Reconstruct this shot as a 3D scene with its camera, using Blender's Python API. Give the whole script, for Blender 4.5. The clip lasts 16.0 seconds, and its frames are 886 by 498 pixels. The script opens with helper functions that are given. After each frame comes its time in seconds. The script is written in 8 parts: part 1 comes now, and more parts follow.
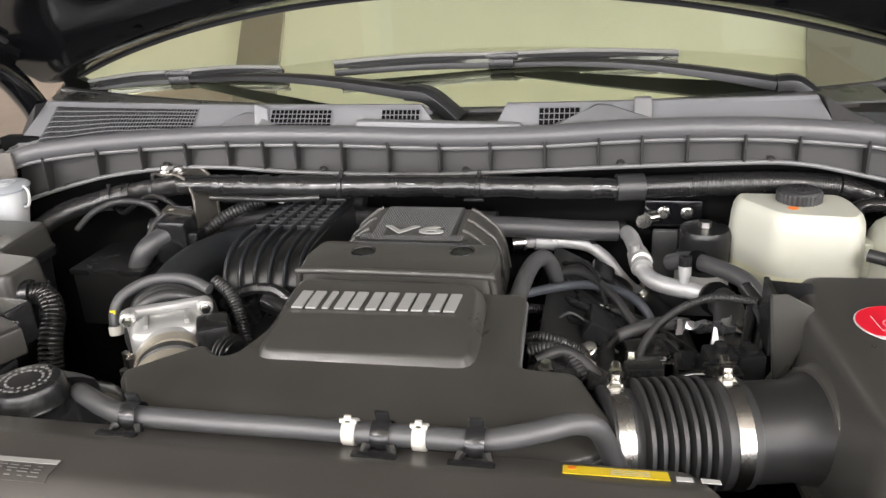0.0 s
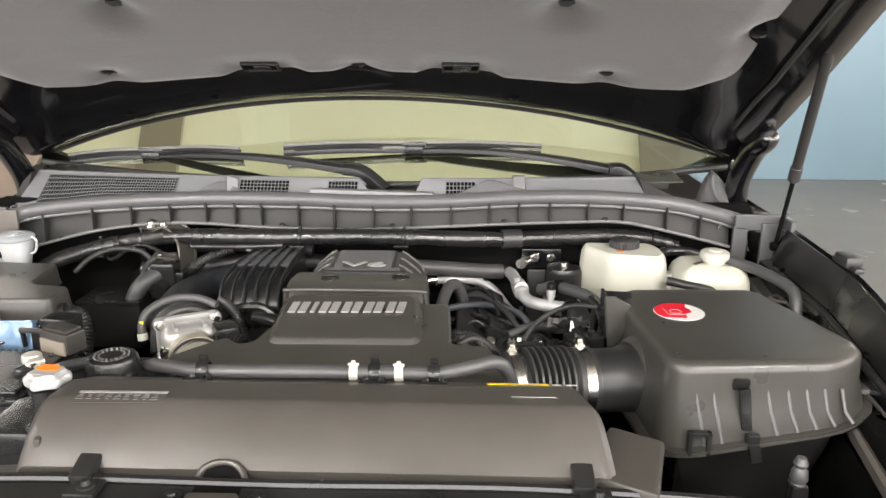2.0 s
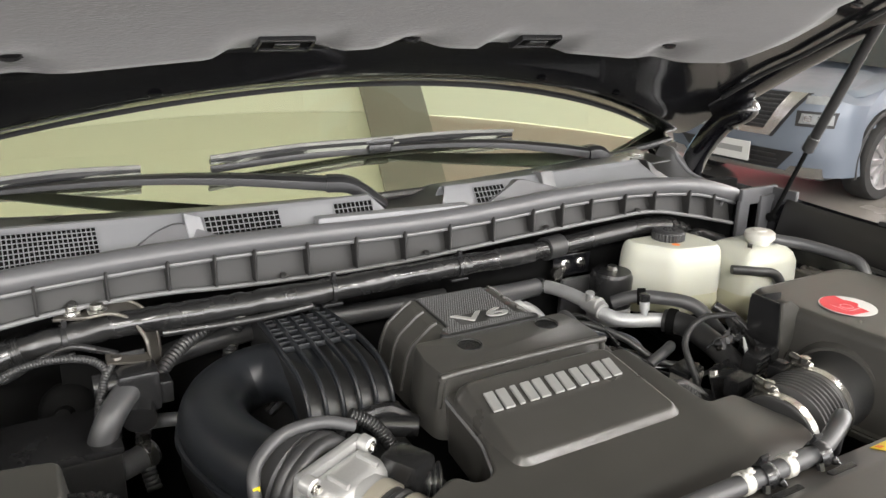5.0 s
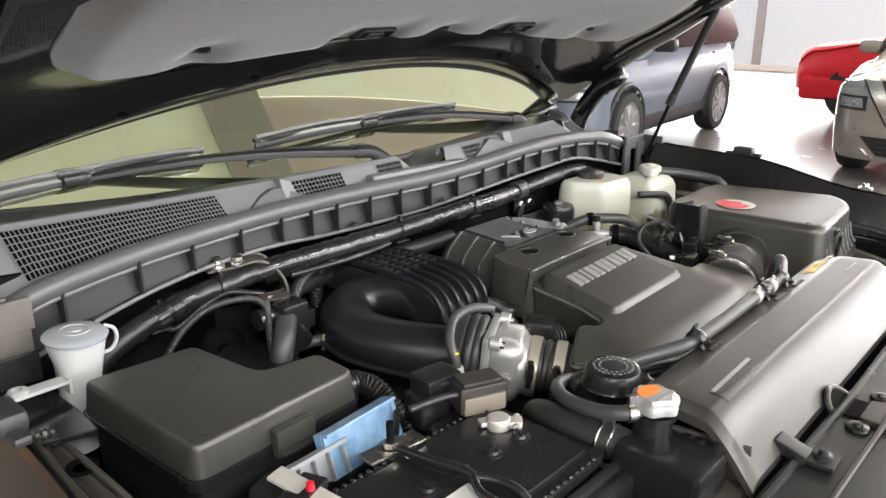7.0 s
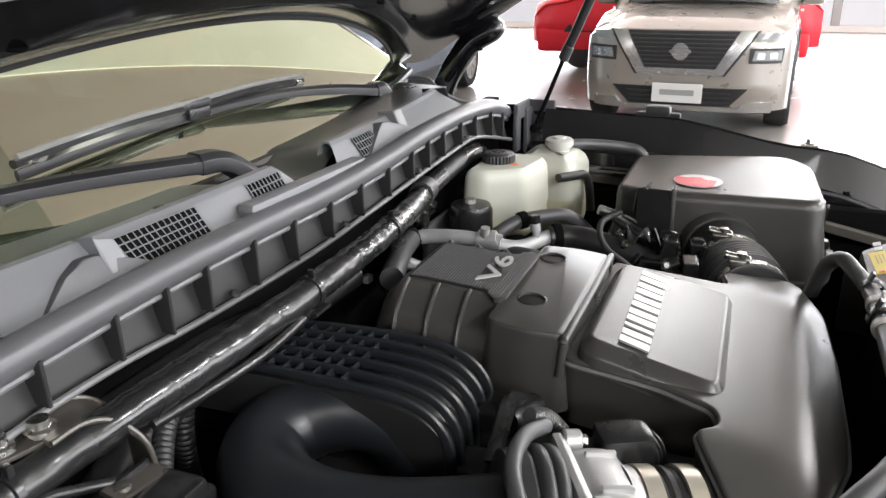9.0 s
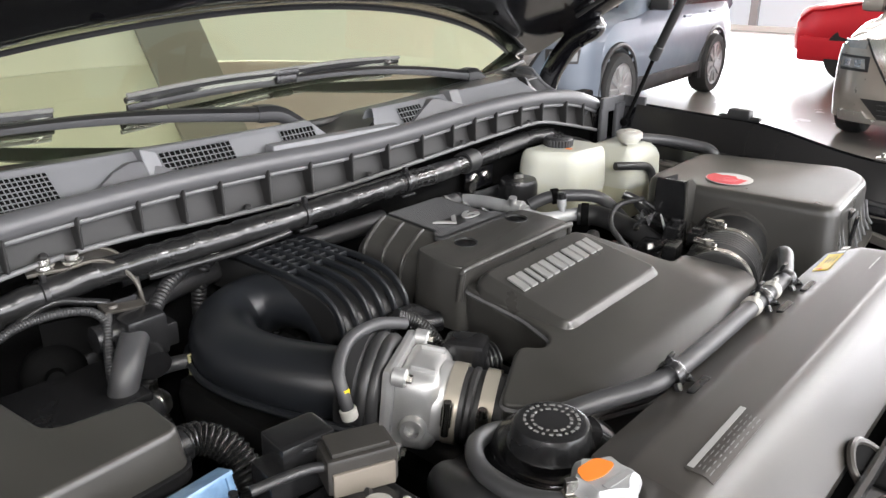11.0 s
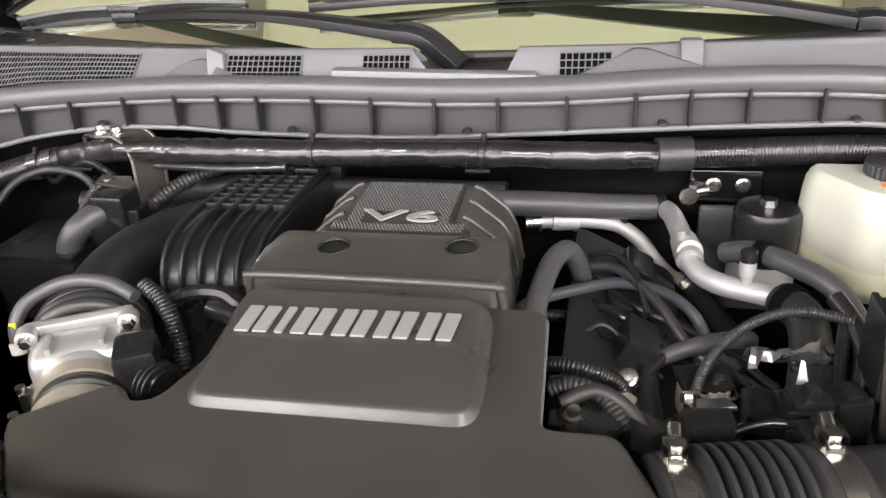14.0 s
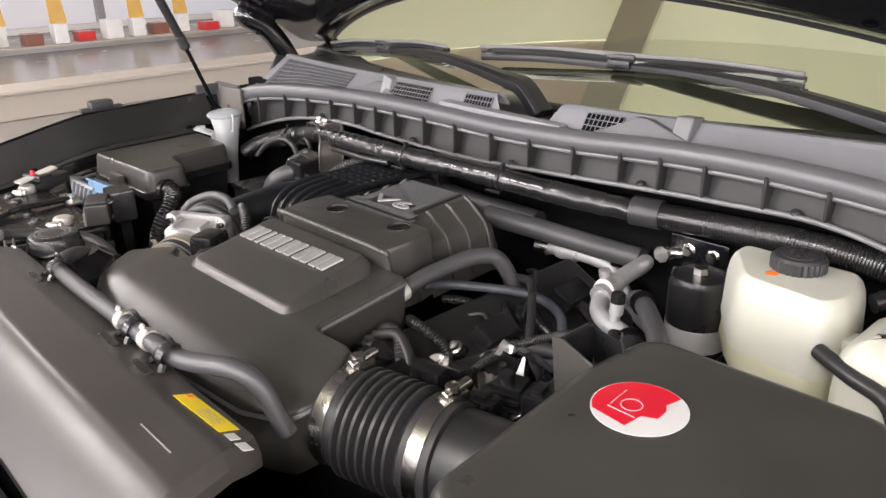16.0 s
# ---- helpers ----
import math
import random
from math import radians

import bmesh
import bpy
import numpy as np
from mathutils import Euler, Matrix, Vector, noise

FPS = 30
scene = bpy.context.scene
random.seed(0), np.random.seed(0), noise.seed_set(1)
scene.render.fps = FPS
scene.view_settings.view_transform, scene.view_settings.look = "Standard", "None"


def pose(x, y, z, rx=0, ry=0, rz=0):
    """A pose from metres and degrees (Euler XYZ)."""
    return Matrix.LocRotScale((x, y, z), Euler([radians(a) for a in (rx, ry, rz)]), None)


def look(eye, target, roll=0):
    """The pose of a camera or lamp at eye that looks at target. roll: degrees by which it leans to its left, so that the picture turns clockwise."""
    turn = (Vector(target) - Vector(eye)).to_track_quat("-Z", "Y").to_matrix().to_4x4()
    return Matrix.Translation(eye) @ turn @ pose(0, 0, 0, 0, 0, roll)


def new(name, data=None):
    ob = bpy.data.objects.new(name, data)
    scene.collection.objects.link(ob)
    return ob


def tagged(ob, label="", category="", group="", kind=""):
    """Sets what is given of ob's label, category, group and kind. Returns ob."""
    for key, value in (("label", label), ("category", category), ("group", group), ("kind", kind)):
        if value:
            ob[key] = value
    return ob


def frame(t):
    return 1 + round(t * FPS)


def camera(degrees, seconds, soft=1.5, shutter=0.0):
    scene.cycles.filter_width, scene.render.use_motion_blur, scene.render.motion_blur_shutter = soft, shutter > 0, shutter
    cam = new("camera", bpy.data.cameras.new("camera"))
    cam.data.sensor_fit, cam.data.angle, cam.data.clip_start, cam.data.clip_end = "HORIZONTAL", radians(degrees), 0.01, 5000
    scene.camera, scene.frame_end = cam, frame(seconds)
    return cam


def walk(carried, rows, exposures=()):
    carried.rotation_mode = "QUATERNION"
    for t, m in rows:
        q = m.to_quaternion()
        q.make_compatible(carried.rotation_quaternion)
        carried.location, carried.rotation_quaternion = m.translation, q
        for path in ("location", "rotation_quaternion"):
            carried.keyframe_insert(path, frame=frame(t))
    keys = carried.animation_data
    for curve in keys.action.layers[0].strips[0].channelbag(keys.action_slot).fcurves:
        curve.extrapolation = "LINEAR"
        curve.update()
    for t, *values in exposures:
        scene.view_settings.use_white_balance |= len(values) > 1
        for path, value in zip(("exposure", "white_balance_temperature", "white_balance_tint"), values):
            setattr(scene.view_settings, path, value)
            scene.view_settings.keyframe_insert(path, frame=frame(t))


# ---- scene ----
cam = camera(59.6, 16.0)
PATH = [
    (0, (0.270, -0.614, 1.589), (-0.138, 1.196, 0.843), -3.2),
    (0.5, (0.227, -0.658, 1.595), (-0.108, 1.179, 0.879), -2.4),
    (1, (0.208, -0.756, 1.614), (-0.049, 1.113, 0.949), -1.5),
    (1.5, (0.231, -0.878, 1.625), (0.059, 1.022, 1.024), -0.8),
    (2, (0.218, -1.048, 1.649), (0.149, 0.875, 1.105), 0.1),
    (2.5, (0.050, -1.079, 1.654), (0.100, 0.856, 1.152), 0.3),
    (3, (-0.114, -1.055, 1.652), (0.079, 0.878, 1.176), 0.3),
    (3.2, (-0.149, -1.028, 1.651), (0.100, 0.899, 1.174), 0.1),
    (5.3, (-0.596, -0.477, 1.638), (0.423, 1.126, 1.012), 1.7),
    (5.5, (-0.665, -0.527, 1.646), (0.393, 1.051, 1.021), 2.0),
    (6, (-0.812, -0.610, 1.645), (0.332, 0.908, 1.022), 1.9),
    (6.5, (-0.960, -0.572, 1.649), (0.337, 0.821, 1.035), 1.4),
    (7, (-1.064, -0.469, 1.635), (0.355, 0.798, 1.018), 0.0),
    (7.5, (-0.995, -0.311, 1.612), (0.525, 0.822, 0.975), -1.0),
    (8, (-0.889, -0.157, 1.596), (0.733, 0.805, 0.929), -1.1),
    (8.5, (-0.829, 0.000, 1.576), (0.882, 0.774, 0.891), -1.2),
    (8.7, (-0.794, 0.054, 1.571), (0.943, 0.756, 0.871), -0.8),
    (10.8, (-0.740, -0.277, 1.578), (0.721, 0.892, 0.874), -0.9),
    (11, (-0.779, -0.362, 1.580), (0.627, 0.874, 0.876), 0.1),
    (11.5, (-0.759, -0.531, 1.599), (0.323, 0.973, 0.846), 0.9),
    (12, (-0.625, -0.710, 1.622), (0.038, 0.998, 0.820), 0.3),
    (12.5, (-0.414, -0.655, 1.605), (0.092, 1.083, 0.755), 1.0),
    (13, (-0.167, -0.481, 1.592), (0.179, 1.268, 0.685), 0.8),
    (13.5, (0.083, -0.400, 1.557), (-0.012, 1.368, 0.628), -2.4),
    (14, (0.232, -0.384, 1.556), (-0.182, 1.356, 0.660), -3.6),
    (14.5, (0.359, -0.468, 1.576), (-0.206, 1.252, 0.725), -2.8),
    (15, (0.530, -0.435, 1.578), (-0.332, 1.181, 0.774), -2.5),
    (15.5, (0.682, -0.342, 1.560), (-0.433, 1.128, 0.787), -1.7),
    (16, (0.846, -0.349, 1.571), (-0.522, 0.914, 0.841), -1.5),
]
walk(cam, [(t, look(eye, target, roll)) for t, eye, target, roll in PATH], [(0.0, 0.28, 6500, 13), (2.0, 0.38, 6700, 12), (2.5, 0.32, 6750, 11), (5.5, 0.3, 6500, 10), (7.0, 0.12, 6450, 10), (8.5, 0.02, 6250, 11), (11.0, 0.20, 6250, 12), (12.5, 0.36, 6450, 14), (13.5, 0.52, 6450, 15), (14.5, 0.47, 6650, 16), (16.0, 0.24, 6500, 17)])

# ---- light ----
world = bpy.data.worlds.new("sky")
scene.world = world
world.use_nodes = True
sky = world.node_tree.nodes.new("ShaderNodeTexSky")
sky.sky_type, sky.sun_disc = "NISHITA", False
sky.sun_elevation, sky.sun_rotation = radians(50), radians(100)
world.node_tree.nodes["Background"].inputs["Strength"].default_value = 0.12
world.node_tree.links.new(sky.outputs["Color"], world.node_tree.nodes["Background"].inputs["Color"])


def area_lamp(name, eye, target, sx, sy, watts, color):
    data = bpy.data.lights.new(name, "AREA")
    data.shape, data.size, data.size_y, data.energy, data.color = "RECTANGLE", sx, sy, watts, color
    ob = new(name, data)
    ob.matrix_world = look(eye, target)
    return ob


# daylight through the glazed walls of the hall, and the ceiling panels
area_lamp("window_light_east", (17.6, 0.5, 2.1), (0, 0.5, 1.2), 17, 3.8, 2400, (1.0, 0.99, 0.98))
area_lamp("window_light_west", (-17.6, 0.5, 2.1), (0, 0.5, 1.2), 17, 3.8, 90, (1.0, 0.95, 0.90))
area_lamp("window_light_south", (0, -8.7, 2.4), (0, 0, 1.2), 22, 3.4, 1650, (1.0, 0.985, 0.985))
CEILING_LAMPS = [(x, y) for x in (-7.5, 7.5) for y in (-4.5, -0.6, 8.9)] + [(-2.5, -4.5), (2.5, -4.5)]
for lx, ly in CEILING_LAMPS:
    area_lamp("ceiling_lamp", (lx, ly, 4.40), (lx, ly + 0.001, 0), 2.2, 1.1, 420 if ly < -4 else 150, (1.0, 0.98, 0.94))


# ---- helpers for shapes ----
def V(*a):
    return Vector(a)


def part(name, bm, material, parent=None, label="", smooth=38):
    """One mesh object from a bmesh, under a thing or a part."""
    bmesh.ops.recalc_face_normals(bm, faces=bm.faces)
    me = bpy.data.meshes.new(name)
    bm.to_mesh(me)
    bm.free()
    for p in me.polygons:
        p.use_smooth = True
    me.set_sharp_from_angle(angle=radians(smooth))
    me.materials.append(material)
    ob = new(name, me)
    flat = ob.modifiers.new("flat_faces", "WEIGHTED_NORMAL")
    flat.keep_sharp, flat.mode = True, "FACE_AREA"
    if parent is not None:
        hang(ob, parent)
    if label:
        ob["label"] = label
    return ob


def hang(ob, parent):
    up, m = parent, Matrix()
    while up is not None:
        m = Matrix.Translation(up.location) @ m
        up = up.parent if up.parent and up.type != "MESH" else None
    ob.parent = parent
    ob.matrix_parent_inverse = m.inverted() if parent.type == "EMPTY" else Matrix()


def thing(name, at, label, category, group="", kind=""):
    ob = new(name)
    ob.location, ob.empty_display_size = at, 0.05
    return tagged(ob, label, category, group, kind)


def single(name, bm, material, label, category, group="", kind="", smooth=38):
    return tagged(part(name, bm, material, smooth=smooth), label, category, group, kind)


def merged(*bms):
    out = bmesh.new()
    for b in bms:
        me = bpy.data.meshes.new("tmp")
        b.to_mesh(me)
        b.free()
        out.from_mesh(me)
        bpy.data.meshes.remove(me)
    return out


def moved(bm, m):
    bm.transform(m)
    return bm


def bent(bm, f):
    for v in bm.verts:
        v.co = Vector(f(v.co))
    return bm


def box(sx, sy, sz, at=(0, 0, 0), bevel=0.004, rot=(0, 0, 0), seg=2):
    bm = bmesh.new()
    bmesh.ops.create_cube(bm, size=1)
    bm.transform(Matrix.Diagonal((sx, sy, sz, 1)))
    if bevel:
        bmesh.ops.bevel(bm, geom=bm.edges[:], offset=min(bevel, 0.45 * min(sx, sy, sz)), segments=seg, affect="EDGES", profile=0.6)
    bm.transform(pose(*at, *rot))
    return bm


def rounded(outline, r, seg=4):
    out, n = [], len(outline)
    for i in range(n):
        p, a, b = (Vector((*outline[k % n][:2], 0)) for k in (i, i - 1, i + 1))
        da, db = (a - p), (b - p)
        k = min(r, 0.45 * da.length, 0.45 * db.length)
        s, e = p + da.normalized() * k, p + db.normalized() * k
        for q in range(seg + 1):
            w = q / seg
            out.append(s * (1 - w) ** 2 + p * 2 * w * (1 - w) + e * w * w)
    return out


def slab(outline, levels, r=0.01, seg=4, rings=0):
    """A lofted plate: levels are (z, inset) from the bottom to the top; rings: how finely the top is filled."""
    ring = rounded(outline, r, seg)
    n = len(ring)
    area = sum(ring[i - 1].x * ring[i].y - ring[i].x * ring[i - 1].y for i in range(n))
    sign = 1 if area > 0 else -1
    normals = []
    for i in range(n):
        t = (ring[(i + 1) % n] - ring[i - 1])
        t = t.normalized() if t.length > 1e-9 else Vector((1, 0, 0))
        normals.append(Vector((t.y, -t.x, 0)) * sign)
    bm, rows = bmesh.new(), []
    for z, inset in levels:
        rows.append([bm.verts.new((p.x - q.x * inset, p.y - q.y * inset, z)) for p, q in zip(ring, normals)])
    for a, b in zip(rows, rows[1:]):
        for i in range(n):
            bm.faces.new((a[i - 1], a[i], b[i], b[i - 1]))
    caps = [bm.faces.new(rows[0])]
    if rings:
        last, z = rows[-1], levels[-1][0]
        mid = sum((v.co for v in last), Vector()) / n
        for k in range(1, rings):
            row = [bm.verts.new(v.co.lerp(mid, k / rings)) for v in rows[-1]]
            for i in range(n):
                bm.faces.new((last[i - 1], last[i], row[i], row[i - 1]))
            last = row
        caps.append(bm.faces.new(last))
    else:
        caps.append(bm.faces.new(rows[-1]))
    return bm


def sliced(bm, step):
    """Cuts a mesh along x and y, so that a bend can shape its broad faces."""
    for axis in (0, 1):
        span = [v.co[axis] for v in bm.verts]
        for k in range(1, int((max(span) - min(span)) / step) + 1):
            at = [0.0, 0.0, 0.0]
            at[axis] = min(span) + k * step
            bmesh.ops.bisect_plane(bm, geom=bm.verts[:] + bm.edges[:] + bm.faces[:], plane_co=at, plane_no=(1 - axis, axis, 0))
    return bm


def curve_points(points, steps=8):
    pts = [Vector(p) for p in points]
    if len(pts) == 2:
        return [pts[0].lerp(pts[1], i / steps) for i in range(steps + 1)]
    out = []
    for i in range(len(pts) - 1):
        p0, p1, p2 = pts[max(i - 1, 0)], pts[i], pts[i + 1]
        p3 = pts[min(i + 2, len(pts) - 1)]
        for k in range(steps):
            t = k / steps
            out.append(0.5 * ((2 * p1) + (p2 - p0) * t + (2 * p0 - 5 * p1 + 4 * p2 - p3) * t * t + (3 * p1 - p0 - 3 * p2 + p3) * t ** 3))
    out.append(pts[-1])
    return out


def even(points, step):
    out, left = [points[0]], step
    for a, b in zip(points, points[1:]):
        d = (b - a).length
        while d >= left and d > 1e-9:
            a = a.lerp(b, left / d)
            out.append(a)
            d, left = (b - a).length, step
        left -= d
    return out


def sweep(path, radius, seg=12, squash=1.0, caps=True):
    """A tube along points; radius is a number or a function of the index."""
    bm, rows, n = bmesh.new(), [], len(path)
    side = None
    for i, p in enumerate(path):
        t = (path[min(i + 1, n - 1)] - path[max(i - 1, 0)])
        t = t.normalized() if t.length > 1e-9 else Vector((0, 0, 1))
        if side is None:
            side = t.cross(Vector((0, 0, 1)))
            side = side if side.length > 0.1 else t.cross(Vector((0, 1, 0)))
        side = (side - t * side.dot(t)).normalized()
        up = side.cross(t)
        r = radius(i) if callable(radius) else radius
        rows.append([bm.verts.new(p + side * math.cos(a) * r + up * math.sin(a) * r * squash) for a in (2 * math.pi * k / seg for k in range(seg))])
    for a, b in zip(rows, rows[1:]):
        for i in range(seg):
            bm.faces.new((a[i - 1], a[i], b[i], b[i - 1]))
    if caps:
        bm.faces.new(rows[0]), bm.faces.new(rows[-1])
    return bm


def tube(points, radius, seg=12, steps=8, squash=1.0):
    return sweep(curve_points(points, steps), radius, seg, squash)


def ribbed(points, radius, pitch=0.006, depth=0.002, seg=14, wobble=0.0):
    """A corrugated tube."""
    path = even(curve_points(points, 16), pitch / 4)
    prof = (0, 0.8, 1, 0.8)
    return sweep(path, lambda i: radius - depth + depth * prof[i % 4], seg)


def wrapped(points, radius, seg=14, wobble=0.06, step=0.004):
    """A tube in wound tape: overlapping turns, a little creased."""
    path = even(curve_points(points, 16), step)
    bm = sweep(path, radius, seg)
    bm.verts.ensure_lookup_table()
    for i, p in enumerate(path):
        for k in range(seg):
            v = bm.verts[i * seg + k]
            turn = (i * step / (radius * 1.5) + k / seg + 0.25 * noise.noise(p * 25)) % 1.0
            grow = 1 + wobble * (0.55 * turn + 0.8 * noise.noise(v.co * 55) + 0.4 * noise.noise(v.co * 140))
            v.co = p + (v.co - p) * grow
    return bm


def lathe(profile, at=(0, 0, 0), rot=(0, 0, 0), seg=32):
    """Turned round the local z axis: (radius, z) pairs."""
    bm, rows = bmesh.new(), []
    for r, z in profile:
        rows.append([bm.verts.new((max(r, 1e-5) * math.cos(2 * math.pi * k / seg), max(r, 1e-5) * math.sin(2 * math.pi * k / seg), z)) for k in range(seg)])
    for a, b in zip(rows, rows[1:]):
        for i in range(seg):
            bm.faces.new((a[i - 1], a[i], b[i], b[i - 1]))
    bm.faces.new(rows[0]), bm.faces.new(rows[-1])
    bmesh.ops.remove_doubles(bm, verts=bm.verts, dist=1e-5)
    bm.transform(pose(*at, *rot))
    return bm


def aim(a, b):
    """Turns the local z axis from a to b, at a."""
    return Matrix.Translation(a) @ (Vector(b) - Vector(a)).to_track_quat("Z", "Y").to_matrix().to_4x4()


def rod(a, b, r, seg=12, bevel=0.0):
    d = (Vector(b) - Vector(a)).length
    e = min(bevel, r * 0.8)
    prof = [(r - e, 0), (r, e), (r, d - e), (r - e, d)] if e else [(r, 0), (r, d)]
    return moved(lathe(prof, seg=seg), aim(a, b))


def grid(f, nu, nv, thick=0.0, way=(0, 0, 1)):
    """A sheet f(u, v) with u, v in 0..1, with a thickness along way."""
    bm = bmesh.new()
    n = Vector(way) * thick
    layers = []
    for off in ((Vector(), n) if thick else (Vector(),)):
        layers.append([[bm.verts.new(Vector(f(i / nu, j / nv)) + off) for j in range(nv + 1)] for i in range(nu + 1)])
    for g in layers:
        for i in range(nu):
            for j in range(nv):
                bm.faces.new((g[i][j], g[i + 1][j], g[i + 1][j + 1], g[i][j + 1]))
    if thick:
        a, b = layers
        for i in range(nu):
            bm.faces.new((a[i][0], a[i + 1][0], b[i + 1][0], b[i][0]))
            bm.faces.new((a[i][nv], a[i + 1][nv], b[i + 1][nv], b[i][nv]))
        for j in range(nv):
            bm.faces.new((a[0][j], a[0][j + 1], b[0][j + 1], b[0][j]))
            bm.faces.new((a[nu][j], a[nu][j + 1], b[nu][j + 1], b[nu][j]))
    return bm


def wedge(front, depth, bevel=0.002, across=False):
    """A prism with a flat front outline, reaching back along y, or along x."""
    bm = bmesh.new()
    a = [bm.verts.new(p) for p in front]
    b = [bm.verts.new((p[0] + (depth if across else 0), p[1] + (0 if across else depth), p[2] - 0.004)) for p in front]
    bm.faces.new(a), bm.faces.new(b)
    for i in range(len(a)):
        bm.faces.new((a[i - 1], a[i], b[i], b[i - 1]))
    bmesh.ops.bevel(bm, geom=bm.edges[:], offset=bevel, segments=1, affect="EDGES")
    return bm


def cut(ob, cutter):
    """Takes the cutter's volume out of ob's mesh."""
    me = bpy.data.meshes.new("cutter")
    bmesh.ops.recalc_face_normals(cutter, faces=cutter.faces)
    cutter.to_mesh(me)
    cutter.free()
    tool = new("cutter", me)
    mod = ob.modifiers.new("cut", "BOOLEAN")
    mod.object, mod.operation, mod.solver = tool, "DIFFERENCE", "EXACT"
    bpy.context.view_layer.update()
    done = bpy.data.meshes.new_from_object(ob.evaluated_get(bpy.context.evaluated_depsgraph_get()))
    ob.modifiers.clear()
    ob.data = done
    bpy.data.objects.remove(tool)
    bpy.data.meshes.remove(me)
    return ob


def lerp_table(x, table):
    """Straight lines between (x, value) pairs."""
    if x <= table[0][0]:
        return table[0][1]
    for (a, p), (b, q) in zip(table, table[1:]):
        if x <= b:
            w = (x - a) / (b - a)
            w = w * w * (3 - 2 * w)
            return p + (q - p) * w
    return table[-1][1]


def text_mesh(words, size, depth, m, bold=0.0):
    """Lettering in the built-in font as a bmesh, centred, lying in the local xy plane."""
    cu = bpy.data.curves.new("letters", "FONT")
    cu.body, cu.size, cu.extrude, cu.align_x, cu.align_y, cu.offset = words, size, depth, "CENTER", "CENTER", bold
    ob = bpy.data.objects.new("letters", cu)
    scene.collection.objects.link(ob)
    me = bpy.data.meshes.new_from_object(ob.evaluated_get(bpy.context.evaluated_depsgraph_get()))
    bm = bmesh.new()
    bm.from_mesh(me)
    bpy.data.objects.remove(ob)
    bpy.data.curves.remove(cu)
    bpy.data.meshes.remove(me)
    bm.transform(m)
    return bm


# ---- materials ----
def material(name, color, rough=0.5, metal=0.0, fine=400.0, bump=0.1, vary=0.15, coarse=9.0, rough_vary=0.12, coat=0.0, spec=0.5, stretch=(1, 1, 1), sheen=0.0, soft=0.0, per_piece=0.0, dust=0.0):
    mt = bpy.data.materials.new(name)
    mt.use_nodes = True
    nt = mt.node_tree
    n, l = nt.nodes, nt.links
    b = n["Principled BSDF"]
    b.inputs["Metallic"].default_value = metal
    b.inputs["Specular IOR Level"].default_value = spec
    b.inputs["Coat Weight"].default_value = coat
    b.inputs["Coat Roughness"].default_value = 0.04
    b.inputs["Sheen Weight"].default_value = sheen
    if soft:
        b.inputs["Subsurface Weight"].default_value = soft
        b.inputs["Subsurface Radius"].default_value = (0.03, 0.028, 0.02)
    tc = n.new("ShaderNodeTexCoord")
    mp = n.new("ShaderNodeMapping")
    mp.inputs["Scale"].default_value = stretch
    l.new(tc.outputs["Object"], mp.inputs["Vector"])
    big, small = n.new("ShaderNodeTexNoise"), n.new("ShaderNodeTexNoise")
    big.inputs["Scale"].default_value, big.inputs["Detail"].default_value = coarse, 6
    small.inputs["Scale"].default_value, small.inputs["Detail"].default_value = fine, 3
    l.new(mp.outputs["Vector"], big.inputs["Vector"])
    l.new(mp.outputs["Vector"], small.inputs["Vector"])
    mix = n.new("ShaderNodeMix")
    mix.data_type = "RGBA"
    dark = [c * (1 - vary) for c in color]
    light = [min(1, c * (1 + vary) + dust) for c in color]
    mix.inputs["A"].default_value, mix.inputs["B"].default_value = (*dark, 1), (*light, 1)
    l.new(big.outputs["Fac"], mix.inputs["Factor"])
    tone = mix.outputs["Result"]
    if per_piece:
        info = n.new("ShaderNodeObjectInfo")
        hsv = n.new("ShaderNodeHueSaturation")
        mr = n.new("ShaderNodeMapRange")
        mr.inputs["To Min"].default_value, mr.inputs["To Max"].default_value = 1 - per_piece, 1 + per_piece
        l.new(info.outputs["Random"], mr.inputs["Value"])
        l.new(mr.outputs["Result"], hsv.inputs["Value"])
        l.new(tone, hsv.inputs["Color"])
        tone = hsv.outputs["Color"]
    l.new(tone, b.inputs["Base Color"])
    rr = n.new("ShaderNodeMapRange")
    rr.inputs["From Min"].default_value, rr.inputs["From Max"].default_value = 0.3, 0.7
    rr.inputs["To Min"].default_value, rr.inputs["To Max"].default_value = max(0.02, rough - rough_vary * rough), min(1, rough + rough_vary * rough)
    l.new(big.outputs["Fac"], rr.inputs["Value"])
    l.new(rr.outputs["Result"], b.inputs["Roughness"])
    if bump:
        bp = n.new("ShaderNodeBump")
        bp.inputs["Strength"].default_value, bp.inputs["Distance"].default_value = bump, 0.0008
        l.new(small.outputs["Fac"], bp.inputs["Height"])
        l.new(bp.outputs["Normal"], b.inputs["Normal"])
    return mt


def glow(name, color, strength):
    mt = bpy.data.materials.new(name)
    mt.use_nodes = True
    b = mt.node_tree.nodes["Principled BSDF"]
    b.inputs["Base Color"].default_value = (*color, 1)
    b.inputs["Emission Color"].default_value = (*color, 1)
    b.inputs["Emission Strength"].default_value = strength
    return mt


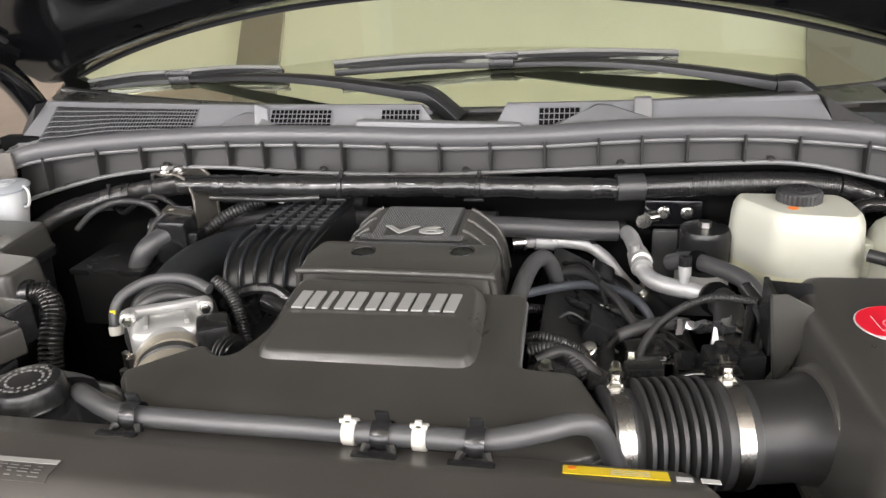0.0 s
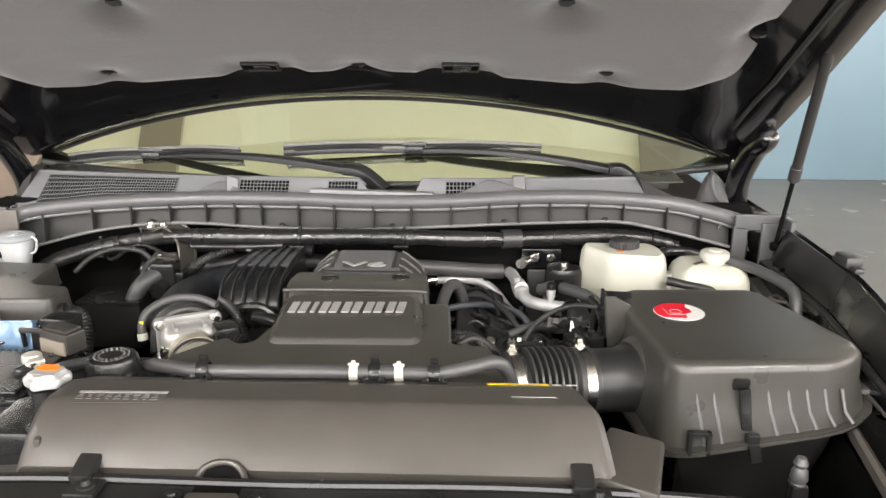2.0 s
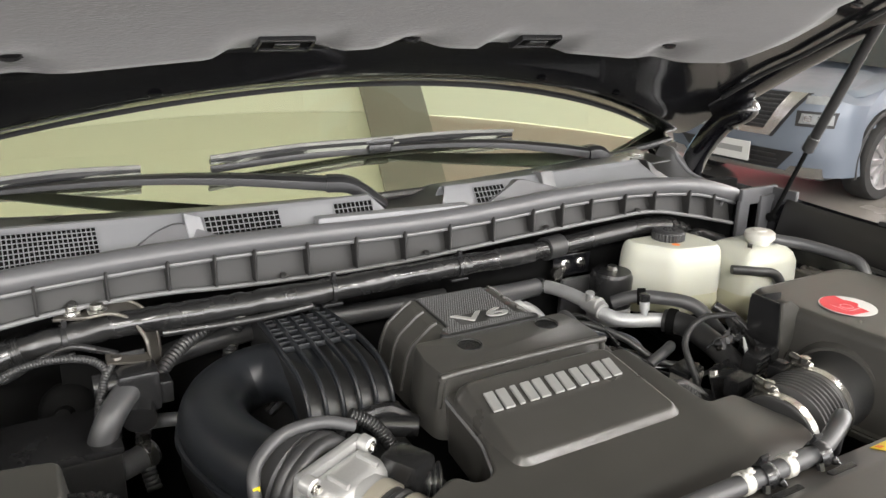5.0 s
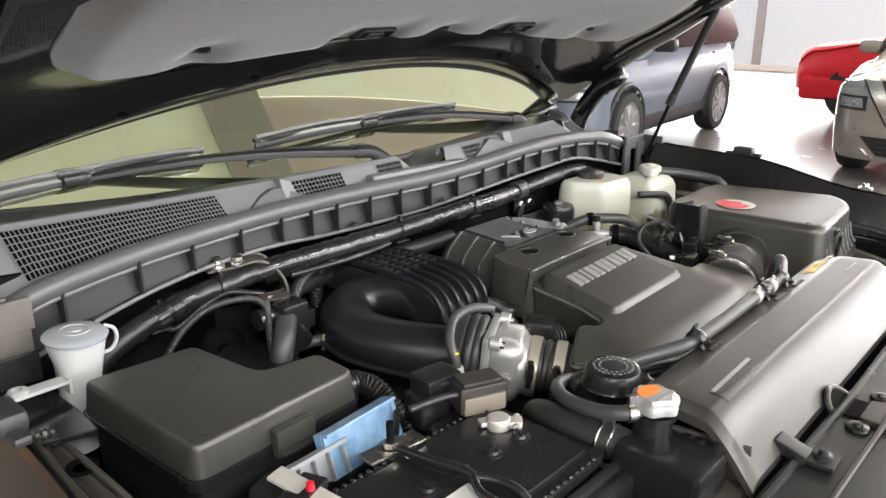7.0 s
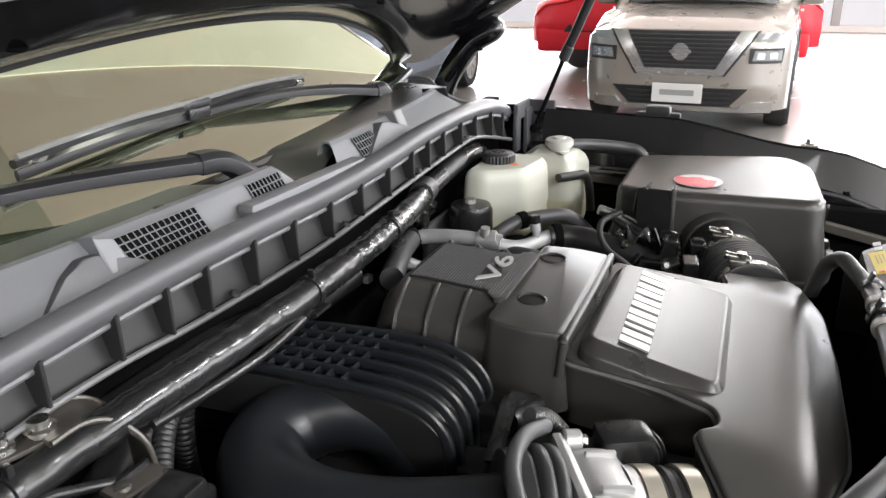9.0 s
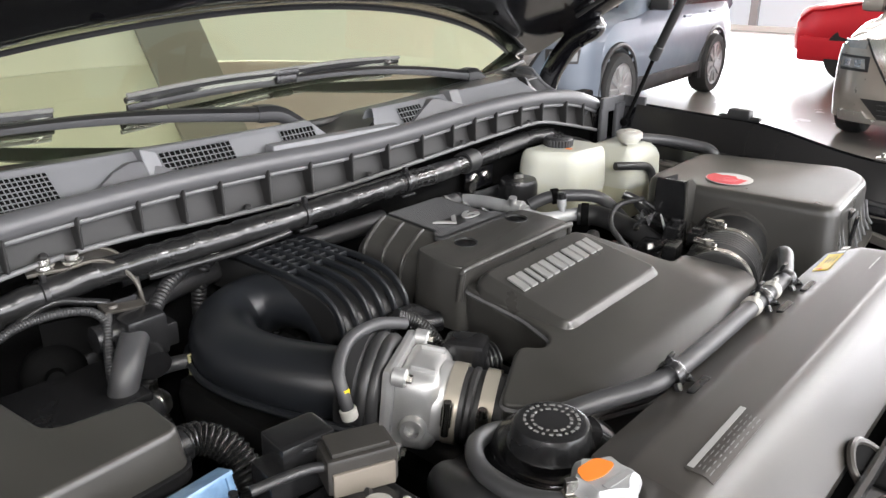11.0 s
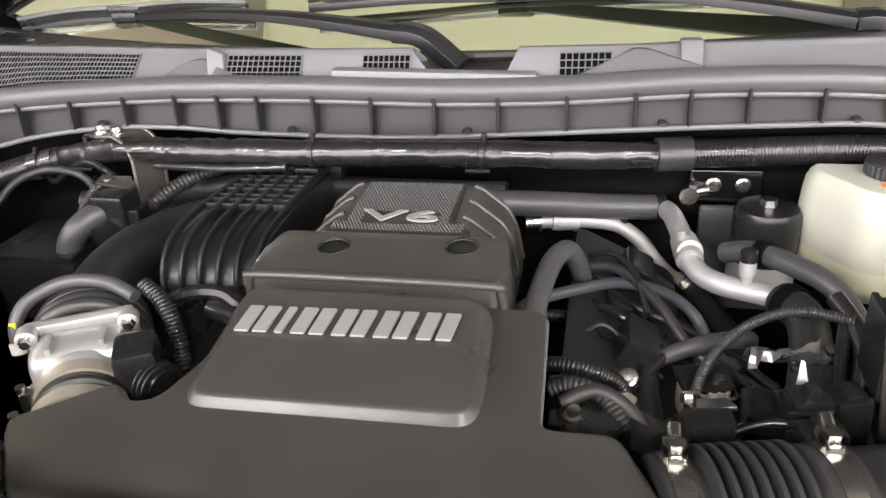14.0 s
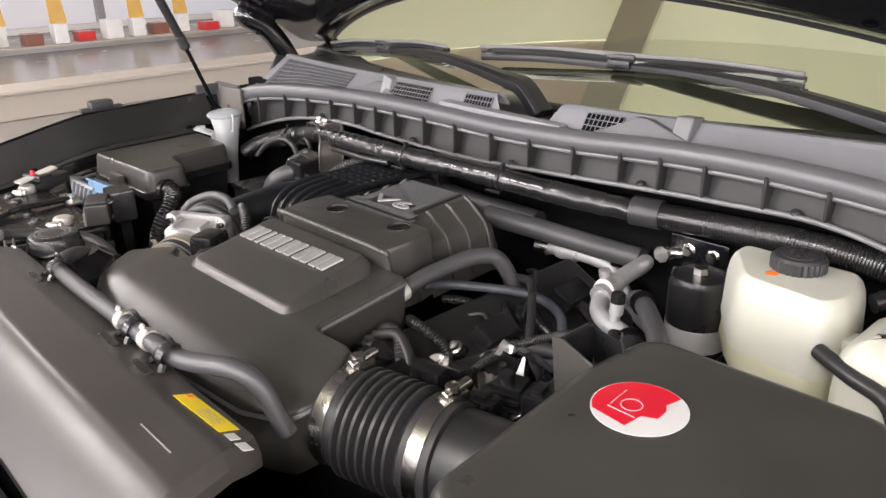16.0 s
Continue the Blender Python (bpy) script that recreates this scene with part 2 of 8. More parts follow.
def coated_glass(name, tint, mirror_tint, share, rough=0.0):
    """Tinted see-through glass with a reflecting film."""
    mt = bpy.data.materials.new(name)
    mt.use_nodes = True
    n, l = mt.node_tree.nodes, mt.node_tree.links
    n.remove(n["Principled BSDF"])
    see, gloss, mix = n.new("ShaderNodeBsdfTransparent"), n.new("ShaderNodeBsdfGlossy"), n.new("ShaderNodeMixShader")
    see.inputs["Color"].default_value = (*tint, 1)
    gloss.inputs["Color"].default_value = (*mirror_tint, 1)
    gloss.inputs["Roughness"].default_value = rough
    mix.inputs["Fac"].default_value = share
    l.new(see.outputs[0], mix.inputs[1])
    l.new(gloss.outputs[0], mix.inputs[2])
    l.new(mix.outputs[0], n["Material Output"].inputs["Surface"])
    return mt


BLACK_PLASTIC = material("black_moulded_plastic", (0.014, 0.014, 0.014), 0.38, fine=900, bump=0.16, vary=0.3, dust=0.003)
COVER_PLASTIC = material("engine_cover_plastic", (0.038, 0.0365, 0.033), 0.30, fine=1100, bump=0.10, vary=0.28, dust=0.008, spec=0.5)
RAD_PLASTIC = material("radiator_cover_plastic", (0.046, 0.042, 0.038), 0.32, fine=1100, bump=0.14, vary=0.25, dust=0.008, spec=0.42)
SATIN_PLASTIC = material("satin_black_plastic", (0.012, 0.012, 0.0125), 0.26, fine=700, bump=0.06, vary=0.3)
COWL_GREY = material("grey_cowl_plastic", (0.147, 0.149, 0.156), 0.42, fine=900, bump=0.25, vary=0.12)
COWL_DARK = material("dark_cowl_plastic", (0.018, 0.0176, 0.0172), 0.45, fine=900, bump=0.12, vary=0.25, dust=0.005, spec=0.25)
RUBBER = material("black_rubber", (0.019, 0.019, 0.0195), 0.42, fine=500, bump=0.15, vary=0.25, dust=0.01)
SEAL_RUBBER = material("grey_black_seal_rubber", (0.075, 0.075, 0.078), 0.36, fine=500, bump=0.08, vary=0.15)
HOSE_RUBBER = material("grey_hose_rubber", (0.046, 0.046, 0.048), 0.4, fine=600, bump=0.2, vary=0.25, dust=0.012)
TAPE = material("glossy_black_wrapping_tape", (0.012, 0.012, 0.012), 0.27, fine=120, bump=0.32, vary=0.3, rough_vary=0.5, coat=0.35)
PAINT = material("black_car_paint", (0.004, 0.004, 0.005), 0.2, fine=800, bump=0.02, vary=0.1, coat=1.0)
PRIMER = material("thinly_painted_black_metal", (0.005, 0.005, 0.006), 0.12, fine=500, bump=0.04, vary=0.3, coat=0.5)
# dark metal taken near black, so the bay's deep shade is in the colour
DARK_METAL = material("dark_metal_with_bay_shade", (0.004, 0.004, 0.004), 0.8, metal=0.0, fine=300, bump=0.2, vary=0.4, spec=0.06)
CAST_ALU = material("cast_aluminium", (0.46, 0.46, 0.455), 0.38, metal=0.6, fine=500, bump=0.35, vary=0.15)
BARE_ALU = material("dull_aluminium_pipe", (0.40, 0.405, 0.41), 0.50, metal=0.45, fine=300, bump=0.2, vary=0.2, coarse=40)
ZINC = material("dull_cast_lead_clamp", (0.52, 0.50, 0.46), 0.45, metal=0.5, fine=200, bump=0.3, vary=0.2, coarse=40)
STEEL = material("zinc_plated_steel", (0.48, 0.47, 0.44), 0.26, metal=1.0, fine=300, bump=0.12, vary=0.2)
BROWN_METAL = material("bronzed_steel", (0.085, 0.078, 0.068), 0.30, metal=0.5, fine=300, bump=0.1, vary=0.25)
SILVER_PRINT = material("satin_silver_lettering", (0.45, 0.45, 0.44), 0.35, metal=0.6, fine=500, bump=0.05, vary=0.06)
MILKY = material("milky_white_polyethylene", (0.47, 0.475, 0.41), 0.34, fine=220, bump=0.08, vary=0.05, soft=0.35)
FLUID = material("yellowish_fluid_behind_plastic", (0.44, 0.43, 0.31), 0.36, fine=220, bump=0.05, vary=0.08, soft=0.3)
CLEAR_WHITE = material("translucent_white_plastic", (0.42, 0.43, 0.43), 0.35, fine=220, bump=0.08, vary=0.06, soft=0.3)
WHITE_PLASTIC = material("white_plastic", (0.42, 0.41, 0.375), 0.4, fine=300, bump=0.05, vary=0.05)
TAN = material("tan_terminal_plastic", (0.18, 0.158, 0.13), 0.45, fine=400, bump=0.1, vary=0.12)
BLUE_CLEAR = material("bluish_clear_plastic", (0.11, 0.21, 0.34), 0.15, fine=60, bump=0.2, vary=0.75, coarse=45, spec=0.6, dust=0.06)
YELLOW = material("yellow_paper_label", (0.80, 0.60, 0.02), 0.45, fine=300, bump=0.03, vary=0.06)
RED = material("red_printed_label", (0.58, 0.008, 0.025), 0.35, fine=300, bump=0.02, vary=0.04)
ORANGE = material("orange_printed_label", (0.80, 0.20, 0.02), 0.4, fine=300, bump=0.03, vary=0.1)
WHITE_PAPER = material("white_paper_label", (0.58, 0.58, 0.57), 0.45, fine=300, bump=0.03, vary=0.05)
GREY_PRINT = material("grey_print", (0.25, 0.25, 0.25), 0.45, fine=300, bump=0.02, vary=0.1)
SILVER_LABEL = material("silver_foil_label", (0.45, 0.45, 0.44), 0.35, metal=0.5, fine=300, bump=0.05, vary=0.1)
PAD = material("dark_grey_insulation_felt", (0.062, 0.058, 0.055), 0.9, fine=260, bump=0.9, vary=0.22, coarse=14, sheen=0.3, stretch=(0.5, 2.2, 1))
BLUE_HOSE = material("bluish_rubber_hose", (0.045, 0.050, 0.060), 0.45, fine=400, bump=0.1, vary=0.15)
APRON = material("black_pressed_metal", (0.085, 0.078, 0.070), 0.34, fine=300, bump=0.1, vary=0.3, coat=0.8)
# COWL_GREY darkened: shade put into the colour; on black parts it paints highlights
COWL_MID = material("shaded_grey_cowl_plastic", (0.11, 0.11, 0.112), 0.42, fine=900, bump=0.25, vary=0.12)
BLADE_BLACK = material("glossy_wiper_blade", (0.03, 0.03, 0.031), 0.16, fine=400, bump=0.05, vary=0.2, coat=0.4)
FLANGE = material("satin_inner_wing_paint", (0.010, 0.0095, 0.0095), 0.30, fine=600, bump=0.06, vary=0.2, coat=0.3)
COWL_BACK = material("smooth_dark_cowl_plastic", (0.030, 0.030, 0.028), 0.30, fine=900, bump=0.08, vary=0.2, dust=0.006)
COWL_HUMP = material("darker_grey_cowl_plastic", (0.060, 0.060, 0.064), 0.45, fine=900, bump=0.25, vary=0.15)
# pale grey paints the bright reflection along the black blade's top edge
BLADE_GLINT = material("painted_blade_edge_glint", (0.22, 0.22, 0.21), 0.25, fine=400, bump=0.05, vary=0.3, coat=0.4)
GLASS = coated_glass("windscreen_glass", (0.36, 0.38, 0.31), (0.96, 1.0, 0.82), 0.80, 0.015)
DASH = material("dark_dashboard", (0.045, 0.04, 0.035), 0.6, fine=600, bump=0.2, vary=0.15)

# ---- the showroom ----
FLOOR_TILE = material("polished_pale_floor_tile", (0.205, 0.192, 0.178), 0.25, fine=120, bump=0.04, vary=0.06, coarse=2.0, spec=0.13)
WALL_PAINT = material("white_wall_paint", (0.80, 0.79, 0.76), 0.6, fine=200, bump=0.1, vary=0.03, coarse=1.5)
BLUE_WALL = material("pale_blue_wall_panel", (0.42, 0.58, 0.68), 0.4, fine=200, bump=0.05, vary=0.06, coarse=1.0)
CEILING_PAINT = material("cream_ceiling_paint", (0.44, 0.375, 0.325), 0.7, fine=200, bump=0.05, vary=0.03, coarse=1.0)
FRAME_GREY = material("grey_window_frame", (0.35, 0.35, 0.35), 0.4, metal=0.4, fine=200, bump=0.05, vary=0.08)
CREAM = material("cream_ceiling_panel", (0.88, 0.90, 0.74), 0.7, fine=200, bump=0.05, vary=0.03, coarse=1.0)
BEAM_PAINT = material("grey_brown_beam_paint", (0.26, 0.245, 0.205), 0.7, fine=200, bump=0.05, vary=0.03, coarse=1.0)
CREAM_DULL = material("dull_cream_ceiling_panel", (0.72, 0.735, 0.57), 0.7, fine=200, bump=0.05, vary=0.03, coarse=1.0)
DAY = glow("daylight_outside", (1.0, 0.99, 0.98), 0.33)
SHADY_DAY = glow("shaded_daylight_outside", (1.0, 0.96, 0.92), 0.09)
LAMP_GLOW = glow("lit_ceiling_diffuser", (1.0, 0.97, 0.9), 3.5)

X0, X1, Y0, Y1, ZC = -18.0, 18.0, -9.0, 10.5, 4.45
single("floor", box(X1 - X0, Y1 - Y0, 0.1, ((X0 + X1) / 2, (Y0 + Y1) / 2, -0.05), 0), FLOOR_TILE, "polished pale stone tile floor of the showroom", "floor", kind="structure")
single("ceiling", box(X1 - X0, Y1 - Y0, 0.15, ((X0 + X1) / 2, (Y0 + Y1) / 2, ZC + 0.075), 0), CEILING_PAINT, "grey-beige painted showroom ceiling", "ceiling", kind="structure")

single("ceiling_panel_long", box(3.43, 10.413, 0.02, (-0.185, -3.2485, ZC - 0.01), 0), CREAM_DULL, "long cream ceiling panel above the car", "ceiling panel", kind="structure")
for bx, bw in ((-2.07, 0.34), (1.78, 0.50)):
    single("ceiling_beam", box(bw, 16.3, 0.05, (bx, -0.27, ZC - 0.025), 0.004), BEAM_PAINT, "flat grey-brown ceiling beam beside the cream panels", "ceiling beam", kind="structure")
single("ceiling_panel_cross", box(20, 5.95, 0.02, (0, 4.935, ZC - 0.01), 0), CREAM, "wide cream ceiling panel behind the car", "ceiling panel", kind="structure")


def wall_with_windows(name, x, width, y_from, y_to, axis):
    """A wall with tall glazed openings; axis 'x' stands across x, 'y' across y."""
    span = y_to - y_from
    n = max(2, round(span / 3.6))
    bms = []

    def put(a, b, z0, z1):
        mid, size = (a + b) / 2, b - a
        bms.append(box(width, size, z1 - z0, (x, mid, (z0 + z1) / 2), 0) if axis == "x" else box(size, width, z1 - z0, (mid, x, (z0 + z1) / 2), 0))

    put(y_from, y_to, 3.95, ZC)
    put(y_from, y_to, 0, 0.12)
    wall = single(name, merged(*bms), WALL_PAINT, "white wall with tall glazed openings", "wall", kind="structure")
    for i in range(n + 1):
        c = y_from + span * i / n
        a, b = max(y_from, c - 0.09), min(y_to, c + 0.09)
        part("mullion", box(width * 0.8, b - a, 3.83, (x, (a + b) / 2, 2.035), 0.01) if axis == "x" else box(b - a, width * 0.8, 3.83, ((a + b) / 2, x, 2.035), 0.01), FRAME_GREY, wall)
    return wall


wall_with_windows("wall_east", X1 + 0.1, 0.2, Y0, Y1, "x")
wall_with_windows("wall_west", X0 - 0.1, 0.2, Y0, Y1, "x")
wall_with_windows("wall_south", Y0 - 0.1, 0.2, X0, X1, "y")
single("wall_north", merged(box(15.0, 0.2, ZC, (-10.5, Y1 + 0.1, ZC / 2), 0), box(6.0, 0.2, ZC, (15.0, Y1 + 0.1, ZC / 2), 0)), WALL_PAINT, "white painted wall behind the display cars", "wall", kind="structure")
TAN_PANEL = material("tan_wood_wall_panel", (0.40, 0.25, 0.15), 0.45, fine=60, bump=0.15, vary=0.25, stretch=(1, 1, 0.1))
single("wall_north_wood", box(9.5, 0.10, 2.6, (-8.0, Y1 - 0.05, 1.3), 0.01), TAN_PANEL, "tan wooden wall panelling behind the car", "wall", kind="structure")
single("wall_north_panel", box(15.0, 0.16, ZC, (4.5, Y1 + 0.1, ZC / 2), 0), BLUE_WALL, "pale blue wall panel behind the display cars", "wall", kind="structure")
BLUE_PARTITION = material("grey_blue_partition_paint", (0.21, 0.32, 0.39), 0.35, fine=200, bump=0.05, vary=0.08, coarse=1.0)
single("wall_partition", box(3.9, 0.12, 2.6, (4.6, 7.95, 1.3), 0.01), BLUE_PARTITION, "grey-blue painted partition panel standing on the floor", "wall", kind="structure")
single("backdrop_east", box(0.1, 40, 14, (24, 0, 5), 0), DAY, "bright daylight outside the glazing", "backdrop", kind="structure")
single("backdrop_west", box(0.1, 40, 14, (-24, 0, 5), 0), SHADY_DAY, "dim shaded daylight outside the glazing", "backdrop", kind="structure")
single("backdrop_south", box(52, 0.1, 14, (0, -14, 5), 0), DAY, "bright daylight outside the glazing", "backdrop", kind="structure")

for lx, ly in CEILING_LAMPS:
    lamp = thing("ceiling_light", (lx, ly, ZC), "flat rectangular ceiling light panel, lit", "ceiling light", "ceiling lights")
    part("diffuser", box(2.3, 1.15, 0.02, (lx, ly, ZC - 0.015), 0), LAMP_GLOW, lamp)
    part("frame", merged(*[box(2.4, 0.04, 0.04, (lx, ly + s * 0.59, ZC - 0.02), 0.005) for s in (-1, 1)], *[box(0.04, 1.14, 0.04, (lx + s * 1.18, ly, ZC - 0.02), 0.005) for s in (-1, 1)]), FRAME_GREY, lamp)

# a white counter and shelves of goods along the far west side
BEIGE = material("pale_beige_paint", (0.40, 0.36, 0.31), 0.5, fine=200, bump=0.06, vary=0.06, coarse=1.2)
counter = thing("low_wall", (-8.2, 4.0, 0), "long low pale beige parapet on the showroom floor", "low wall")
part("panel", box(0.5, 7.0, 0.26, (-8.2, 4.0, 0.13), 0.02), BEIGE, counter)
part("coping", box(0.58, 7.08, 0.04, (-8.2, 4.0, 0.28), 0.01), BEIGE, counter)
GOODS = [material("shelf_goods_" + n, c, 0.4, fine=200, bump=0.05, vary=0.15) for n, c in (("gold", (0.62, 0.38, 0.10)), ("red", (0.55, 0.03, 0.03)), ("white", (0.7, 0.7, 0.68)), ("brown", (0.20, 0.08, 0.05)))]
rack = thing("goods_stand", (-14.6, 5.4, 0), "long low grey display plinth on the showroom floor", "display stand")
part("top", box(1.2, 7.2, 0.05, (-14.6, 5.4, 0.095), 0.01), BEIGE, rack)
part("plinth", box(1.1, 7.1, 0.07, (-14.6, 5.4, 0.035), 0.01), FRAME_GREY, rack)
for i in range(15):
    kind = i % 5
    y = 2.05 + i * 0.47
    x = -14.45 + 0.12 * (i * 7 % 3)
    if kind in (0, 3):
        flag = thing("banner", (x, y, 0.12), "tall golden pennant on a white block", "banner", "goods on the stand")
        part("block", box(0.26, 0.24, 0.34, (x, y, 0.29), 0.02), GOODS[2], flag)
        part("pennant", wedge([(x, y - 0.13, 0.46), (x, y + 0.16, 0.46), (x, y + 0.05, 1.45), (x, y - 0.12, 1.40)], 0.03, 0.002, True), GOODS[0], flag, "golden cloth")
    else:
        hgt = (0, 0.16, 0.34, 0, 0.20)[kind]
        tagged(part("goods_box", box(0.34, 0.30, hgt, (x + 0.1, y, 0.12 + hgt / 2), 0.015), GOODS[(0, 1, 2, 0, 3)[kind]]), ("", "low red carton on the stand", "white carton on the stand", "", "brown carton on the stand")[kind], "box", "goods on the stand")


# ---- display cars ----
CAR_GREY = material("grey_blue_car_paint", (0.130, 0.153, 0.190), 0.42, metal=0.1, fine=900, bump=0.02, vary=0.05, coat=0.25)
CAR_SILVER = material("warm_silver_car_paint", (0.30, 0.275, 0.25), 0.3, metal=0.5, fine=900, bump=0.0, vary=0.05, coat=1.0)
CAR_RED = material("red_car_cover", (0.62, 0.012, 0.025), 0.45, fine=120, bump=0.15, vary=0.12, coarse=3)
BAR_GREY = material("grille_bar_grey", (0.032, 0.032, 0.034), 0.35, fine=400, bump=0.05, vary=0.1)
CAR_GLASS = material("dark_car_glass", (0.03, 0.035, 0.035), 0.22, spec=0.25, fine=100, bump=0.0, vary=0.1)
TYRE = material("tyre_rubber", (0.02, 0.02, 0.02), 0.7, fine=300, bump=0.3, vary=0.2)
RIM = material("machined_alloy_rim", (0.50, 0.50, 0.51), 0.32, metal=0.9, fine=300, bump=0.05, vary=0.1)
CHROME = material("bright_chrome", (0.55, 0.55, 0.56), 0.25, metal=1.0, fine=200, bump=0.02, vary=0.05)
LENS = material("clear_headlamp", (0.22, 0.23, 0.235), 0.1, fine=60, bump=0.2, vary=0.3, coarse=20)
TRIM = material("grey_black_trim", (0.016, 0.016, 0.017), 0.5, fine=400, bump=0.1, vary=0.2)

# half width, lower edge, hood or roof height along the car (x from the nose, z)
ROOFLINE = [(0.0, 0.78), (0.05, 0.92), (0.35, 1.00), (1.15, 1.08), (1.85, 1.58), (2.5, 1.70), (3.6, 1.68), (4.3, 1.40), (4.55, 1.02), (4.6, 0.80)]
BELT = [(0.0, 0.70), (0.3, 0.90), (1.1, 1.02), (4.2, 1.08), (4.6, 0.85)]
WIDTH = [(0.0, 0.62), (0.12, 0.80), (0.45, 0.90), (1.0, 0.92), (3.9, 0.92), (4.4, 0.84), (4.6, 0.68)]


def nose_x(y, z):
    """How far back the rounded front of a car lies at y, z."""
    c = math.sqrt(max(0.0, 1 - min(1.0, abs(y) / 0.925) ** 3.64))
    return 0.50 - 0.48 * c ** 0.75 + 0.9 * max(0, z - 0.80) ** 1.6 + 0.35 * max(0, 0.45 - z)


def nose_at(u, z):
    a = (u - 0.5) * math.pi
    y = 0.925 * math.copysign(abs(math.sin(a)) ** 0.55, a)
    return (0.50 - 0.48 * abs(math.cos(a)) ** 0.75 + 0.9 * max(0, z - 0.80) ** 1.6 + 0.35 * max(0, 0.45 - z), y, z - 0.10 * max(0, z - 0.66) / 0.295 * abs(y / 0.925) ** 5)


def patch(inner, outer, z0, z1, proud):
    """A piece lying on the rounded front between two edges."""
    def at(u, v):
        z = z0 + (z1 - z0) * v
        y = inner(z) + (outer(z) - inner(z)) * u
        return (nose_x(y, z) - proud, y, z)
    return grid(at, 14, 3, 0.03, (1, 0, 0))


def suv(name, label, paint, m, covered=False, group="display cars"):
    """An SUV with its nose at the origin, facing -x, built at the pose m."""
    car = thing(name, m.translation, label, "car", group)
    car.matrix_basis = m
    car_parts = []

    def add(n, bm, mat, under=None, lab=""):
        ob = part(n, bm, mat, None, lab)
        ob.parent = under if under is not None else car
        car_parts.append(ob)
        return ob

    def shell(u, v):
        x = 4.6 * u
        w, top, belt = lerp_table(x, WIDTH), lerp_table(x, ROOFLINE), lerp_table(x, BELT)
        low = 0.36
        if not covered and x < 0.9:
            x += 0.24 * (1 - x / 0.9) ** 2
        a = (v - 0.5) * 2
        s, k = (1 if a >= 0 else -1), abs(a)
        if k > 0.55:
            f = (1 - k) / 0.45
            z = low + (belt - low) * f
            return (x, s * w * (0.94 + 0.06 * math.sin(math.pi * min(1, f * 1.1))), z)
        f = 1 - k / 0.55
        z = belt + (top - belt) * math.sin(f * math.pi / 2) ** 0.8
        return (x, s * w * (1 - 0.26 * f ** 1.2) * (1 if f < 0.55 else (1 - f) / 0.45), z)

    bm = grid(shell, 46, 36)
    # wheel arches
    for cx in () if covered else (0.92, 3.62):
        dead = [f for f in bm.faces if abs(f.calc_center_median().y) > 0.6 and (f.calc_center_median().x - cx) ** 2 + (f.calc_center_median().z - 0.36) ** 2 < 0.41 ** 2]
        bmesh.ops.delete(bm, geom=dead, context="FACES")
    body = add("body", bm, paint)
    if covered:
        add("cover_hem", box(4.3, 1.84, 0.34, (2.3, 0, 0.40), 0.08), paint)
        add("underbody", box(4.0, 1.5, 0.2, (2.3, 0, 0.32), 0.05), TRIM)
        for s in (-1, 1):
            for wx in (0.92, 3.62):
                add("wheel", lathe([(0.0, -0.11), (0.34, -0.11), (0.36, -0.07), (0.36, 0.07), (0.34, 0.11), (0.0, 0.11)], (wx, s * 0.80, 0.36), (90, 0, 0)), TYRE)
        add("nose_cover", slab([(-0.60, 0.32), (0.60, 0.32), (0.70, 0.50), (0.69, 0.80), (0.52, 0.93), (-0.52, 0.93), (-0.69, 0.80), (-0.70, 0.50)], [(0, -0.03), (0.10, 0.0), (0.15, 0.03), (0.17, 0.07)], 0.08), paint)
        car_parts[-1].matrix_basis = Matrix(((0, 0, -1, 0.185), (1, 0, 0, 0), (0, 1, 0, 0), (0, 0, 0, 1)))
        return car
    add("underbody", box(4.2, 1.6, 0.3, (2.3, 0, 0.36), 0.05), TRIM)
    for s in (-1, 1):
        add("side_window", slab([(1.45, 0.02), (2.05, 0.44), (3.5, 0.46), (4.15, 0.10), (4.1, 0.0)], [(0, 0), (0.015, 0.005)], 0.06), CAR_GLASS)
        car_parts[-1].matrix_basis = Matrix.Translation((0, s * 0.905, 1.09)) @ Matrix.Rotation(radians(90 - s * 12), 4, "X")
        add("arch_trim", tube([(0.92 + 0.43 * math.cos(a), s * 0.90, 0.36 + 0.43 * math.sin(a)) for a in (k * math.pi / 10 for k in range(-1, 12))], 0.03, 8, 3), TRIM)
        add("arch_trim", tube([(3.62 + 0.43 * math.cos(a), s * 0.90, 0.36 + 0.43 * math.sin(a)) for a in (k * math.pi / 10 for k in range(-1, 12))], 0.03, 8, 3), TRIM)
        add("sill", box(2.0, 0.06, 0.12, (2.27, s * 0.88, 0.36), 0.02), TRIM)
        add("door_handle", box(0.2, 0.03, 0.03, (2.55, s * 0.935, 0.98), 0.01), paint)
        add("door_handle", box(0.2, 0.03, 0.03, (3.35, s * 0.935, 1.0), 0.01), paint)
        add("mirror", merged(box(0.15, 0.21, 0.14, (1.55, s * 1.03, 1.16), 0.05), box(0.06, 0.12, 0.05, (1.58, s * 0.93, 1.11), 0.02)), paint if paint is CAR_SILVER else TRIM)
        lamp = add("headlamp", patch(lambda z: s * 0.575, lambda z: s * (0.84 + 0.1 * (z - 0.68)), 0.675, 0.805, 0.006), TRIM)
        add("lens", patch(lambda z: s * (0.60 + 0.2 * (z - 0.69)), lambda z: s * 0.835, 0.70, 0.785, 0.012), LENS, lamp)
        for k in range(2):
            add("reflector", patch(lambda z: s * (0.64 + 0.10 * k), lambda z: s * (0.70 + 0.10 * k), 0.715, 0.77, 0.016), CHROME, lamp)
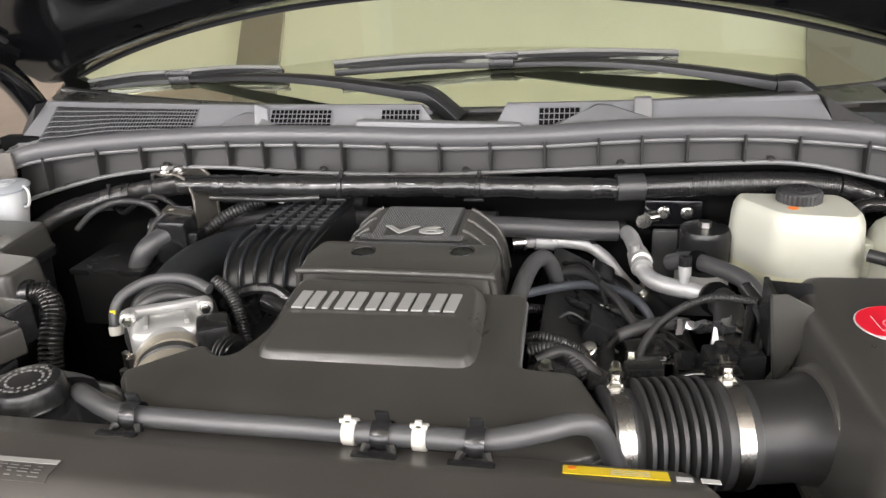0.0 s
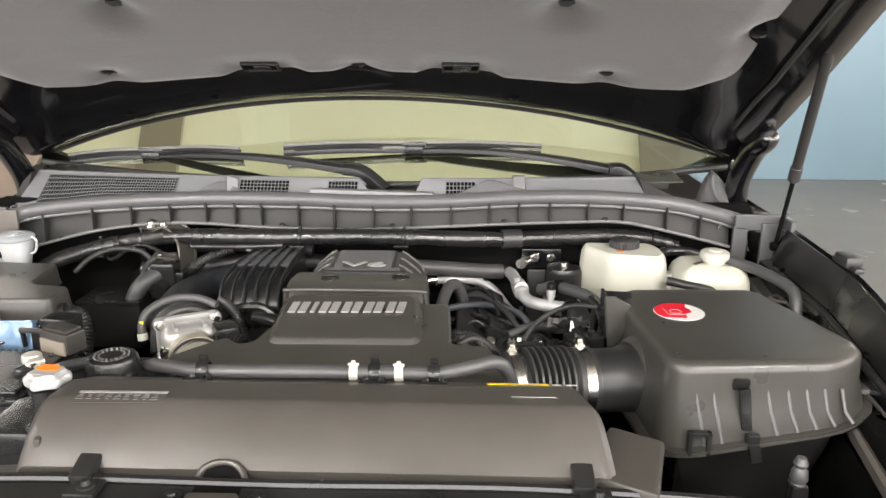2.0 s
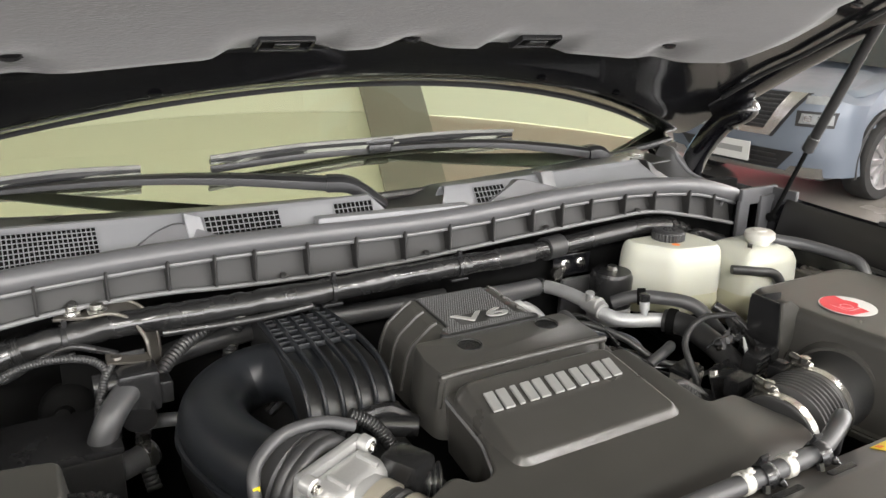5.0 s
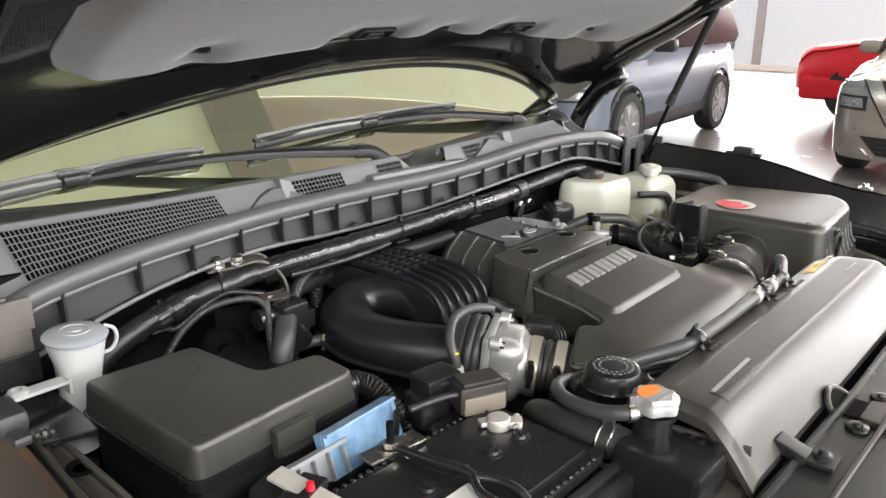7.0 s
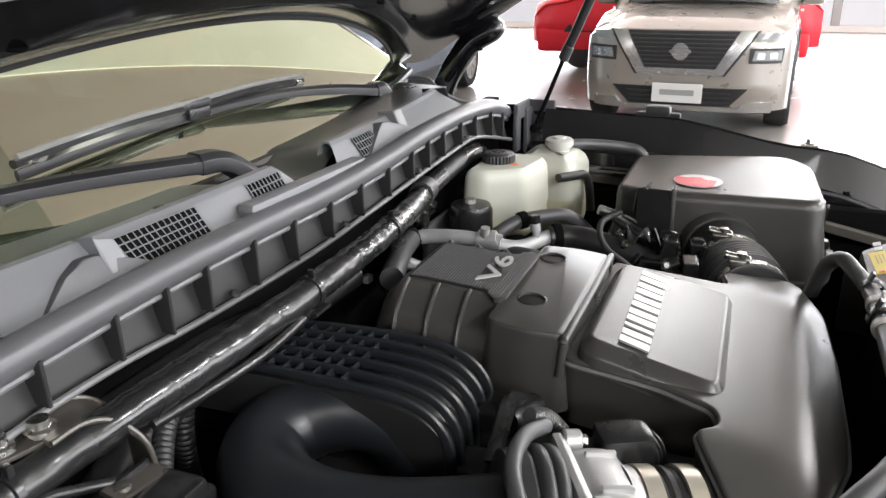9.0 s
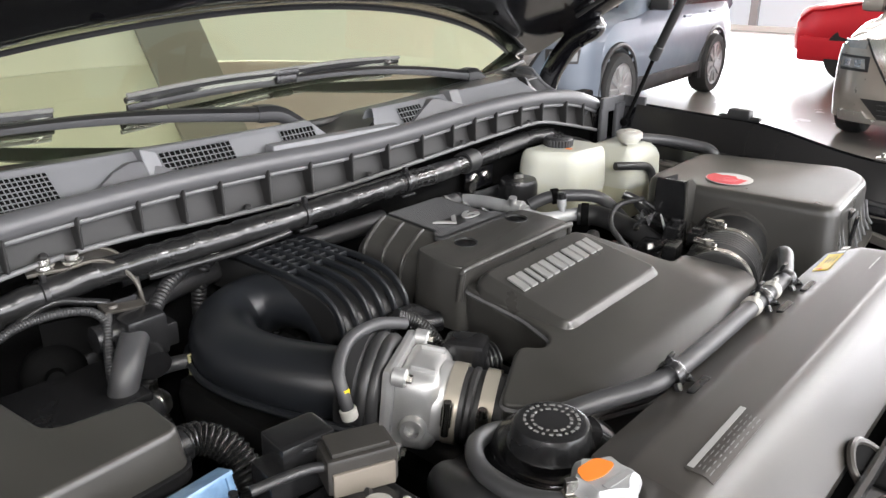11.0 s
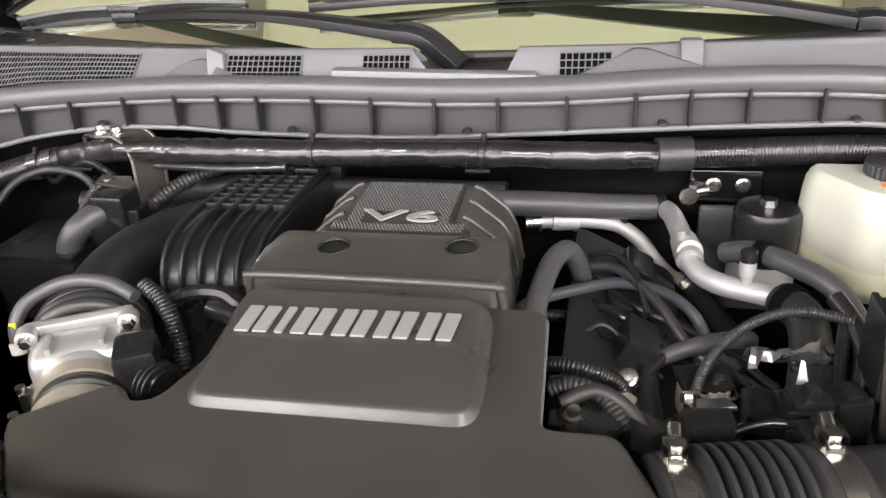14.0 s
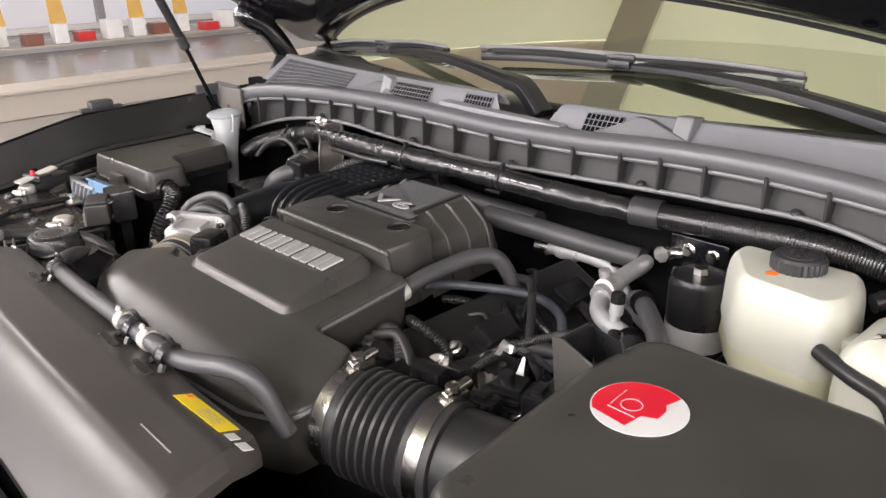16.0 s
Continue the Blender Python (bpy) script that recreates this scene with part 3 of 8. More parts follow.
        add("running_light", patch(lambda z: s * 0.625, lambda z: s * (0.78 + 0.9 * (z - 0.865)), 0.865, 0.930, 0.008), LENS)
        add("chrome_bar", patch(lambda z: s * (0.315 + 0.55 * (z - 0.63)), lambda z: s * (0.375 + 0.66 * (z - 0.57)), 0.57, 0.950, 0.020), CHROME)
        add("grille_edge", patch(lambda z: s * (0.375 + 0.66 * (z - 0.57)), lambda z: s * (0.400 + 0.66 * (z - 0.57)), 0.56, 0.950, 0.008), TRIM)
        add("winglet", patch(lambda z: s * (0.50 + 0.9 * max(0, z - 0.25)), lambda z: s * 0.80, 0.235, 0.33, 0.016), CHROME)
        for wx in (0.92, 3.62):
            tyre = add("wheel", lathe([(0.26, -0.11), (0.34, -0.11), (0.36, -0.07), (0.36, 0.07), (0.34, 0.11), (0.26, 0.11), (0.26, -0.11)], (wx, s * 0.84, 0.36), (90, 0, 0)), TYRE)
            add("rim", merged(lathe([(0.20, -0.02), (0.26, -0.02), (0.27, 0.02), (0.22, 0.0)], (wx, s * 0.93, 0.36), (90, 0, 0)), *[box(0.20, 0.03, 0.05, (wx + 0.13 * math.cos(k * math.tau / 10), s * 0.935, 0.36 + 0.13 * math.sin(k * math.tau / 10)), 0.01, (0, -k * 36, 0)) for k in range(10)], lathe([(0.0, -0.02), (0.06, -0.02), (0.06, 0.02), (0.0, 0.02)], (wx, s * 0.94, 0.36), (90, 0, 0))), RIM, tyre)
            add("hub_well", lathe([(0.0, 0), (0.25, 0), (0.25, 0.02), (0.0, 0.02)], (wx, s * 0.90, 0.36), (90, 0, 0)), TRIM, tyre)
    add("windscreen", grid(lambda u, v: (1.17 + 0.62 * v, (u - 0.5) * (1.46 - 0.18 * v), 1.115 + 0.455 * v + 0.03 * (1 - (2 * u - 1) ** 2)), 8, 6), CAR_GLASS)
    add("front_bumper", grid(lambda u, v: nose_at(u, 0.25 + 0.705 * v), 40, 14), paint)
    add("bonnet", grid(lambda u, v: tuple(Vector(nose_at(u, 0.955)).lerp(Vector((1.16, (2 * u - 1) * 0.80, 0)), v).xy) + (nose_at(u, 0.955)[2] * (1 - v) ** 1.6 + (1 - (1 - v) ** 1.6) * (1.085 - 0.05 * abs(2 * u - 1) ** 4) + 0.015 * math.sin(math.pi * v) + 0.012 * math.exp(-((abs(2 * u - 1) - 0.6) / 0.08) ** 2) * v,), 40, 14), paint)
    add("grille", patch(lambda z: -(0.31 + 0.55 * (z - 0.63)), lambda z: 0.31 + 0.55 * (z - 0.63), 0.62, 0.945, 0.006), TRIM)
    for k in range(8):
        add("grille_bar", patch(lambda z: -(0.30 + 0.55 * (z - 0.63)), lambda z: 0.30 + 0.55 * (z - 0.63), 0.645 + k * 0.037, 0.657 + k * 0.037, 0.018), BAR_GREY)
    add("emblem", lathe([(0.055, 0), (0.075, 0), (0.075, 0.015), (0.055, 0.015), (0.055, 0)], (-0.006, 0, 0.77), (0, -90, 0)), CHROME)
    add("emblem_bar", box(0.012, 0.19, 0.03, (-0.015, 0, 0.77), 0.004), CHROME)
    add("chrome_bar", patch(lambda z: -0.375, lambda z: 0.375, 0.568, 0.622, 0.016), CHROME)
    add("lower_grille", patch(lambda z: -(0.44 + 0.9 * (z - 0.28)), lambda z: 0.44 + 0.9 * (z - 0.28), 0.285, 0.455, 0.006), TRIM)
    for k in range(3):
        add("grille_bar", patch(lambda z: -0.45, lambda z: 0.45, 0.315 + k * 0.045, 0.327 + k * 0.045, 0.016), BAR_GREY)
    add("bumper_lip", patch(lambda z: -0.52, lambda z: 0.52, 0.235, 0.282, 0.018), CHROME)
    plate = add("plate", box(0.012, 0.44, 0.17, (-0.012, 0, 0.405), 0.004), WHITE_PAPER)
    add("plate_print", box(0.004, 0.30, 0.05, (-0.020, 0, 0.41), 0.0), GREY_PRINT, plate)
    return car


suv("suv", "warm silver compact SUV with chrome-edged grille, parked", CAR_SILVER, pose(6.55, 0.77, 0, 0, 0, -2))


suv("suv", "grey-blue compact SUV with alloy wheels, parked", CAR_GREY, pose(5.2, 4.3, 0, 0, 0, 4))
suv("suv", "red covered SUV parked behind the others", CAR_RED, pose(7.4, 8.2, 0, 0, 0, -4), True)
suv("suv", "SUV under a red cloth cover across the far end", CAR_RED, pose(11.9, 3.46, 0, 0, 0, -90) @ Matrix.Diagonal((0.88, 1, 1, 1)), True)

# ---- the car with its bonnet up: body, scuttle, screen ----
STRIP = [(-0.757, 0.528, 1.266), (-0.70, 0.535, 1.279), (-0.558, 0.54, 1.294), (-0.346, 0.54, 1.305), (-0.15, 0.54, 1.305), (0.016, 0.54, 1.301), (0.174, 0.54, 1.304), (0.331, 0.54, 1.313), (0.486, 0.54, 1.314), (0.628, 0.54, 1.304), (0.70, 0.538, 1.29), (0.775, 0.548, 1.268)]
LIP = [(-0.76, 1.185), (-0.696, 1.206), (-0.576, 1.236), (-0.454, 1.252), (-0.35, 1.254), (-0.25, 1.248), (-0.105, 1.244), (0.015, 1.245), (0.122, 1.25), (0.292, 1.259), (0.412, 1.264), (0.527, 1.266), (0.626, 1.248), (0.76, 1.215)]
STRIP_Z = [(p[0], p[2]) for p in STRIP]

FENDER = [(0.79, 0.80), (0.805, 1.00), (0.815, 1.13), (0.822, 1.185), (0.845, 1.19), (0.853, 1.245), (0.858, 1.255), (0.865, 1.262), (0.870, 1.252), (0.890, 1.20), (0.925, 1.05), (0.925, 0.75), (0.915, 0.42)]
FENDER_DROP = [(-0.62, -0.24), (-0.35, -0.12), (-0.05, -0.045), (0.25, 0.0), (0.55, 0.008), (0.9, 0.01)]
body = thing("car_body", (0, 0.5, 0.35), "glossy black SUV front body with open engine bay", "car")


def fender(s):
    def f(u, v):
        y = -0.62 + 1.52 * u
        i = v * (len(FENDER) - 1)
        k = min(int(i), len(FENDER) - 2)
        a, b, w = FENDER[k], FENDER[k + 1], i - k
        x, z = a[0] + (b[0] - a[0]) * w, a[1] + (b[1] - a[1]) * w
        d = lerp_table(y, FENDER_DROP)
        pinch = -0.10 * max(0, (-0.2 - y) / 0.42) ** 2
        return (s * (x + pinch), y, z + d * min(1, max(0, (z - 0.7) / 0.4)))
    return grid(f, 30, 48, 0.004, (-s, 0, -0.2))


for s in (-1, 1):
    wing = part("fender", fender(s), PAINT, body, "glossy black front wing with painted inner flange", smooth=60)
    part("flange_cover", grid(lambda u, v, s=s: (s * (0.836 + 0.022 * v), -0.22 + 0.70 * u, 1.190 + 0.068 * v + lerp_table(-0.22 + 0.70 * u, FENDER_DROP)), 20, 4, 0.005, (-s, 0, 0.3)), FLANGE, body, "satin black inner wing face")
    part("flange_seam", tube([(s * 0.8425, -0.22 + 0.07 * k, 1.214 + lerp_table(-0.22 + 0.07 * k, FENDER_DROP)) for k in range(11)], 0.0028, 6, 2), SATIN_PLASTIC, body)
    part("flange_bolt", merged(box(0.020, 0.030, 0.006, (s * 0.846, -0.045, 1.2245), 0.002), lathe([(0.0, 0.010), (0.006, 0.009), (0.007, 0.002), (0.011, 0.0)], (s * 0.846, -0.045, 1.2275), seg=8)), STEEL, body)
    part("gutter", tube([(s * 0.826, -0.25 + 0.07 * k, 1.186 + lerp_table(-0.25 + 0.07 * k, FENDER_DROP)) for k in range(11)], 0.006, 8, 2), RUBBER, body)
    part("apron", bent(slab([(0.745, -0.30), (0.828, -0.34), (0.828, 0.50), (0.785, 0.50), (0.770, 0.10)], [(1.135, 0), (1.150, 0.0), (1.154, 0.006)], 0.02), lambda p, s=s: (s * p.x, p.y, p.z + lerp_table(p.y, FENDER_DROP) * 0.8)), APRON, body, "glossy black pressed apron")
    for bx in (0.779, 0.817):
        part("apron_bead", tube([(s * bx, -0.26 + 0.08 * k, 1.1545 + 0.8 * lerp_table(-0.26 + 0.08 * k, FENDER_DROP)) for k in range(9)], 0.0042, 8, 2), APRON, body)
    # near-black ringed discs paint shaded holes; the apron is not pierced
    for y in (-0.20, -0.12, -0.03, 0.06, 0.20, 0.30):
        part("apron_hole", lathe([(0.0, 0.0), (0.010, 0.0), (0.011, 0.002), (0.017, 0.003), (0.018, 0.0)], (s * (0.798 + 0.012 * (-1) ** round(y * 50)), y, 1.1535 + 0.8 * lerp_table(y, FENDER_DROP)), seg=14), DARK_METAL, body)
    for y in (0.37, 0.136):
        part("apron_ring", lathe([(0.013, 0.0), (0.016, 0.0035), (0.021, 0.0035), (0.024, 0.0)], (s * (0.79 + 0.09 * (y - 0.1)), y, 1.1535 + 0.8 * lerp_table(y, FENDER_DROP)), seg=24), APRON, body)
    for y in (0.05, -0.16):
        part("apron_bracket", merged(box(0.035, 0.05, 0.008, (s * 0.800, y, 1.158 + 0.8 * lerp_table(y, FENDER_DROP)), 0.002), lathe([(0.0, 0.010), (0.006, 0.010), (0.007, 0.003), (0.011, 0.0)], (s * 0.800, y, 1.162 + 0.8 * lerp_table(y, FENDER_DROP)), seg=8)), COWL_MID, body)
    # rubber stops and bolts on the flange
    part("flange_stop", merged(box(0.03, 0.05, 0.022, (s * 0.866, 0.245, 1.272), 0.008), box(0.016, 0.09, 0.01, (s * 0.866, 0.245, 1.264), 0.004)), RUBBER, body)
    for y in (0.42, 0.08, -0.12):
        part("flange_bolt", lathe([(0.0, 0.006), (0.006, 0.006), (0.007, 0), (0.011, 0)], (s * 0.834, y, 1.192 + lerp_table(y, FENDER_DROP)), seg=10), DARK_METAL, body)
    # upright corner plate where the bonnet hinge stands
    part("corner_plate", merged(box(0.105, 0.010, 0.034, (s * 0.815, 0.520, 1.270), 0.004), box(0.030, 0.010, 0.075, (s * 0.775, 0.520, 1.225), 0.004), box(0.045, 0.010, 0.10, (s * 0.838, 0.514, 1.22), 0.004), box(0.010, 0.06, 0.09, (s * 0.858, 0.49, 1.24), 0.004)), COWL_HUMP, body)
    part("pillar", tube([(s * 0.83, 0.80, 1.31), (s * 0.775, 1.25, 1.595), (s * 0.69, 1.77, 1.90)], 0.035, 10, squash=0.8), PAINT, body)
    part("side_panel", box(0.03, 1.8, 0.72, (s * 0.910, 1.80, 0.86), 0.015), PAINT, body)

for s in (-1, 1):
    part("wheel", lathe([(0.0, -0.10), (0.24, -0.11), (0.37, -0.11), (0.39, -0.07), (0.39, 0.07), (0.37, 0.11), (0.24, 0.11), (0.0, 0.10)], (s * 0.80, 0.02, 0.39), (0, 90, 0)), TYRE, body, "black tyre on the showroom floor")
MOTTLED = material("mottled_grey_brown_paint", (0.105, 0.096, 0.085), 0.55, fine=160, bump=0.3, vary=0.35, coarse=30)
part("corner_panel", merged(box(0.100, 0.006, 0.042, (-0.788, 0.510, 1.262), 0.002), box(0.036, 0.006, 0.050, (-0.820, 0.510, 1.218), 0.002), box(0.060, 0.004, 0.046, (-0.772, 0.513, 1.220), 0.002)), MOTTLED, body, "mottled grey-brown panel in the corner of the bay")
# firewall, floor and sides carry the bay's shade in their near-black colour
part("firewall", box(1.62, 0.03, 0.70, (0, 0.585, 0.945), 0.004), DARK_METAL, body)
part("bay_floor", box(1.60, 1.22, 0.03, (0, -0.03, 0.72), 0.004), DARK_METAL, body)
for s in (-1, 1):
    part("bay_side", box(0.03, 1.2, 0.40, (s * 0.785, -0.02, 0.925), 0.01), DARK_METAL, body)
part("front_crossmember", box(1.56, 0.04, 0.44, (0, -0.585, 0.86), 0.01), PRIMER, body)
part("nose", grid(lambda u, v: ((u - 0.5) * 1.76, -0.62 - 0.22 * math.sin(math.pi * u) ** 0.5 * (0.4 + 0.6 * v), 1.06 - 0.66 * v), 20, 8, 0.01, (0, 1, 0)), PAINT, body)
part("roof", grid(lambda u, v: ((u - 0.5) * 1.40, 1.68 + 1.4 * v, 1.88 + 0.05 * math.sin(math.pi * u) + 0.06 * math.sin(math.pi * v)), 12, 8, 0.02, (0, 0, -1)), PAINT, body)
part("cabin_rear", box(1.5, 0.03, 1.1, (0, 3.08, 1.33), 0.02), DASH, body)
part("cabin_floor", box(1.78, 2.4, 0.03, (0, 1.88, 0.52), 0.01), DASH, body)

# scuttle: upright ribbed panel below the seal
scuttle = thing("scuttle_panel", (0, 0.545, 1.20), "ribbed dark grey plastic scuttle panel below the rubber seal", "car panel")
part("panel", grid(lambda u, v: (-0.76 + 1.52 * u, 0.552 - 0.016 * v, lerp_table(-0.76 + 1.52 * u, STRIP_Z) * (1 - v) + lerp_table(-0.76 + 1.52 * u, LIP) * v), 60, 6, 0.004, (0, 1, 0)), COWL_DARK, scuttle)
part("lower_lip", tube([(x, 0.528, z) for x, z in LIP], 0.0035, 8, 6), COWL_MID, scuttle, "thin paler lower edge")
for x in (-0.693, -0.585, -0.501, -0.417, -0.340, -0.278, -0.222, -0.144, -0.067, 0.015, 0.095, 0.178, 0.258, 0.320, 0.384, 0.463, 0.536, 0.626, 0.695):
    zt, zb = lerp_table(x, STRIP_Z) - 0.006, lerp_table(x, LIP) + 0.003
    part("rib", box(0.004, 0.022, zt - zb, (x, 0.534, (zt + zb) / 2), 0.0012, (0, 0, 0), 1), COWL_DARK, scuttle)
for x in (-0.66, -0.46, -0.18, 0.055, 0.29, 0.50):
    part("clip", lathe([(0.0, 0.003), (0.004, 0.0025), (0.006, 0.0)], (x, 0.530, lerp_table(x, LIP) + 0.006), (30, 0, 0), 12), COWL_DARK, scuttle)

seal = thing("rubber_seal", (0, 0.54, 1.29), "long grey-black rubber bonnet seal along the scuttle", "seal")
part("bulb", tube(STRIP, 0.0155, 14, 10), SEAL_RUBBER, seal)
part("foot", tube([(p[0], p[1] - 0.006, p[2] - 0.0155) for p in STRIP], 0.0035, 8, 8), COWL_MID, seal, "thin pale lower flange")


def cowl_y(x):
    return 0.556 + 0.12 * x * x


COWL_PROFILE = [(0.0, 1.304), (0.020, 1.338), (0.0255, 1.3435), (0.034, 1.344), (0.039, 1.340), (0.040, 1.328)]


def cowl_face(x, f):
    """A point on the sloping front of the cover, from the seal (0) up to the shoulder (1)."""
    foot_z = min(1.3045, lerp_table(x, STRIP_Z) + 0.008)
    return 0.5545 * (1 - f) + (cowl_y(x) + 0.020) * f, foot_z * (1 - f) + 1.338 * f


def cowl_piece(x0, x1, n, skirt0=0.0, skirt1=0.0):
    def f(u, v):
        i = v * (len(COWL_PROFILE) - 1)
        k = min(int(i), len(COWL_PROFILE) - 2)
        w = i - k
        low = max(0.0, min(1.0, (1.346 - COWL_PROFILE[k][1] * (1 - w) - COWL_PROFILE[k + 1][1] * w) / 0.042))
        x = x0 - skirt0 * low + (x1 + skirt1 * low - x0 + skirt0 * low) * u
        if i < 1:
            return (x, *cowl_face(x, i))
        return (x, cowl_y(x) + COWL_PROFILE[k][0] * (1 - w) + COWL_PROFILE[k + 1][0] * w, COWL_PROFILE[k][1] * (1 - w) + COWL_PROFILE[k + 1][1] * w)
    return grid(f, n, 25, 0.003, (0, 0, -1))


def cowl_back(u, v):
    """The dark plastic between the grey cover and the glass, dished where the wiper arm passes."""
    x = -0.775 + 1.46 * u
    glass_y = 0.712 + 0.10 * (x / 0.82) ** 2
    dish = math.exp(-(((x - 0.046) / 0.075) ** 4))
    y = cowl_y(x) + 0.030 + (glass_y - cowl_y(x) - 0.030) * v
    return (x, y, 1.331 - 0.015 * v - 0.030 * dish * (1 - 0.6 * v) + 0.030 * (x / 0.82) ** 2 * v)


cowl = thing("cowl_cover", (0, 0.60, 1.29), "light grey plastic cowl cover with air grilles below the windscreen", "car panel")
part("cover", cowl_piece(-0.755, -0.024, 40, 0.02, 0.040), COWL_GREY, cowl)
part("cover", cowl_piece(0.116, 0.574, 26, 0.022, 0.018), COWL_GREY, cowl)
part("rear_panel", grid(cowl_back, 90, 12, 0.003, (0, 0, -1)), COWL_BACK, cowl, "dark plastic strip ahead of the glass")
part("middle_tray", grid(lambda u, v: (-0.06 + 0.21 * u, 0.556 + 0.05 * v, 1.300 + 0.004 * math.sin(math.pi * u)), 8, 6, 0.003, (0, 0, -1)), COWL_DARK, cowl)
part("middle_lip", box(0.262, 0.022, 0.016, (0.010, 0.552, 1.316), 0.005, (0, 1.5, 0)), COWL_GREY, cowl)


part("catch", wedge([(-0.304, 0.560, 1.316), (-0.276, 0.560, 1.312), (-0.282, 0.574, 1.342), (-0.305, 0.574, 1.350)], 0.03), COWL_GREY, cowl)
# this catch takes the darker copy, with shade in its colour
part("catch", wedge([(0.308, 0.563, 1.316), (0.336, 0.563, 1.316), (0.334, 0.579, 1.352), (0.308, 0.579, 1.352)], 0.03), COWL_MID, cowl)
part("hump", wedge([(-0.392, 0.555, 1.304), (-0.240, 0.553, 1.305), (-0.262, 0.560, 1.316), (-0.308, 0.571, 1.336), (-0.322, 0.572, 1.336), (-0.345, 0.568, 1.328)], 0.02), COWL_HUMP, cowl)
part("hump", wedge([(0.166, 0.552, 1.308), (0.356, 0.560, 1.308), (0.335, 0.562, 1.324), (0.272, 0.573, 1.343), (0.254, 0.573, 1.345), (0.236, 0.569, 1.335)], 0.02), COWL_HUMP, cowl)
part("end_slope", wedge([(0.577, 0.600, 1.347), (0.594, 0.592, 1.300), (0.700, 0.618, 1.286), (0.660, 0.622, 1.300), (0.617, 0.612, 1.322), (0.591, 0.604, 1.340)], 0.05), COWL_DARK, cowl)
part("end_slope", wedge([(-0.758, 0.620, 1.345), (-0.775, 0.60, 1.275), (-0.805, 0.61, 1.280), (-0.790, 0.635, 1.320)], 0.06), COWL_DARK, cowl)


def grille_face(x0, x1, rows, cols):
    """A black sheet for the shade behind the slots, with bars, lying on the sloping front of the cowl cover."""
    def at(x, f, out):
        y, z = cowl_face(x, 0.03 + 0.95 * f)
        return Vector((x, y - 0.9 * out, z + 0.42 * out))
    back = grid(lambda u, v: at(x0 + (x1 - x0) * u, 0.02 + 0.96 * v, 0.0012), 24, 6)
    bars = []
    for i in range(rows + 1):
        f = i / rows
        bars.append(sweep([at(x0 + (x1 - x0) * k / 20, f, 0.003) for k in range(21)], 0.0008, 4))
    for i in range(cols + 1):
        x = x0 + (x1 - x0) * i / cols
        bars.append(sweep([at(x, k / 4, 0.0030) for k in range(5)], 0.00075, 4))
    return back, merged(*bars)


# near-black colour painting the shade inside openings that are not cut
GAP_SHADE = material("painted_opening_shade", (0.004, 0.004, 0.004), 0.8, bump=0, vary=0.1, spec=0.05)
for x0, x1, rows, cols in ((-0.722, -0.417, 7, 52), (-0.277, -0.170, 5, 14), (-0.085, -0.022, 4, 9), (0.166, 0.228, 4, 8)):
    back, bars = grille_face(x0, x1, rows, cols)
    g = part("air_grille", back, GAP_SHADE, cowl, "slotted air grille with the shade behind it painted black")
    tagged(part("bar_lattice", bars, COWL_GREY, g), kind="stuff")

# end horns of the cowl, by the hinges
for s in (-1, 1):
    ridge = curve_points([(0.772, 0.548, 1.276), (0.768, 0.600, 1.280), (0.764, 0.655, 1.290), (0.764, 0.695, 1.312), (0.772, 0.722, 1.330), (0.782, 0.770, 1.330)], 6)

    def horn(u, v, s=s, ridge=ridge):
        p = ridge[round(u * (len(ridge) - 1))]
        side = (v - 0.5) * 2
        return (s * (p.x + 0.036 * side), p.y - 0.008 * abs(side), p.z - (0.055 if side < 0 else 0.03) * side * side * (0.4 + u))
    # horn in the darkened copy, its edge in the full grey
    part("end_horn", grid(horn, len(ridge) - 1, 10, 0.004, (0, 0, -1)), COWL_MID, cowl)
    part("horn_edge", sweep([p + Vector((0.0, 0, 0.002)) if s > 0 else Vector((-p.x, p.y, p.z + 0.002)) for p in ridge], 0.004, 6), COWL_GREY, cowl)

# windscreen
def screen(u, v):
    a = 2 * u - 1
    half = 0.82 - 0.14 * v
    return (a * half, 0.685 + 0.10 * a * a + 1.0 * v, 1.310 + 0.030 * a * a + 0.600 * v)


ws = part("windscreen", grid(screen, 40, 20), GLASS, body, "tinted windscreen reflecting the pale ceiling")
ws.visible_shadow = False
part("screen_edge", tube([screen(i / 30, 0.0) for i in range(31)], 0.008, 8, 2), RUBBER, body)
dash = thing("dashboard", (0, 1.3, 1.0), "dark dashboard behind the windscreen", "dashboard")
part("top", grid(lambda u, v: ((u - 0.5) * 1.5, 0.92 + 0.55 * v + 0.1 * (2 * u - 1) ** 2, 1.27 + 0.03 * math.sin(math.pi * v) - 0.25 * max(0, v - 0.8)), 16, 10, 0.03, (0, 0, -1)), DASH, dash)
part("fascia", box(1.46, 0.06, 0.4, (0, 1.48, 1.02), 0.03), DASH, dash)
steer = thing("steering_wheel", (0.38, 1.62, 1.22), "dark three-spoke steering wheel behind the windscreen", "steering wheel")
wheel_m = pose(0.38, 1.62, 1.22, -62, 0, 0)
part("rim", moved(tube([(0.185 * math.cos(a), 0.185 * math.sin(a), 0) for a in (k * math.tau / 24 for k in range(25))], 0.016, 8, 2), wheel_m), DASH, steer)
part("hub", moved(merged(box(0.14, 0.12, 0.05, (0, 0, 0), 0.03), box(0.34, 0.04, 0.02, (0, 0, 0), 0.008), box(0.04, 0.17, 0.02, (0, -0.09, 0), 0.008)), wheel_m), DASH, steer)
part("column", rod((0.38, 1.60, 1.20), (0.38, 1.47, 1.08), 0.04), DASH, steer)


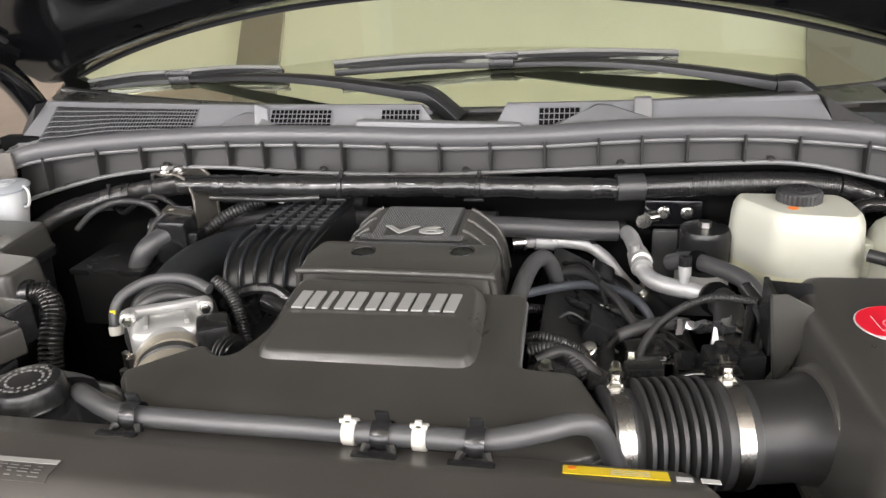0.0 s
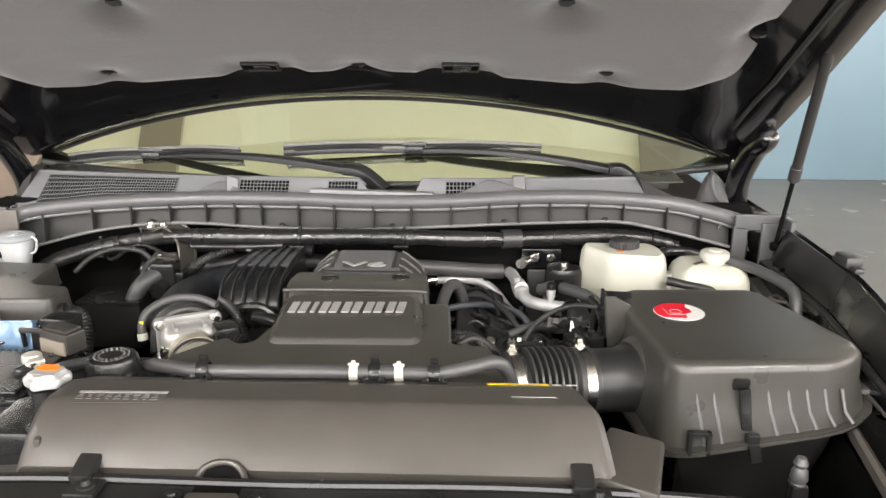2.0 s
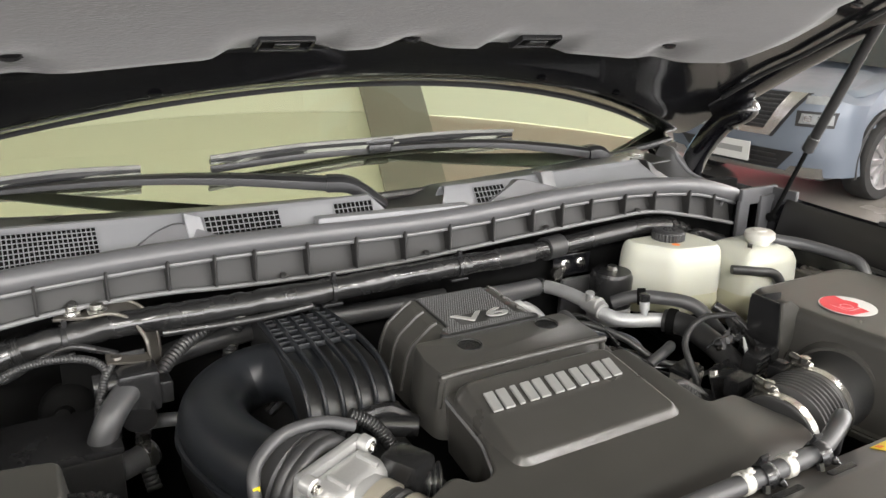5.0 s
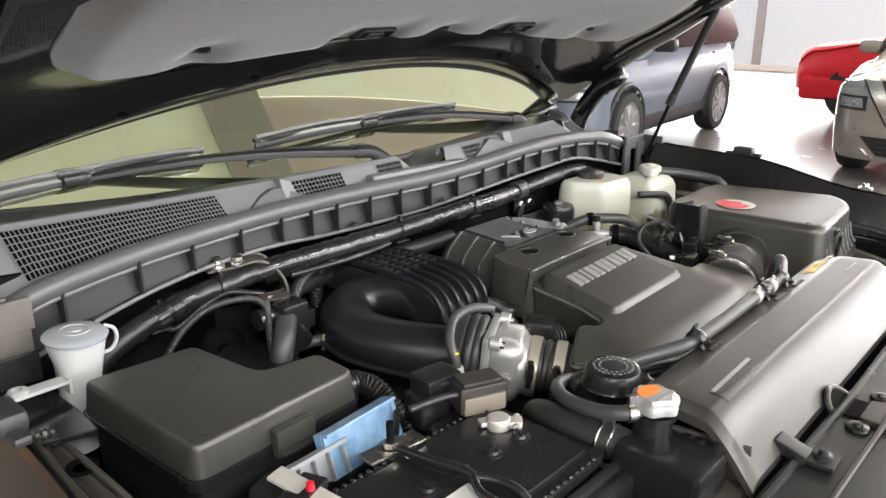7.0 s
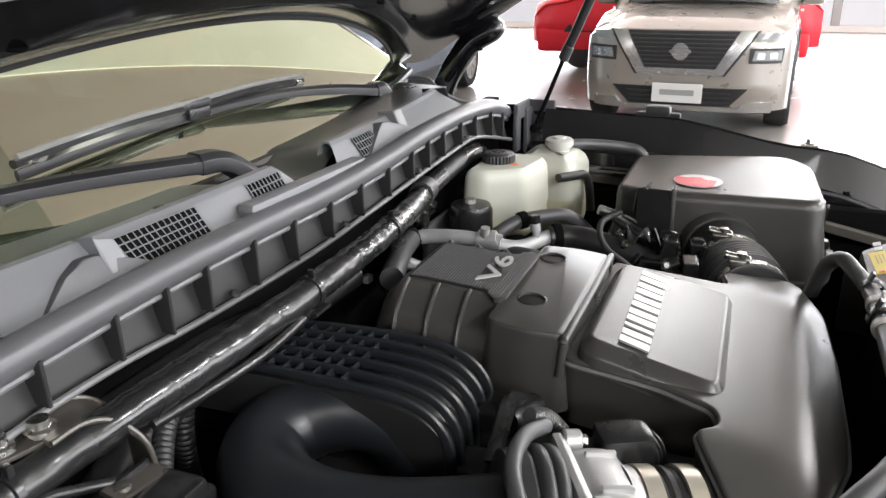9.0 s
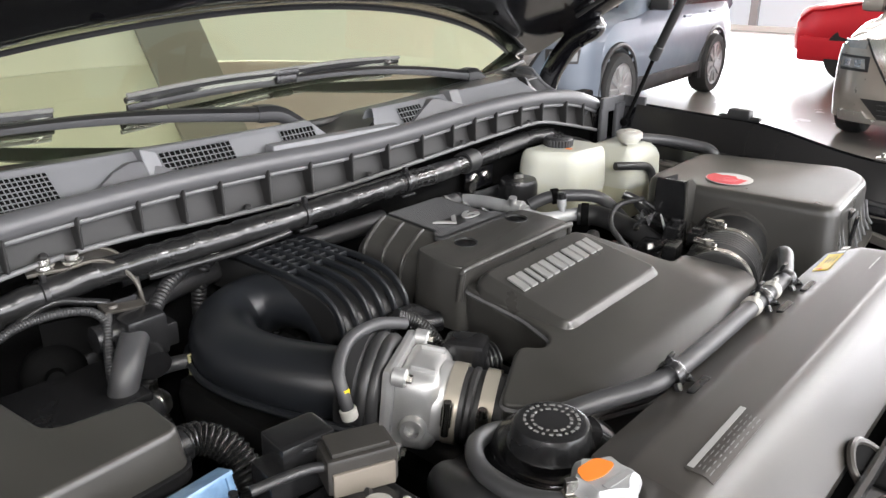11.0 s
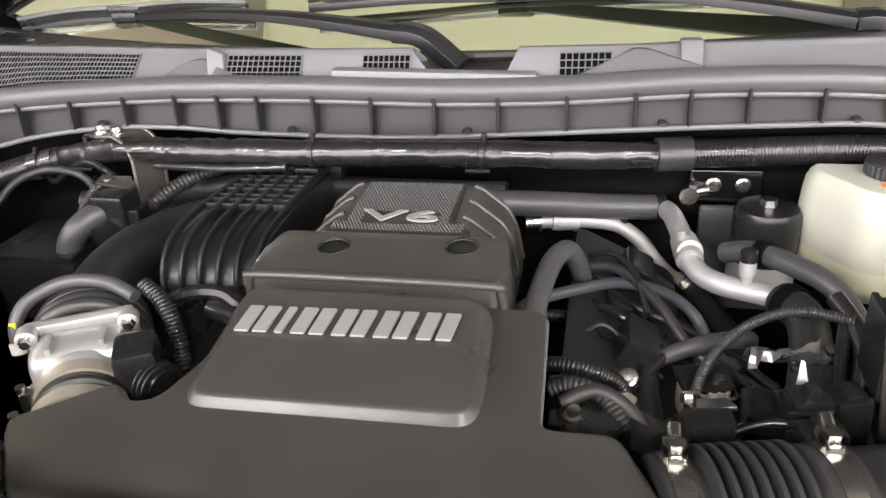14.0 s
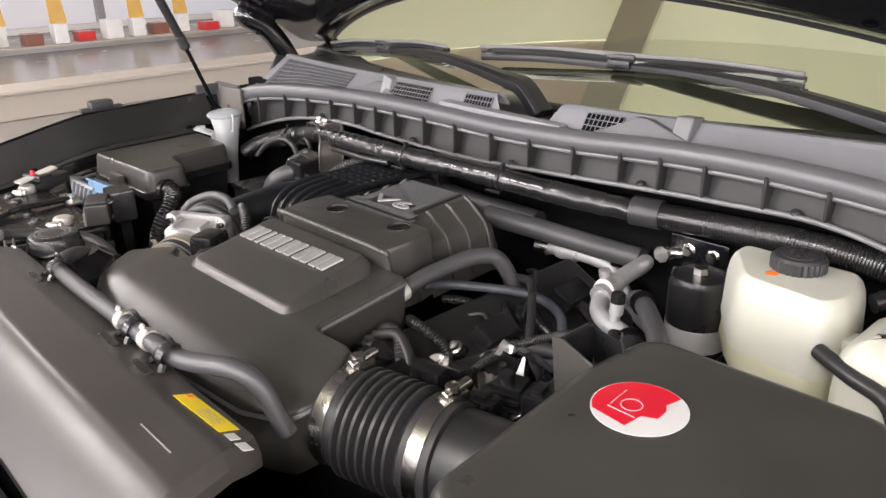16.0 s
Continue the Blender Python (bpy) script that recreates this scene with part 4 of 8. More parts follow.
# wipers
WIPER_BLACK = material("satin_black_wiper_paint", (0.010, 0.010, 0.011), 0.33, fine=700, bump=0.05, vary=0.2)


def strap(path, width, height):
    """A flat bar with a chamfered top along points; width and height are functions of the index."""
    bm, rows, n = bmesh.new(), [], len(path)
    for i, p in enumerate(path):
        t = (path[min(i + 1, n - 1)] - path[max(i - 1, 0)]).normalized()
        side = t.cross(Vector((0, 0, 1))).normalized()
        up = side.cross(t)
        w, h = width(i), height(i)
        rows.append([bm.verts.new(p + side * a * w + up * b * h) for a, b in ((-1, -0.9), (-0.9, -1), (0.9, -1), (1, -0.9), (1, 0.3), (0.95, 0.42), (0.62, 0.95), (0.5, 1), (-0.5, 1), (-0.62, 0.95), (-0.95, 0.42), (-1, 0.3))])
    for a, b in zip(rows, rows[1:]):
        for k in range(len(a)):
            bm.faces.new((a[k - 1], a[k], b[k], b[k - 1]))
    bm.faces.new(rows[0]), bm.faces.new(rows[-1])
    return bm


def wiper(label, base, joint, mid, e1, e2):
    w = thing("wiper", base, label, "wiper", "wipers")
    base, joint, mid, e1, e2 = (Vector(p) for p in (base, joint, mid, e1, e2))
    part("arm_root", strap(curve_points([base, base.lerp(joint, 0.55) + Vector((0, 0, 0.014)), joint], 8), lambda i: 0.0190 - 0.0001 * i, lambda i: 0.0125), WIPER_BLACK, w)
    part("hinge_pin", rod(joint + Vector((0, -0.014, 0.004)), joint + Vector((0, 0.014, 0.004)), 0.005, 10), SATIN_PLASTIC, w)
    n = 20
    path = [joint.lerp(mid, k / n) + Vector((0, 0, 0.014 * math.sin(math.pi * k / n))) for k in range(n + 1)]
    part("arm", strap(path, lambda i: 0.0165 - 0.0105 * i / n, lambda i: 0.0105 - 0.0060 * i / n), WIPER_BLACK, w)
    part("arm_screw", lathe([(0.0, 0.002), (0.003, 0.0015), (0.0034, 0.0)], path[n // 3] + Vector((0, -0.004, 0.0085)), (-25, 0, 0), 10), STEEL, w)
    side = (e2 - e1).normalized()
    ctl = [e1, e1.lerp(mid, 0.5) + Vector((0, 0, 0.006)), mid + Vector((0, 0, 0.004)), mid.lerp(e2, 0.5) + Vector((0, 0, 0.006)), e2]
    blade = part("blade", sweep(curve_points([c + Vector((0, 0, 0.006)) for c in ctl], 10), lambda i: 0.0105 if 2 < i < 38 else 0.006, 8, 0.85), BLADE_BLACK, w)
    part("rubber", sweep(curve_points([c + Vector((0, -0.002, -0.006)) for c in ctl], 10), 0.0035, 6, 2.0), RUBBER, blade)
    # the strip's pale colour stands in for a highlight on black plastic
    part("spoiler", sweep(curve_points([c + Vector((0, -0.006, 0.0145)) for c in ctl], 10), 0.0036, 8), BLADE_GLINT, blade, "pale top edge with a highlight painted into its colour")
    part("connector", merged(box(0.060, 0.022, 0.014, mid + Vector((0, 0, 0.013)), 0.004), box(0.045, 0.024, 0.016, mid + Vector((0, -0.002, 0.002)), 0.004)), SATIN_PLASTIC, blade)
    return w


wiper("black wiper with flat blade resting low on the windscreen", (0.030, 0.640, 1.306), (-0.062, 0.662, 1.350), (-0.55, 0.783, 1.356), (-0.752, 0.782, 1.344), (-0.329, 0.765, 1.366))
wiper("black wiper with long flat blade on the windscreen", (0.610, 0.735, 1.308), (0.536, 0.735, 1.342), (0.083, 0.777, 1.376), (-0.223, 0.757, 1.374), (0.385, 0.790, 1.374))

# ---- bonnet ----
hood = thing("bonnet", (0, 0.66, 1.50), "open black bonnet with dark grey insulation pad underneath", "bonnet")
def hood_skin(a, d, gap=0.0):
    """a: across, -1 to 1; d: metres forward of the rear edge; gap: below the inner face."""
    x = (0.850 + 0.012 * min(1, d / 0.3)) * a
    k = abs(a)
    rear_y, rear_z = 0.655 + 0.19 * k ** 2.2, 1.507 - 0.168 * (x / 0.86) ** 2
    y = rear_y + (-0.45 - rear_y) * d / 1.25
    drop = (0.055 + 0.010 * k) * k ** 2 * (1 - 0.7 * max(0, min(1, (0.45 - y) / 0.25)) * k ** 2)
    inner = 1.592 + 0.47 * (0.484 - y) - drop
    w = min(1, d / (0.15 + 0.24 * k ** 4))
    w = w * w * (3 - 2 * w)
    return Vector((x, y, rear_z * (1 - w) + inner * w + 0.30 * d * (1 - w) - gap))


def hood_at(x, y, gap=0.0):
    """The place under the bonnet at x and y."""
    a = x / 0.86
    rear_y = 0.655 + 0.19 * abs(a) ** 2.2
    return hood_skin(a, (rear_y - y) / (rear_y + 0.45) * 1.25, gap)


part("outer_skin", grid(lambda u, v: hood_skin(2 * u - 1, 1.25 * v, -0.045 * math.sin(math.pi * min(1, max(0, v))) ** 0.5), 36, 24, 0.004, (0, 0.2, 1)), PAINT, hood)
part("inner_panel", grid(lambda u, v: hood_skin((2 * u - 1) * 0.985, 0.003 + 1.235 * v, 0.014 * math.sin(math.pi * v * 8) ** 2 if v < 0.125 else 0.0), 44, 44, 0.003, (0, 0, 1)), PRIMER, hood, "glossy black inner frame")


PAD_CLIPS = ((-0.365, 0.25), (0.368, 0.25), (-0.49, 0.475), (0.0, 0.485), (0.475, 0.475), (0.0, -0.02), (0.69, 0.30), (-0.69, 0.30))


def pad_point(u, v):
    a = (2 * u - 1)
    front = 1.10
    half = 0.818 * (1 - 0.07 * max(0, 1 - v * 8) ** 2)
    edge_d = 0.165 + 0.115 * abs(a) ** 4
    d = edge_d + (front - edge_d) * v
    edge = min(u, 1 - u, v * 1.2, (1 - v) * 1.2)
    dip = 0.016 * min(1, edge / 0.035)
    p = hood_skin(a * half, d, 0.004 + dip)
    for cx in (-0.187, 0.197):
        side = max(0.0, min(1.0, (0.085 - abs(p.x - cx)) / 0.028))
        if v < 0.16:
            p += Vector((0, 0.022 * side * max(0, 1 - v / 0.10), 0.010 * side * max(0, 1 - abs(v - 0.03) / 0.10)))
    for cx, cy in PAD_CLIPS:
        q = ((p.x - cx) ** 2 + (p.y - cy) ** 2) / 0.035 ** 2
        p += Vector((0, 0, 0.024 if cy == 0.25 else 0.015)) * math.exp(-q)
    return p


part("insulation_pad", grid(pad_point, 110, 70, 0.004, (0, 0, 1)), PAD, hood, "dark grey felt insulation pad with pressed dimples")
for cx, cy in PAD_CLIPS:
    p = hood_at(cx, cy, 0.009) + Vector((0, 0, 0.016 if cy == 0.25 else 0.004))
    part("pad_clip", merged(lathe([(0.0, -0.006), (0.007, -0.005), (0.014, 0.0), (0.014, 0.004)], p, (25, 0, 0), 14), box(0.03, 0.008, 0.004, p, 0.001, (25, 0, 20))), SATIN_PLASTIC, hood)
for cx in (-0.187, 0.197):
    p = hood_at(cx, 0.462, 0.016)
    # a black plate paints the slot's inner shade
    part("pad_slot", box(0.064, 0.026, 0.006, p, 0.002, (-25, 0, 0)), GAP_SHADE, hood)
    part("slot_hook", merged(box(0.072, 0.004, 0.009, p + Vector((0, 0.016, -0.008)), 0.0015, (-25, 0, 0)), box(0.072, 0.004, 0.007, p + Vector((0, -0.015, 0.004)), 0.0015, (-25, 0, 0)), box(0.034, 0.014, 0.005, p + Vector((0.003, 0.002, -0.004)), 0.002, (-25, 0, 0)), *[box(0.004, 0.030, 0.008, p + Vector((q * 0.034, 0, -0.003)), 0.0015, (-25, 0, 0)) for q in (-1, 1)]), SATIN_PLASTIC, hood)
for a in (-0.62, -0.38, 0.36, 0.6):
    # black discs paint the shade in the frame's holes
    part("frame_hole", lathe([(0.0, 0.0), (0.010, 0.0), (0.012, 0.003)], hood_skin(a, 0.085, 0.010), (14, 0, 0), 12), GAP_SHADE, hood)
part("rear_beading", tube([hood_skin(-1 + i / 15, 0.004, 0.002) for i in range(31)], 0.004, 6, 2), RUBBER, hood)
for s in (-1, 1):
    part("side_flange", grid(lambda u, v, s=s: hood_skin(s * (0.915 + 0.085 * v), 0.16 + 1.05 * u, 0.014 * math.sin(math.pi * v)), 24, 6, 0.003, (0, 0, 1)), PAINT, hood, "glossy black side flange")
    part("side_beading", tube([hood_skin(s * 0.90, 0.20 + 1.0 * k / 12, 0.010) for k in range(13)], 0.005, 6, 2), RUBBER, hood)

for s in (-1, 1):
    hinge = thing("hinge_arm", (s * 0.835, 0.68, 1.22), "black cranked bonnet hinge arm with bolts", "hinge", "bonnet hinges")
    part("arm", bent(tube([(0.838, 0.70, 1.225), (0.828, 0.715, 1.262), (0.822, 0.70, 1.315), (0.826, 0.672, 1.365), (0.832, 0.640, 1.405), (0.836, 0.60, 1.428), (0.838, 0.575, 1.446)], lambda i: max(0.003, 0.027 * (1 - (max(0, i - 38) / 10.5) ** 2) ** 0.5), 12, 8, 0.95), lambda p, s=s: (s * p.x, p.y, p.z)), PAINT, hinge)
    for y, z in ((0.590, 1.425), (0.565, 1.44)):
        part("bolt", lathe([(0.0, -0.006), (0.006, -0.006), (0.007, 0.0), (0.010, 0.002)], (s * 0.822, y + 0.055, z - 0.045), (70, -s * 20, 0), 8), DARK_METAL, hinge)
    part("foot", box(0.03, 0.14, 0.04, (s * 0.838, 0.68, 1.212), 0.006), PAINT, hinge)
    strut = thing("gas_strut", (s * 0.817, 0.48, 1.244), "black gas strut holding the bonnet open", "gas strut", "bonnet struts")
    low, mid, top = Vector((s * 0.842, 0.500, 1.225)), Vector((s * 0.838, 0.440, 1.378)), Vector((s * 0.827, 0.335, 1.618))
    part("piston_rod", rod(low, mid, 0.0045, 10), DARK_METAL, strut)
    part("cylinder", rod(mid, top, 0.0098, 14, 0.003), BLACK_PLASTIC, strut)
    part("collar", rod(mid - (top - mid) * 0.03, mid + (top - mid) * 0.10, 0.0115, 14, 0.003), RUBBER, strut)
    part("end_socket", merged(lathe([(0.0, -0.010), (0.008, -0.009), (0.010, 0.0), (0.008, 0.009), (0.0, 0.010)], top, (0, 90, 0), 14), rod(top, top + Vector((-s * 0.025, 0, 0.03)), 0.006, 10)), CAST_ALU, strut)
    part("end_socket", lathe([(0.0, -0.010), (0.009, -0.008), (0.010, 0.0), (0.009, 0.008), (0.0, 0.010)], low, (0, 90, 0), 12), DARK_METAL, strut)

# ---- engine bay ----
# engine block and the depths below, deep shade put into their near-black colour
engine = thing("engine_block", (0.03, 0.25, 0.74), "dark engine block and cylinder heads deep in the bay", "engine")
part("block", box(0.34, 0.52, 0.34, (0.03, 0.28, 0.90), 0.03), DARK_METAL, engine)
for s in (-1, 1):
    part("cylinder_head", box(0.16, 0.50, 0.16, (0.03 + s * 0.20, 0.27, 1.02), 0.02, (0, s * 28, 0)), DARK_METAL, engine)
    part("rocker_cover", bent(slab([(-0.07, -0.24), (0.07, -0.24), (0.07, 0.24), (-0.07, 0.24)], [(0, 0), (0.03, 0.004), (0.036, 0.014)], 0.02), lambda p, s=s: (0.03 + s * (0.225 + p.x * 0.9), 0.27 + p.y, 1.078 + p.z - p.x * 0.45)), BLACK_PLASTIC, engine)
    for k in range(3):
        part("coil", merged(box(0.035, 0.055, 0.03, (0.03 + s * 0.235, 0.12 + 0.15 * k, 1.125), 0.006, (0, s * 28, 0)), rod((0.03 + s * 0.25, 0.12 + 0.15 * k, 1.12), (0.03 + s * 0.275, 0.12 + 0.15 * k, 1.10), 0.008, 8)), SATIN_PLASTIC, engine)


# front air duct on the engine
def duct_top(x, y):
    z = 1.184 + (0.17 if y < 0.06 else 0.09) * (y - 0.06)
    z -= 0.40 * max(0, -0.020 - y)
    return z - 0.012 * max(0, min(1, (abs(x - 0.01) - 0.17) / 0.09))


DUCT = [(-0.245, 0.033), (-0.160, 0.073), (-0.142, 0.052), (-0.118, 0.058), (-0.101, 0.110), (-0.096, 0.205), (0.183, 0.205), (0.189, 0.063), (0.245, 0.072), (0.286, 0.003), (0.278, -0.028), (0.215, -0.052), (0.10, -0.061), (-0.06, -0.063), (-0.11, -0.060), (-0.195, -0.036)]
cover = thing("engine_cover", (0.02, 0.12, 1.08), "black plastic engine cover with raised panel and silver lettering", "engine cover")
part("duct_body", bent(sliced(slab(DUCT, [(-0.075, 0.004), (-0.005, 0.0), (-0.0018, 0.0008), (-0.0006, 0.0022), (0.0, 0.0045)], 0.012), 0.018), lambda p: (p.x, p.y, duct_top(p.x, p.y) + p.z)), COVER_PLASTIC, cover)
# paler grey paints a highlight along the rolled edge
part("duct_rim", bent(slab(DUCT, [(-0.010, -0.0005), (-0.007, -0.0022), (-0.0045, -0.0005)], 0.012), lambda p: (p.x, p.y, duct_top(p.x, p.y) + p.z)), COWL_MID, cover)
part("duct_mouth", moved(lathe([(0.040, -0.02), (0.042, 0.0), (0.040, 0.03)], seg=28), aim((-0.212, 0.075, 1.128), (-0.18, 0.005, 1.125))), BLACK_PLASTIC, cover)


def panel_top(x, y):
    return 1.1895 + (y - 0.05) * 0.215


PANEL = [(-0.099, 0.046), (0.149, 0.050), (0.138, 0.193), (-0.096, 0.193)]
part("raised_panel", bent(slab(PANEL, [(-0.03, -0.003), (-0.016, 0.0), (-0.0115, 0.0012), (-0.0018, 0.0095), (-0.0004, 0.0118), (0.0, 0.0135), (0.0, 0.0142)], 0.026, 6), lambda p: (p.x, p.y, panel_top(p.x, p.y) + p.z)), COVER_PLASTIC, cover, "raised front panel")
# plain slanted silver shapes in place of the maker's name
mark_m = Matrix.Translation((0.0225, 0.142, panel_top(0.02, 0.142) + 0.0012)) @ Matrix.Rotation(math.atan(0.215), 4, "X") @ Matrix.Rotation(radians(1.5), 4, "Z")
W, H, B = 0.0295, 0.031, 0.0075


def stroke(pts, x):
    return moved(slab([(px + 0.16 * (py - H / 2) + x, py - H / 2) for px, py in pts], [(0, 0), (0.0022, 0.0004)], 0.0006, 1), Matrix())


def block_glyph(kind, x):
    """Plain slanted bars in the width of one character."""
    bar = lambda a, b, c, d: stroke([(a, b), (c, b), (c, d), (a, d)], x)
    if kind == 0:
        return [bar(0, 0, W * 0.44, H), bar(W * 0.56, 0, W, H)]
    if kind == 1:
        return [bar(0, 0, B, H)]
    return [bar(0, 0, W, H * 0.44), bar(0, H * 0.56, W, H)]


x = -0.098
for kind, wide in ((0, W), (1, B), (0, W), (0, W), (0, W), (0, W)):
    part("silver_mark", moved(merged(*block_glyph(kind, x)), mark_m), SILVER_PRINT, cover, "plain silver shape")
    x += wide + 0.0068

# rear cover
rear = thing("rear_engine_cover", (0.02, 0.31, 1.12), "black plastic rear engine cover with patterned plate and V6 lettering", "engine cover")


def rear_top(x, y):
    return 1.2220 + 0.055 * (y - 0.21)


REAR = [(-0.099, 0.203), (0.143, 0.203), (0.147, 0.245), (0.139, 0.289), (-0.094, 0.289), (-0.103, 0.245)]
shell = part("shell", bent(slab(REAR, [(-0.085, -0.006), (-0.03, -0.001), (-0.006, 0.0005), (-0.0012, 0.0025), (0.0, 0.0065)], 0.012, 5), lambda p: (p.x, p.y, rear_top(p.x, p.y) + p.z)), COVER_PLASTIC, rear)
FLANK = [(-0.116, -0.094), (-0.108, -0.046), (-0.099, -0.026), (-0.072, -0.0040), (-0.063, 0.0), (0.063, 0.0), (0.072, -0.0040), (0.099, -0.026), (0.108, -0.046), (0.116, -0.094)]


def flank_at(i, y, out=0.0):
    """Across the rear half of the cover: a flat top with sloping, then steep, sides."""
    k = min(int(i), len(FLANK) - 2)
    w = i - k
    x, z = (FLANK[k][q] * (1 - w) + FLANK[k + 1][q] * w for q in (0, 1))
    tuck = max(0.0, (y - 0.395) / 0.035) ** 2
    return Vector((0.023 + (x + math.copysign(out, x) * 0.6) * (1 - 0.10 * tuck), y, rear_top(0, y) + z + out * 0.8 - 0.030 * tuck))


part("rear_shell", grid(lambda u, v: flank_at(u * (len(FLANK) - 1), 0.284 + 0.146 * v), 45, 24, 0.004, (0, 0, -1)), COVER_PLASTIC, rear, "rear half of the cover with sloping flanks")
for s in (-1, 1):
    for y in (0.287, 0.324, 0.361, 0.398):
        span = (0.15, 4.0) if s < 0 else (5.0, 8.85)
        part("flank_rib", sweep([flank_at(span[0] + (span[1] - span[0]) * q / 16, y, 0.0015) for q in range(17)], 0.0028, 8), COVER_PLASTIC, rear)
part("front_lip", tube([(-0.101, 0.207, 1.178), (-0.098, 0.204, 1.2120), (-0.089, 0.2025, 1.2190), (0.02, 0.201, 1.2207), (0.133, 0.2025, 1.2190), (0.142, 0.204, 1.2120), (0.146, 0.207, 1.178)], 0.0042, 10, 8), COVER_PLASTIC, rear, "rolled front edge")
for hx, hy in ((-0.030, 0.256), (0.096, 0.265)):
    cut(shell, lathe([(0.0, -0.034), (0.0112, -0.034), (0.0150, 0.004), (0.0, 0.004)], (hx, hy, rear_top(hx, hy)), (3, 0, 0), 32))
    part("recess_rim", lathe([(0.0146, -0.001), (0.0150, 0.0012), (0.0162, 0.0008), (0.0166, -0.001)], (hx, hy, rear_top(hx, hy)), (3, 0, 0), 32), SATIN_PLASTIC, rear)
    part("bolt", lathe([(0.0, -0.024), (0.006, -0.024), (0.007, -0.034)], (hx, hy, rear_top(hx, hy)), (3, 0, 0), 6), DARK_METAL, rear)
PLATE = [(-0.045, 0.281), (0.094, 0.281), (0.101, 0.292), (0.081, 0.306), (0.077, 0.402), (-0.033, 0.402), (-0.035, 0.306), (-0.054, 0.292)]
plate = part("patterned_plate", bent(slab(PLATE, [(-0.003, 0), (0.002, 0.0), (0.0028, 0.0012)], 0.004, 2), lambda p: (p.x, p.y, rear_top(0.02, min(p.y, 0.385)) + 0.0004 + p.z)), BLACK_PLASTIC, rear, "plate with a fine dimpled pattern")
dimple = bmesh.new()
verts, faces = [], []
for i in range(46):
    for j in range(34):
        px, py = -0.060 + 0.0036 * i + (0.0018 if j % 2 else 0), 0.288 + 0.0034 * j
        inside = (py < 0.303 and -0.044 < px < 0.092) or (py >= 0.303 and -0.032 < px < 0.074)
        if inside and py < 0.399 and not (-0.016 < px < 0.064 and 0.299 < py < 0.327):
            k, z = len(verts), rear_top(0.02, min(py, 0.385)) + 0.0031
            r = 0.00145
            verts += [(px - r, py, z), (px, py - r, z), (px + r, py, z), (px, py + r, z), (px, py, z + 0.0012)]
            faces += [(k, k + 1, k + 4), (k + 1, k + 2, k + 4), (k + 2, k + 3, k + 4), (k + 3, k, k + 4)]
me = bpy.data.meshes.new("dots")
me.from_pydata(verts, [], faces)
dimple.from_mesh(me)
bpy.data.meshes.remove(me)
DOT_GREY = material("dark_grey_dimples", (0.11, 0.11, 0.113), 0.35, fine=600, bump=0.02, vary=0.1)
tagged(part("dimple_pattern", dimple, DOT_GREY, plate, "fine raised dimples"), kind="stuff")
part("lettering", text_mesh("V6", 0.042, 0.0010, Matrix.Translation((0.024, 0.313, rear_top(0.02, 0.313) + 0.0052)) @ Matrix.Rotation(radians(3.2), 4, "X") @ Matrix.Diagonal((1.80, 0.76, 1, 1)), 0.0004), SILVER_PRINT, plate, "silver V6 lettering")

# throttle body with its coupling
BAND_STEEL = material("bronzed_bright_band_steel", (0.52, 0.48, 0.40), 0.3, metal=0.6, fine=300, bump=0.08, vary=0.2)
throttle = thing("throttle_body", (-0.262, 0.13, 1.10), "cast aluminium throttle body with rubber coupling and steel clamps", "throttle body")
ax_a, ax_b = Vector((-0.276, 0.192, 1.142)), Vector((-0.206, 0.062, 1.128))
d = (ax_b - ax_a).normalized()
part("coupling", moved(lathe([(0.036, 0.086), (0.0405, 0.088), (0.0405, 0.112), (0.039, 0.114), (0.0425, 0.117), (0.0425, 0.121), (0.039, 0.124), (0.0405, 0.126), (0.0405, 0.150), (0.037, 0.152)], seg=36), aim(ax_a, ax_b)), RUBBER, throttle)
for z0 in (0.094, 0.130):
    clampring = part("hose_clamp", moved(lathe([(0.041, z0), (0.0440, z0), (0.0440, z0 + 0.015), (0.041, z0 + 0.015), (0.041, z0)], seg=36), aim(ax_a, ax_b)), BAND_STEEL, throttle, "bright steel band clamp")
    part("clamp_screw", moved(merged(box(0.012, 0.026, 0.012, (-0.044, 0.012, z0 + 0.006), 0.003), rod((-0.048, -0.010, z0 + 0.006), (-0.048, 0.030, z0 + 0.006), 0.0045, 10)), aim(ax_a, ax_b)), STEEL, clampring)
TB = aim(ax_a, ax_b) @ Matrix.Translation((0, 0, 0.036)) @ Matrix.Diagonal((0.90, 0.90, 0.90, 1))
part("housing", moved(merged(box(0.112, 0.114, 0.014, (0, 0, 0.0), 0.006), box(0.100, 0.100, 0.058, (0, 0, 0.030), 0.022, seg=3), lathe([(0.036, 0.052), (0.049, 0.052), (0.0475, 0.062), (0.044, 0.066), (0.044, 0.078), (0.036, 0.078)], seg=32)), TB), CAST_ALU, throttle, "rough cast aluminium housing")
part("shaft_boss", moved(lathe([(0.009, 0.0), (0.016, 0.0), (0.016, 0.010), (0.014, 0.013), (0.009, 0.013), (0.009, 0.002)], (-0.046, -0.012, 0.034), (0, -90, 0), 20), TB), CAST_ALU, throttle)
for px, py in ((-0.050, -0.050), (-0.050, 0.050), (0.050, 0.050), (0.050, -0.050)):
    part("bolt_boss", moved(rod((px, py, 0.004), (px, py, 0.022), 0.011, 14, 0.002), TB), CAST_ALU, throttle)
    part("bolt", moved(lathe([(0.0, 0.006), (0.0055, 0.006), (0.0055, 0.001), (0.008, 0.0)], (px, py, 0.022), seg=6), TB), STEEL, throttle)
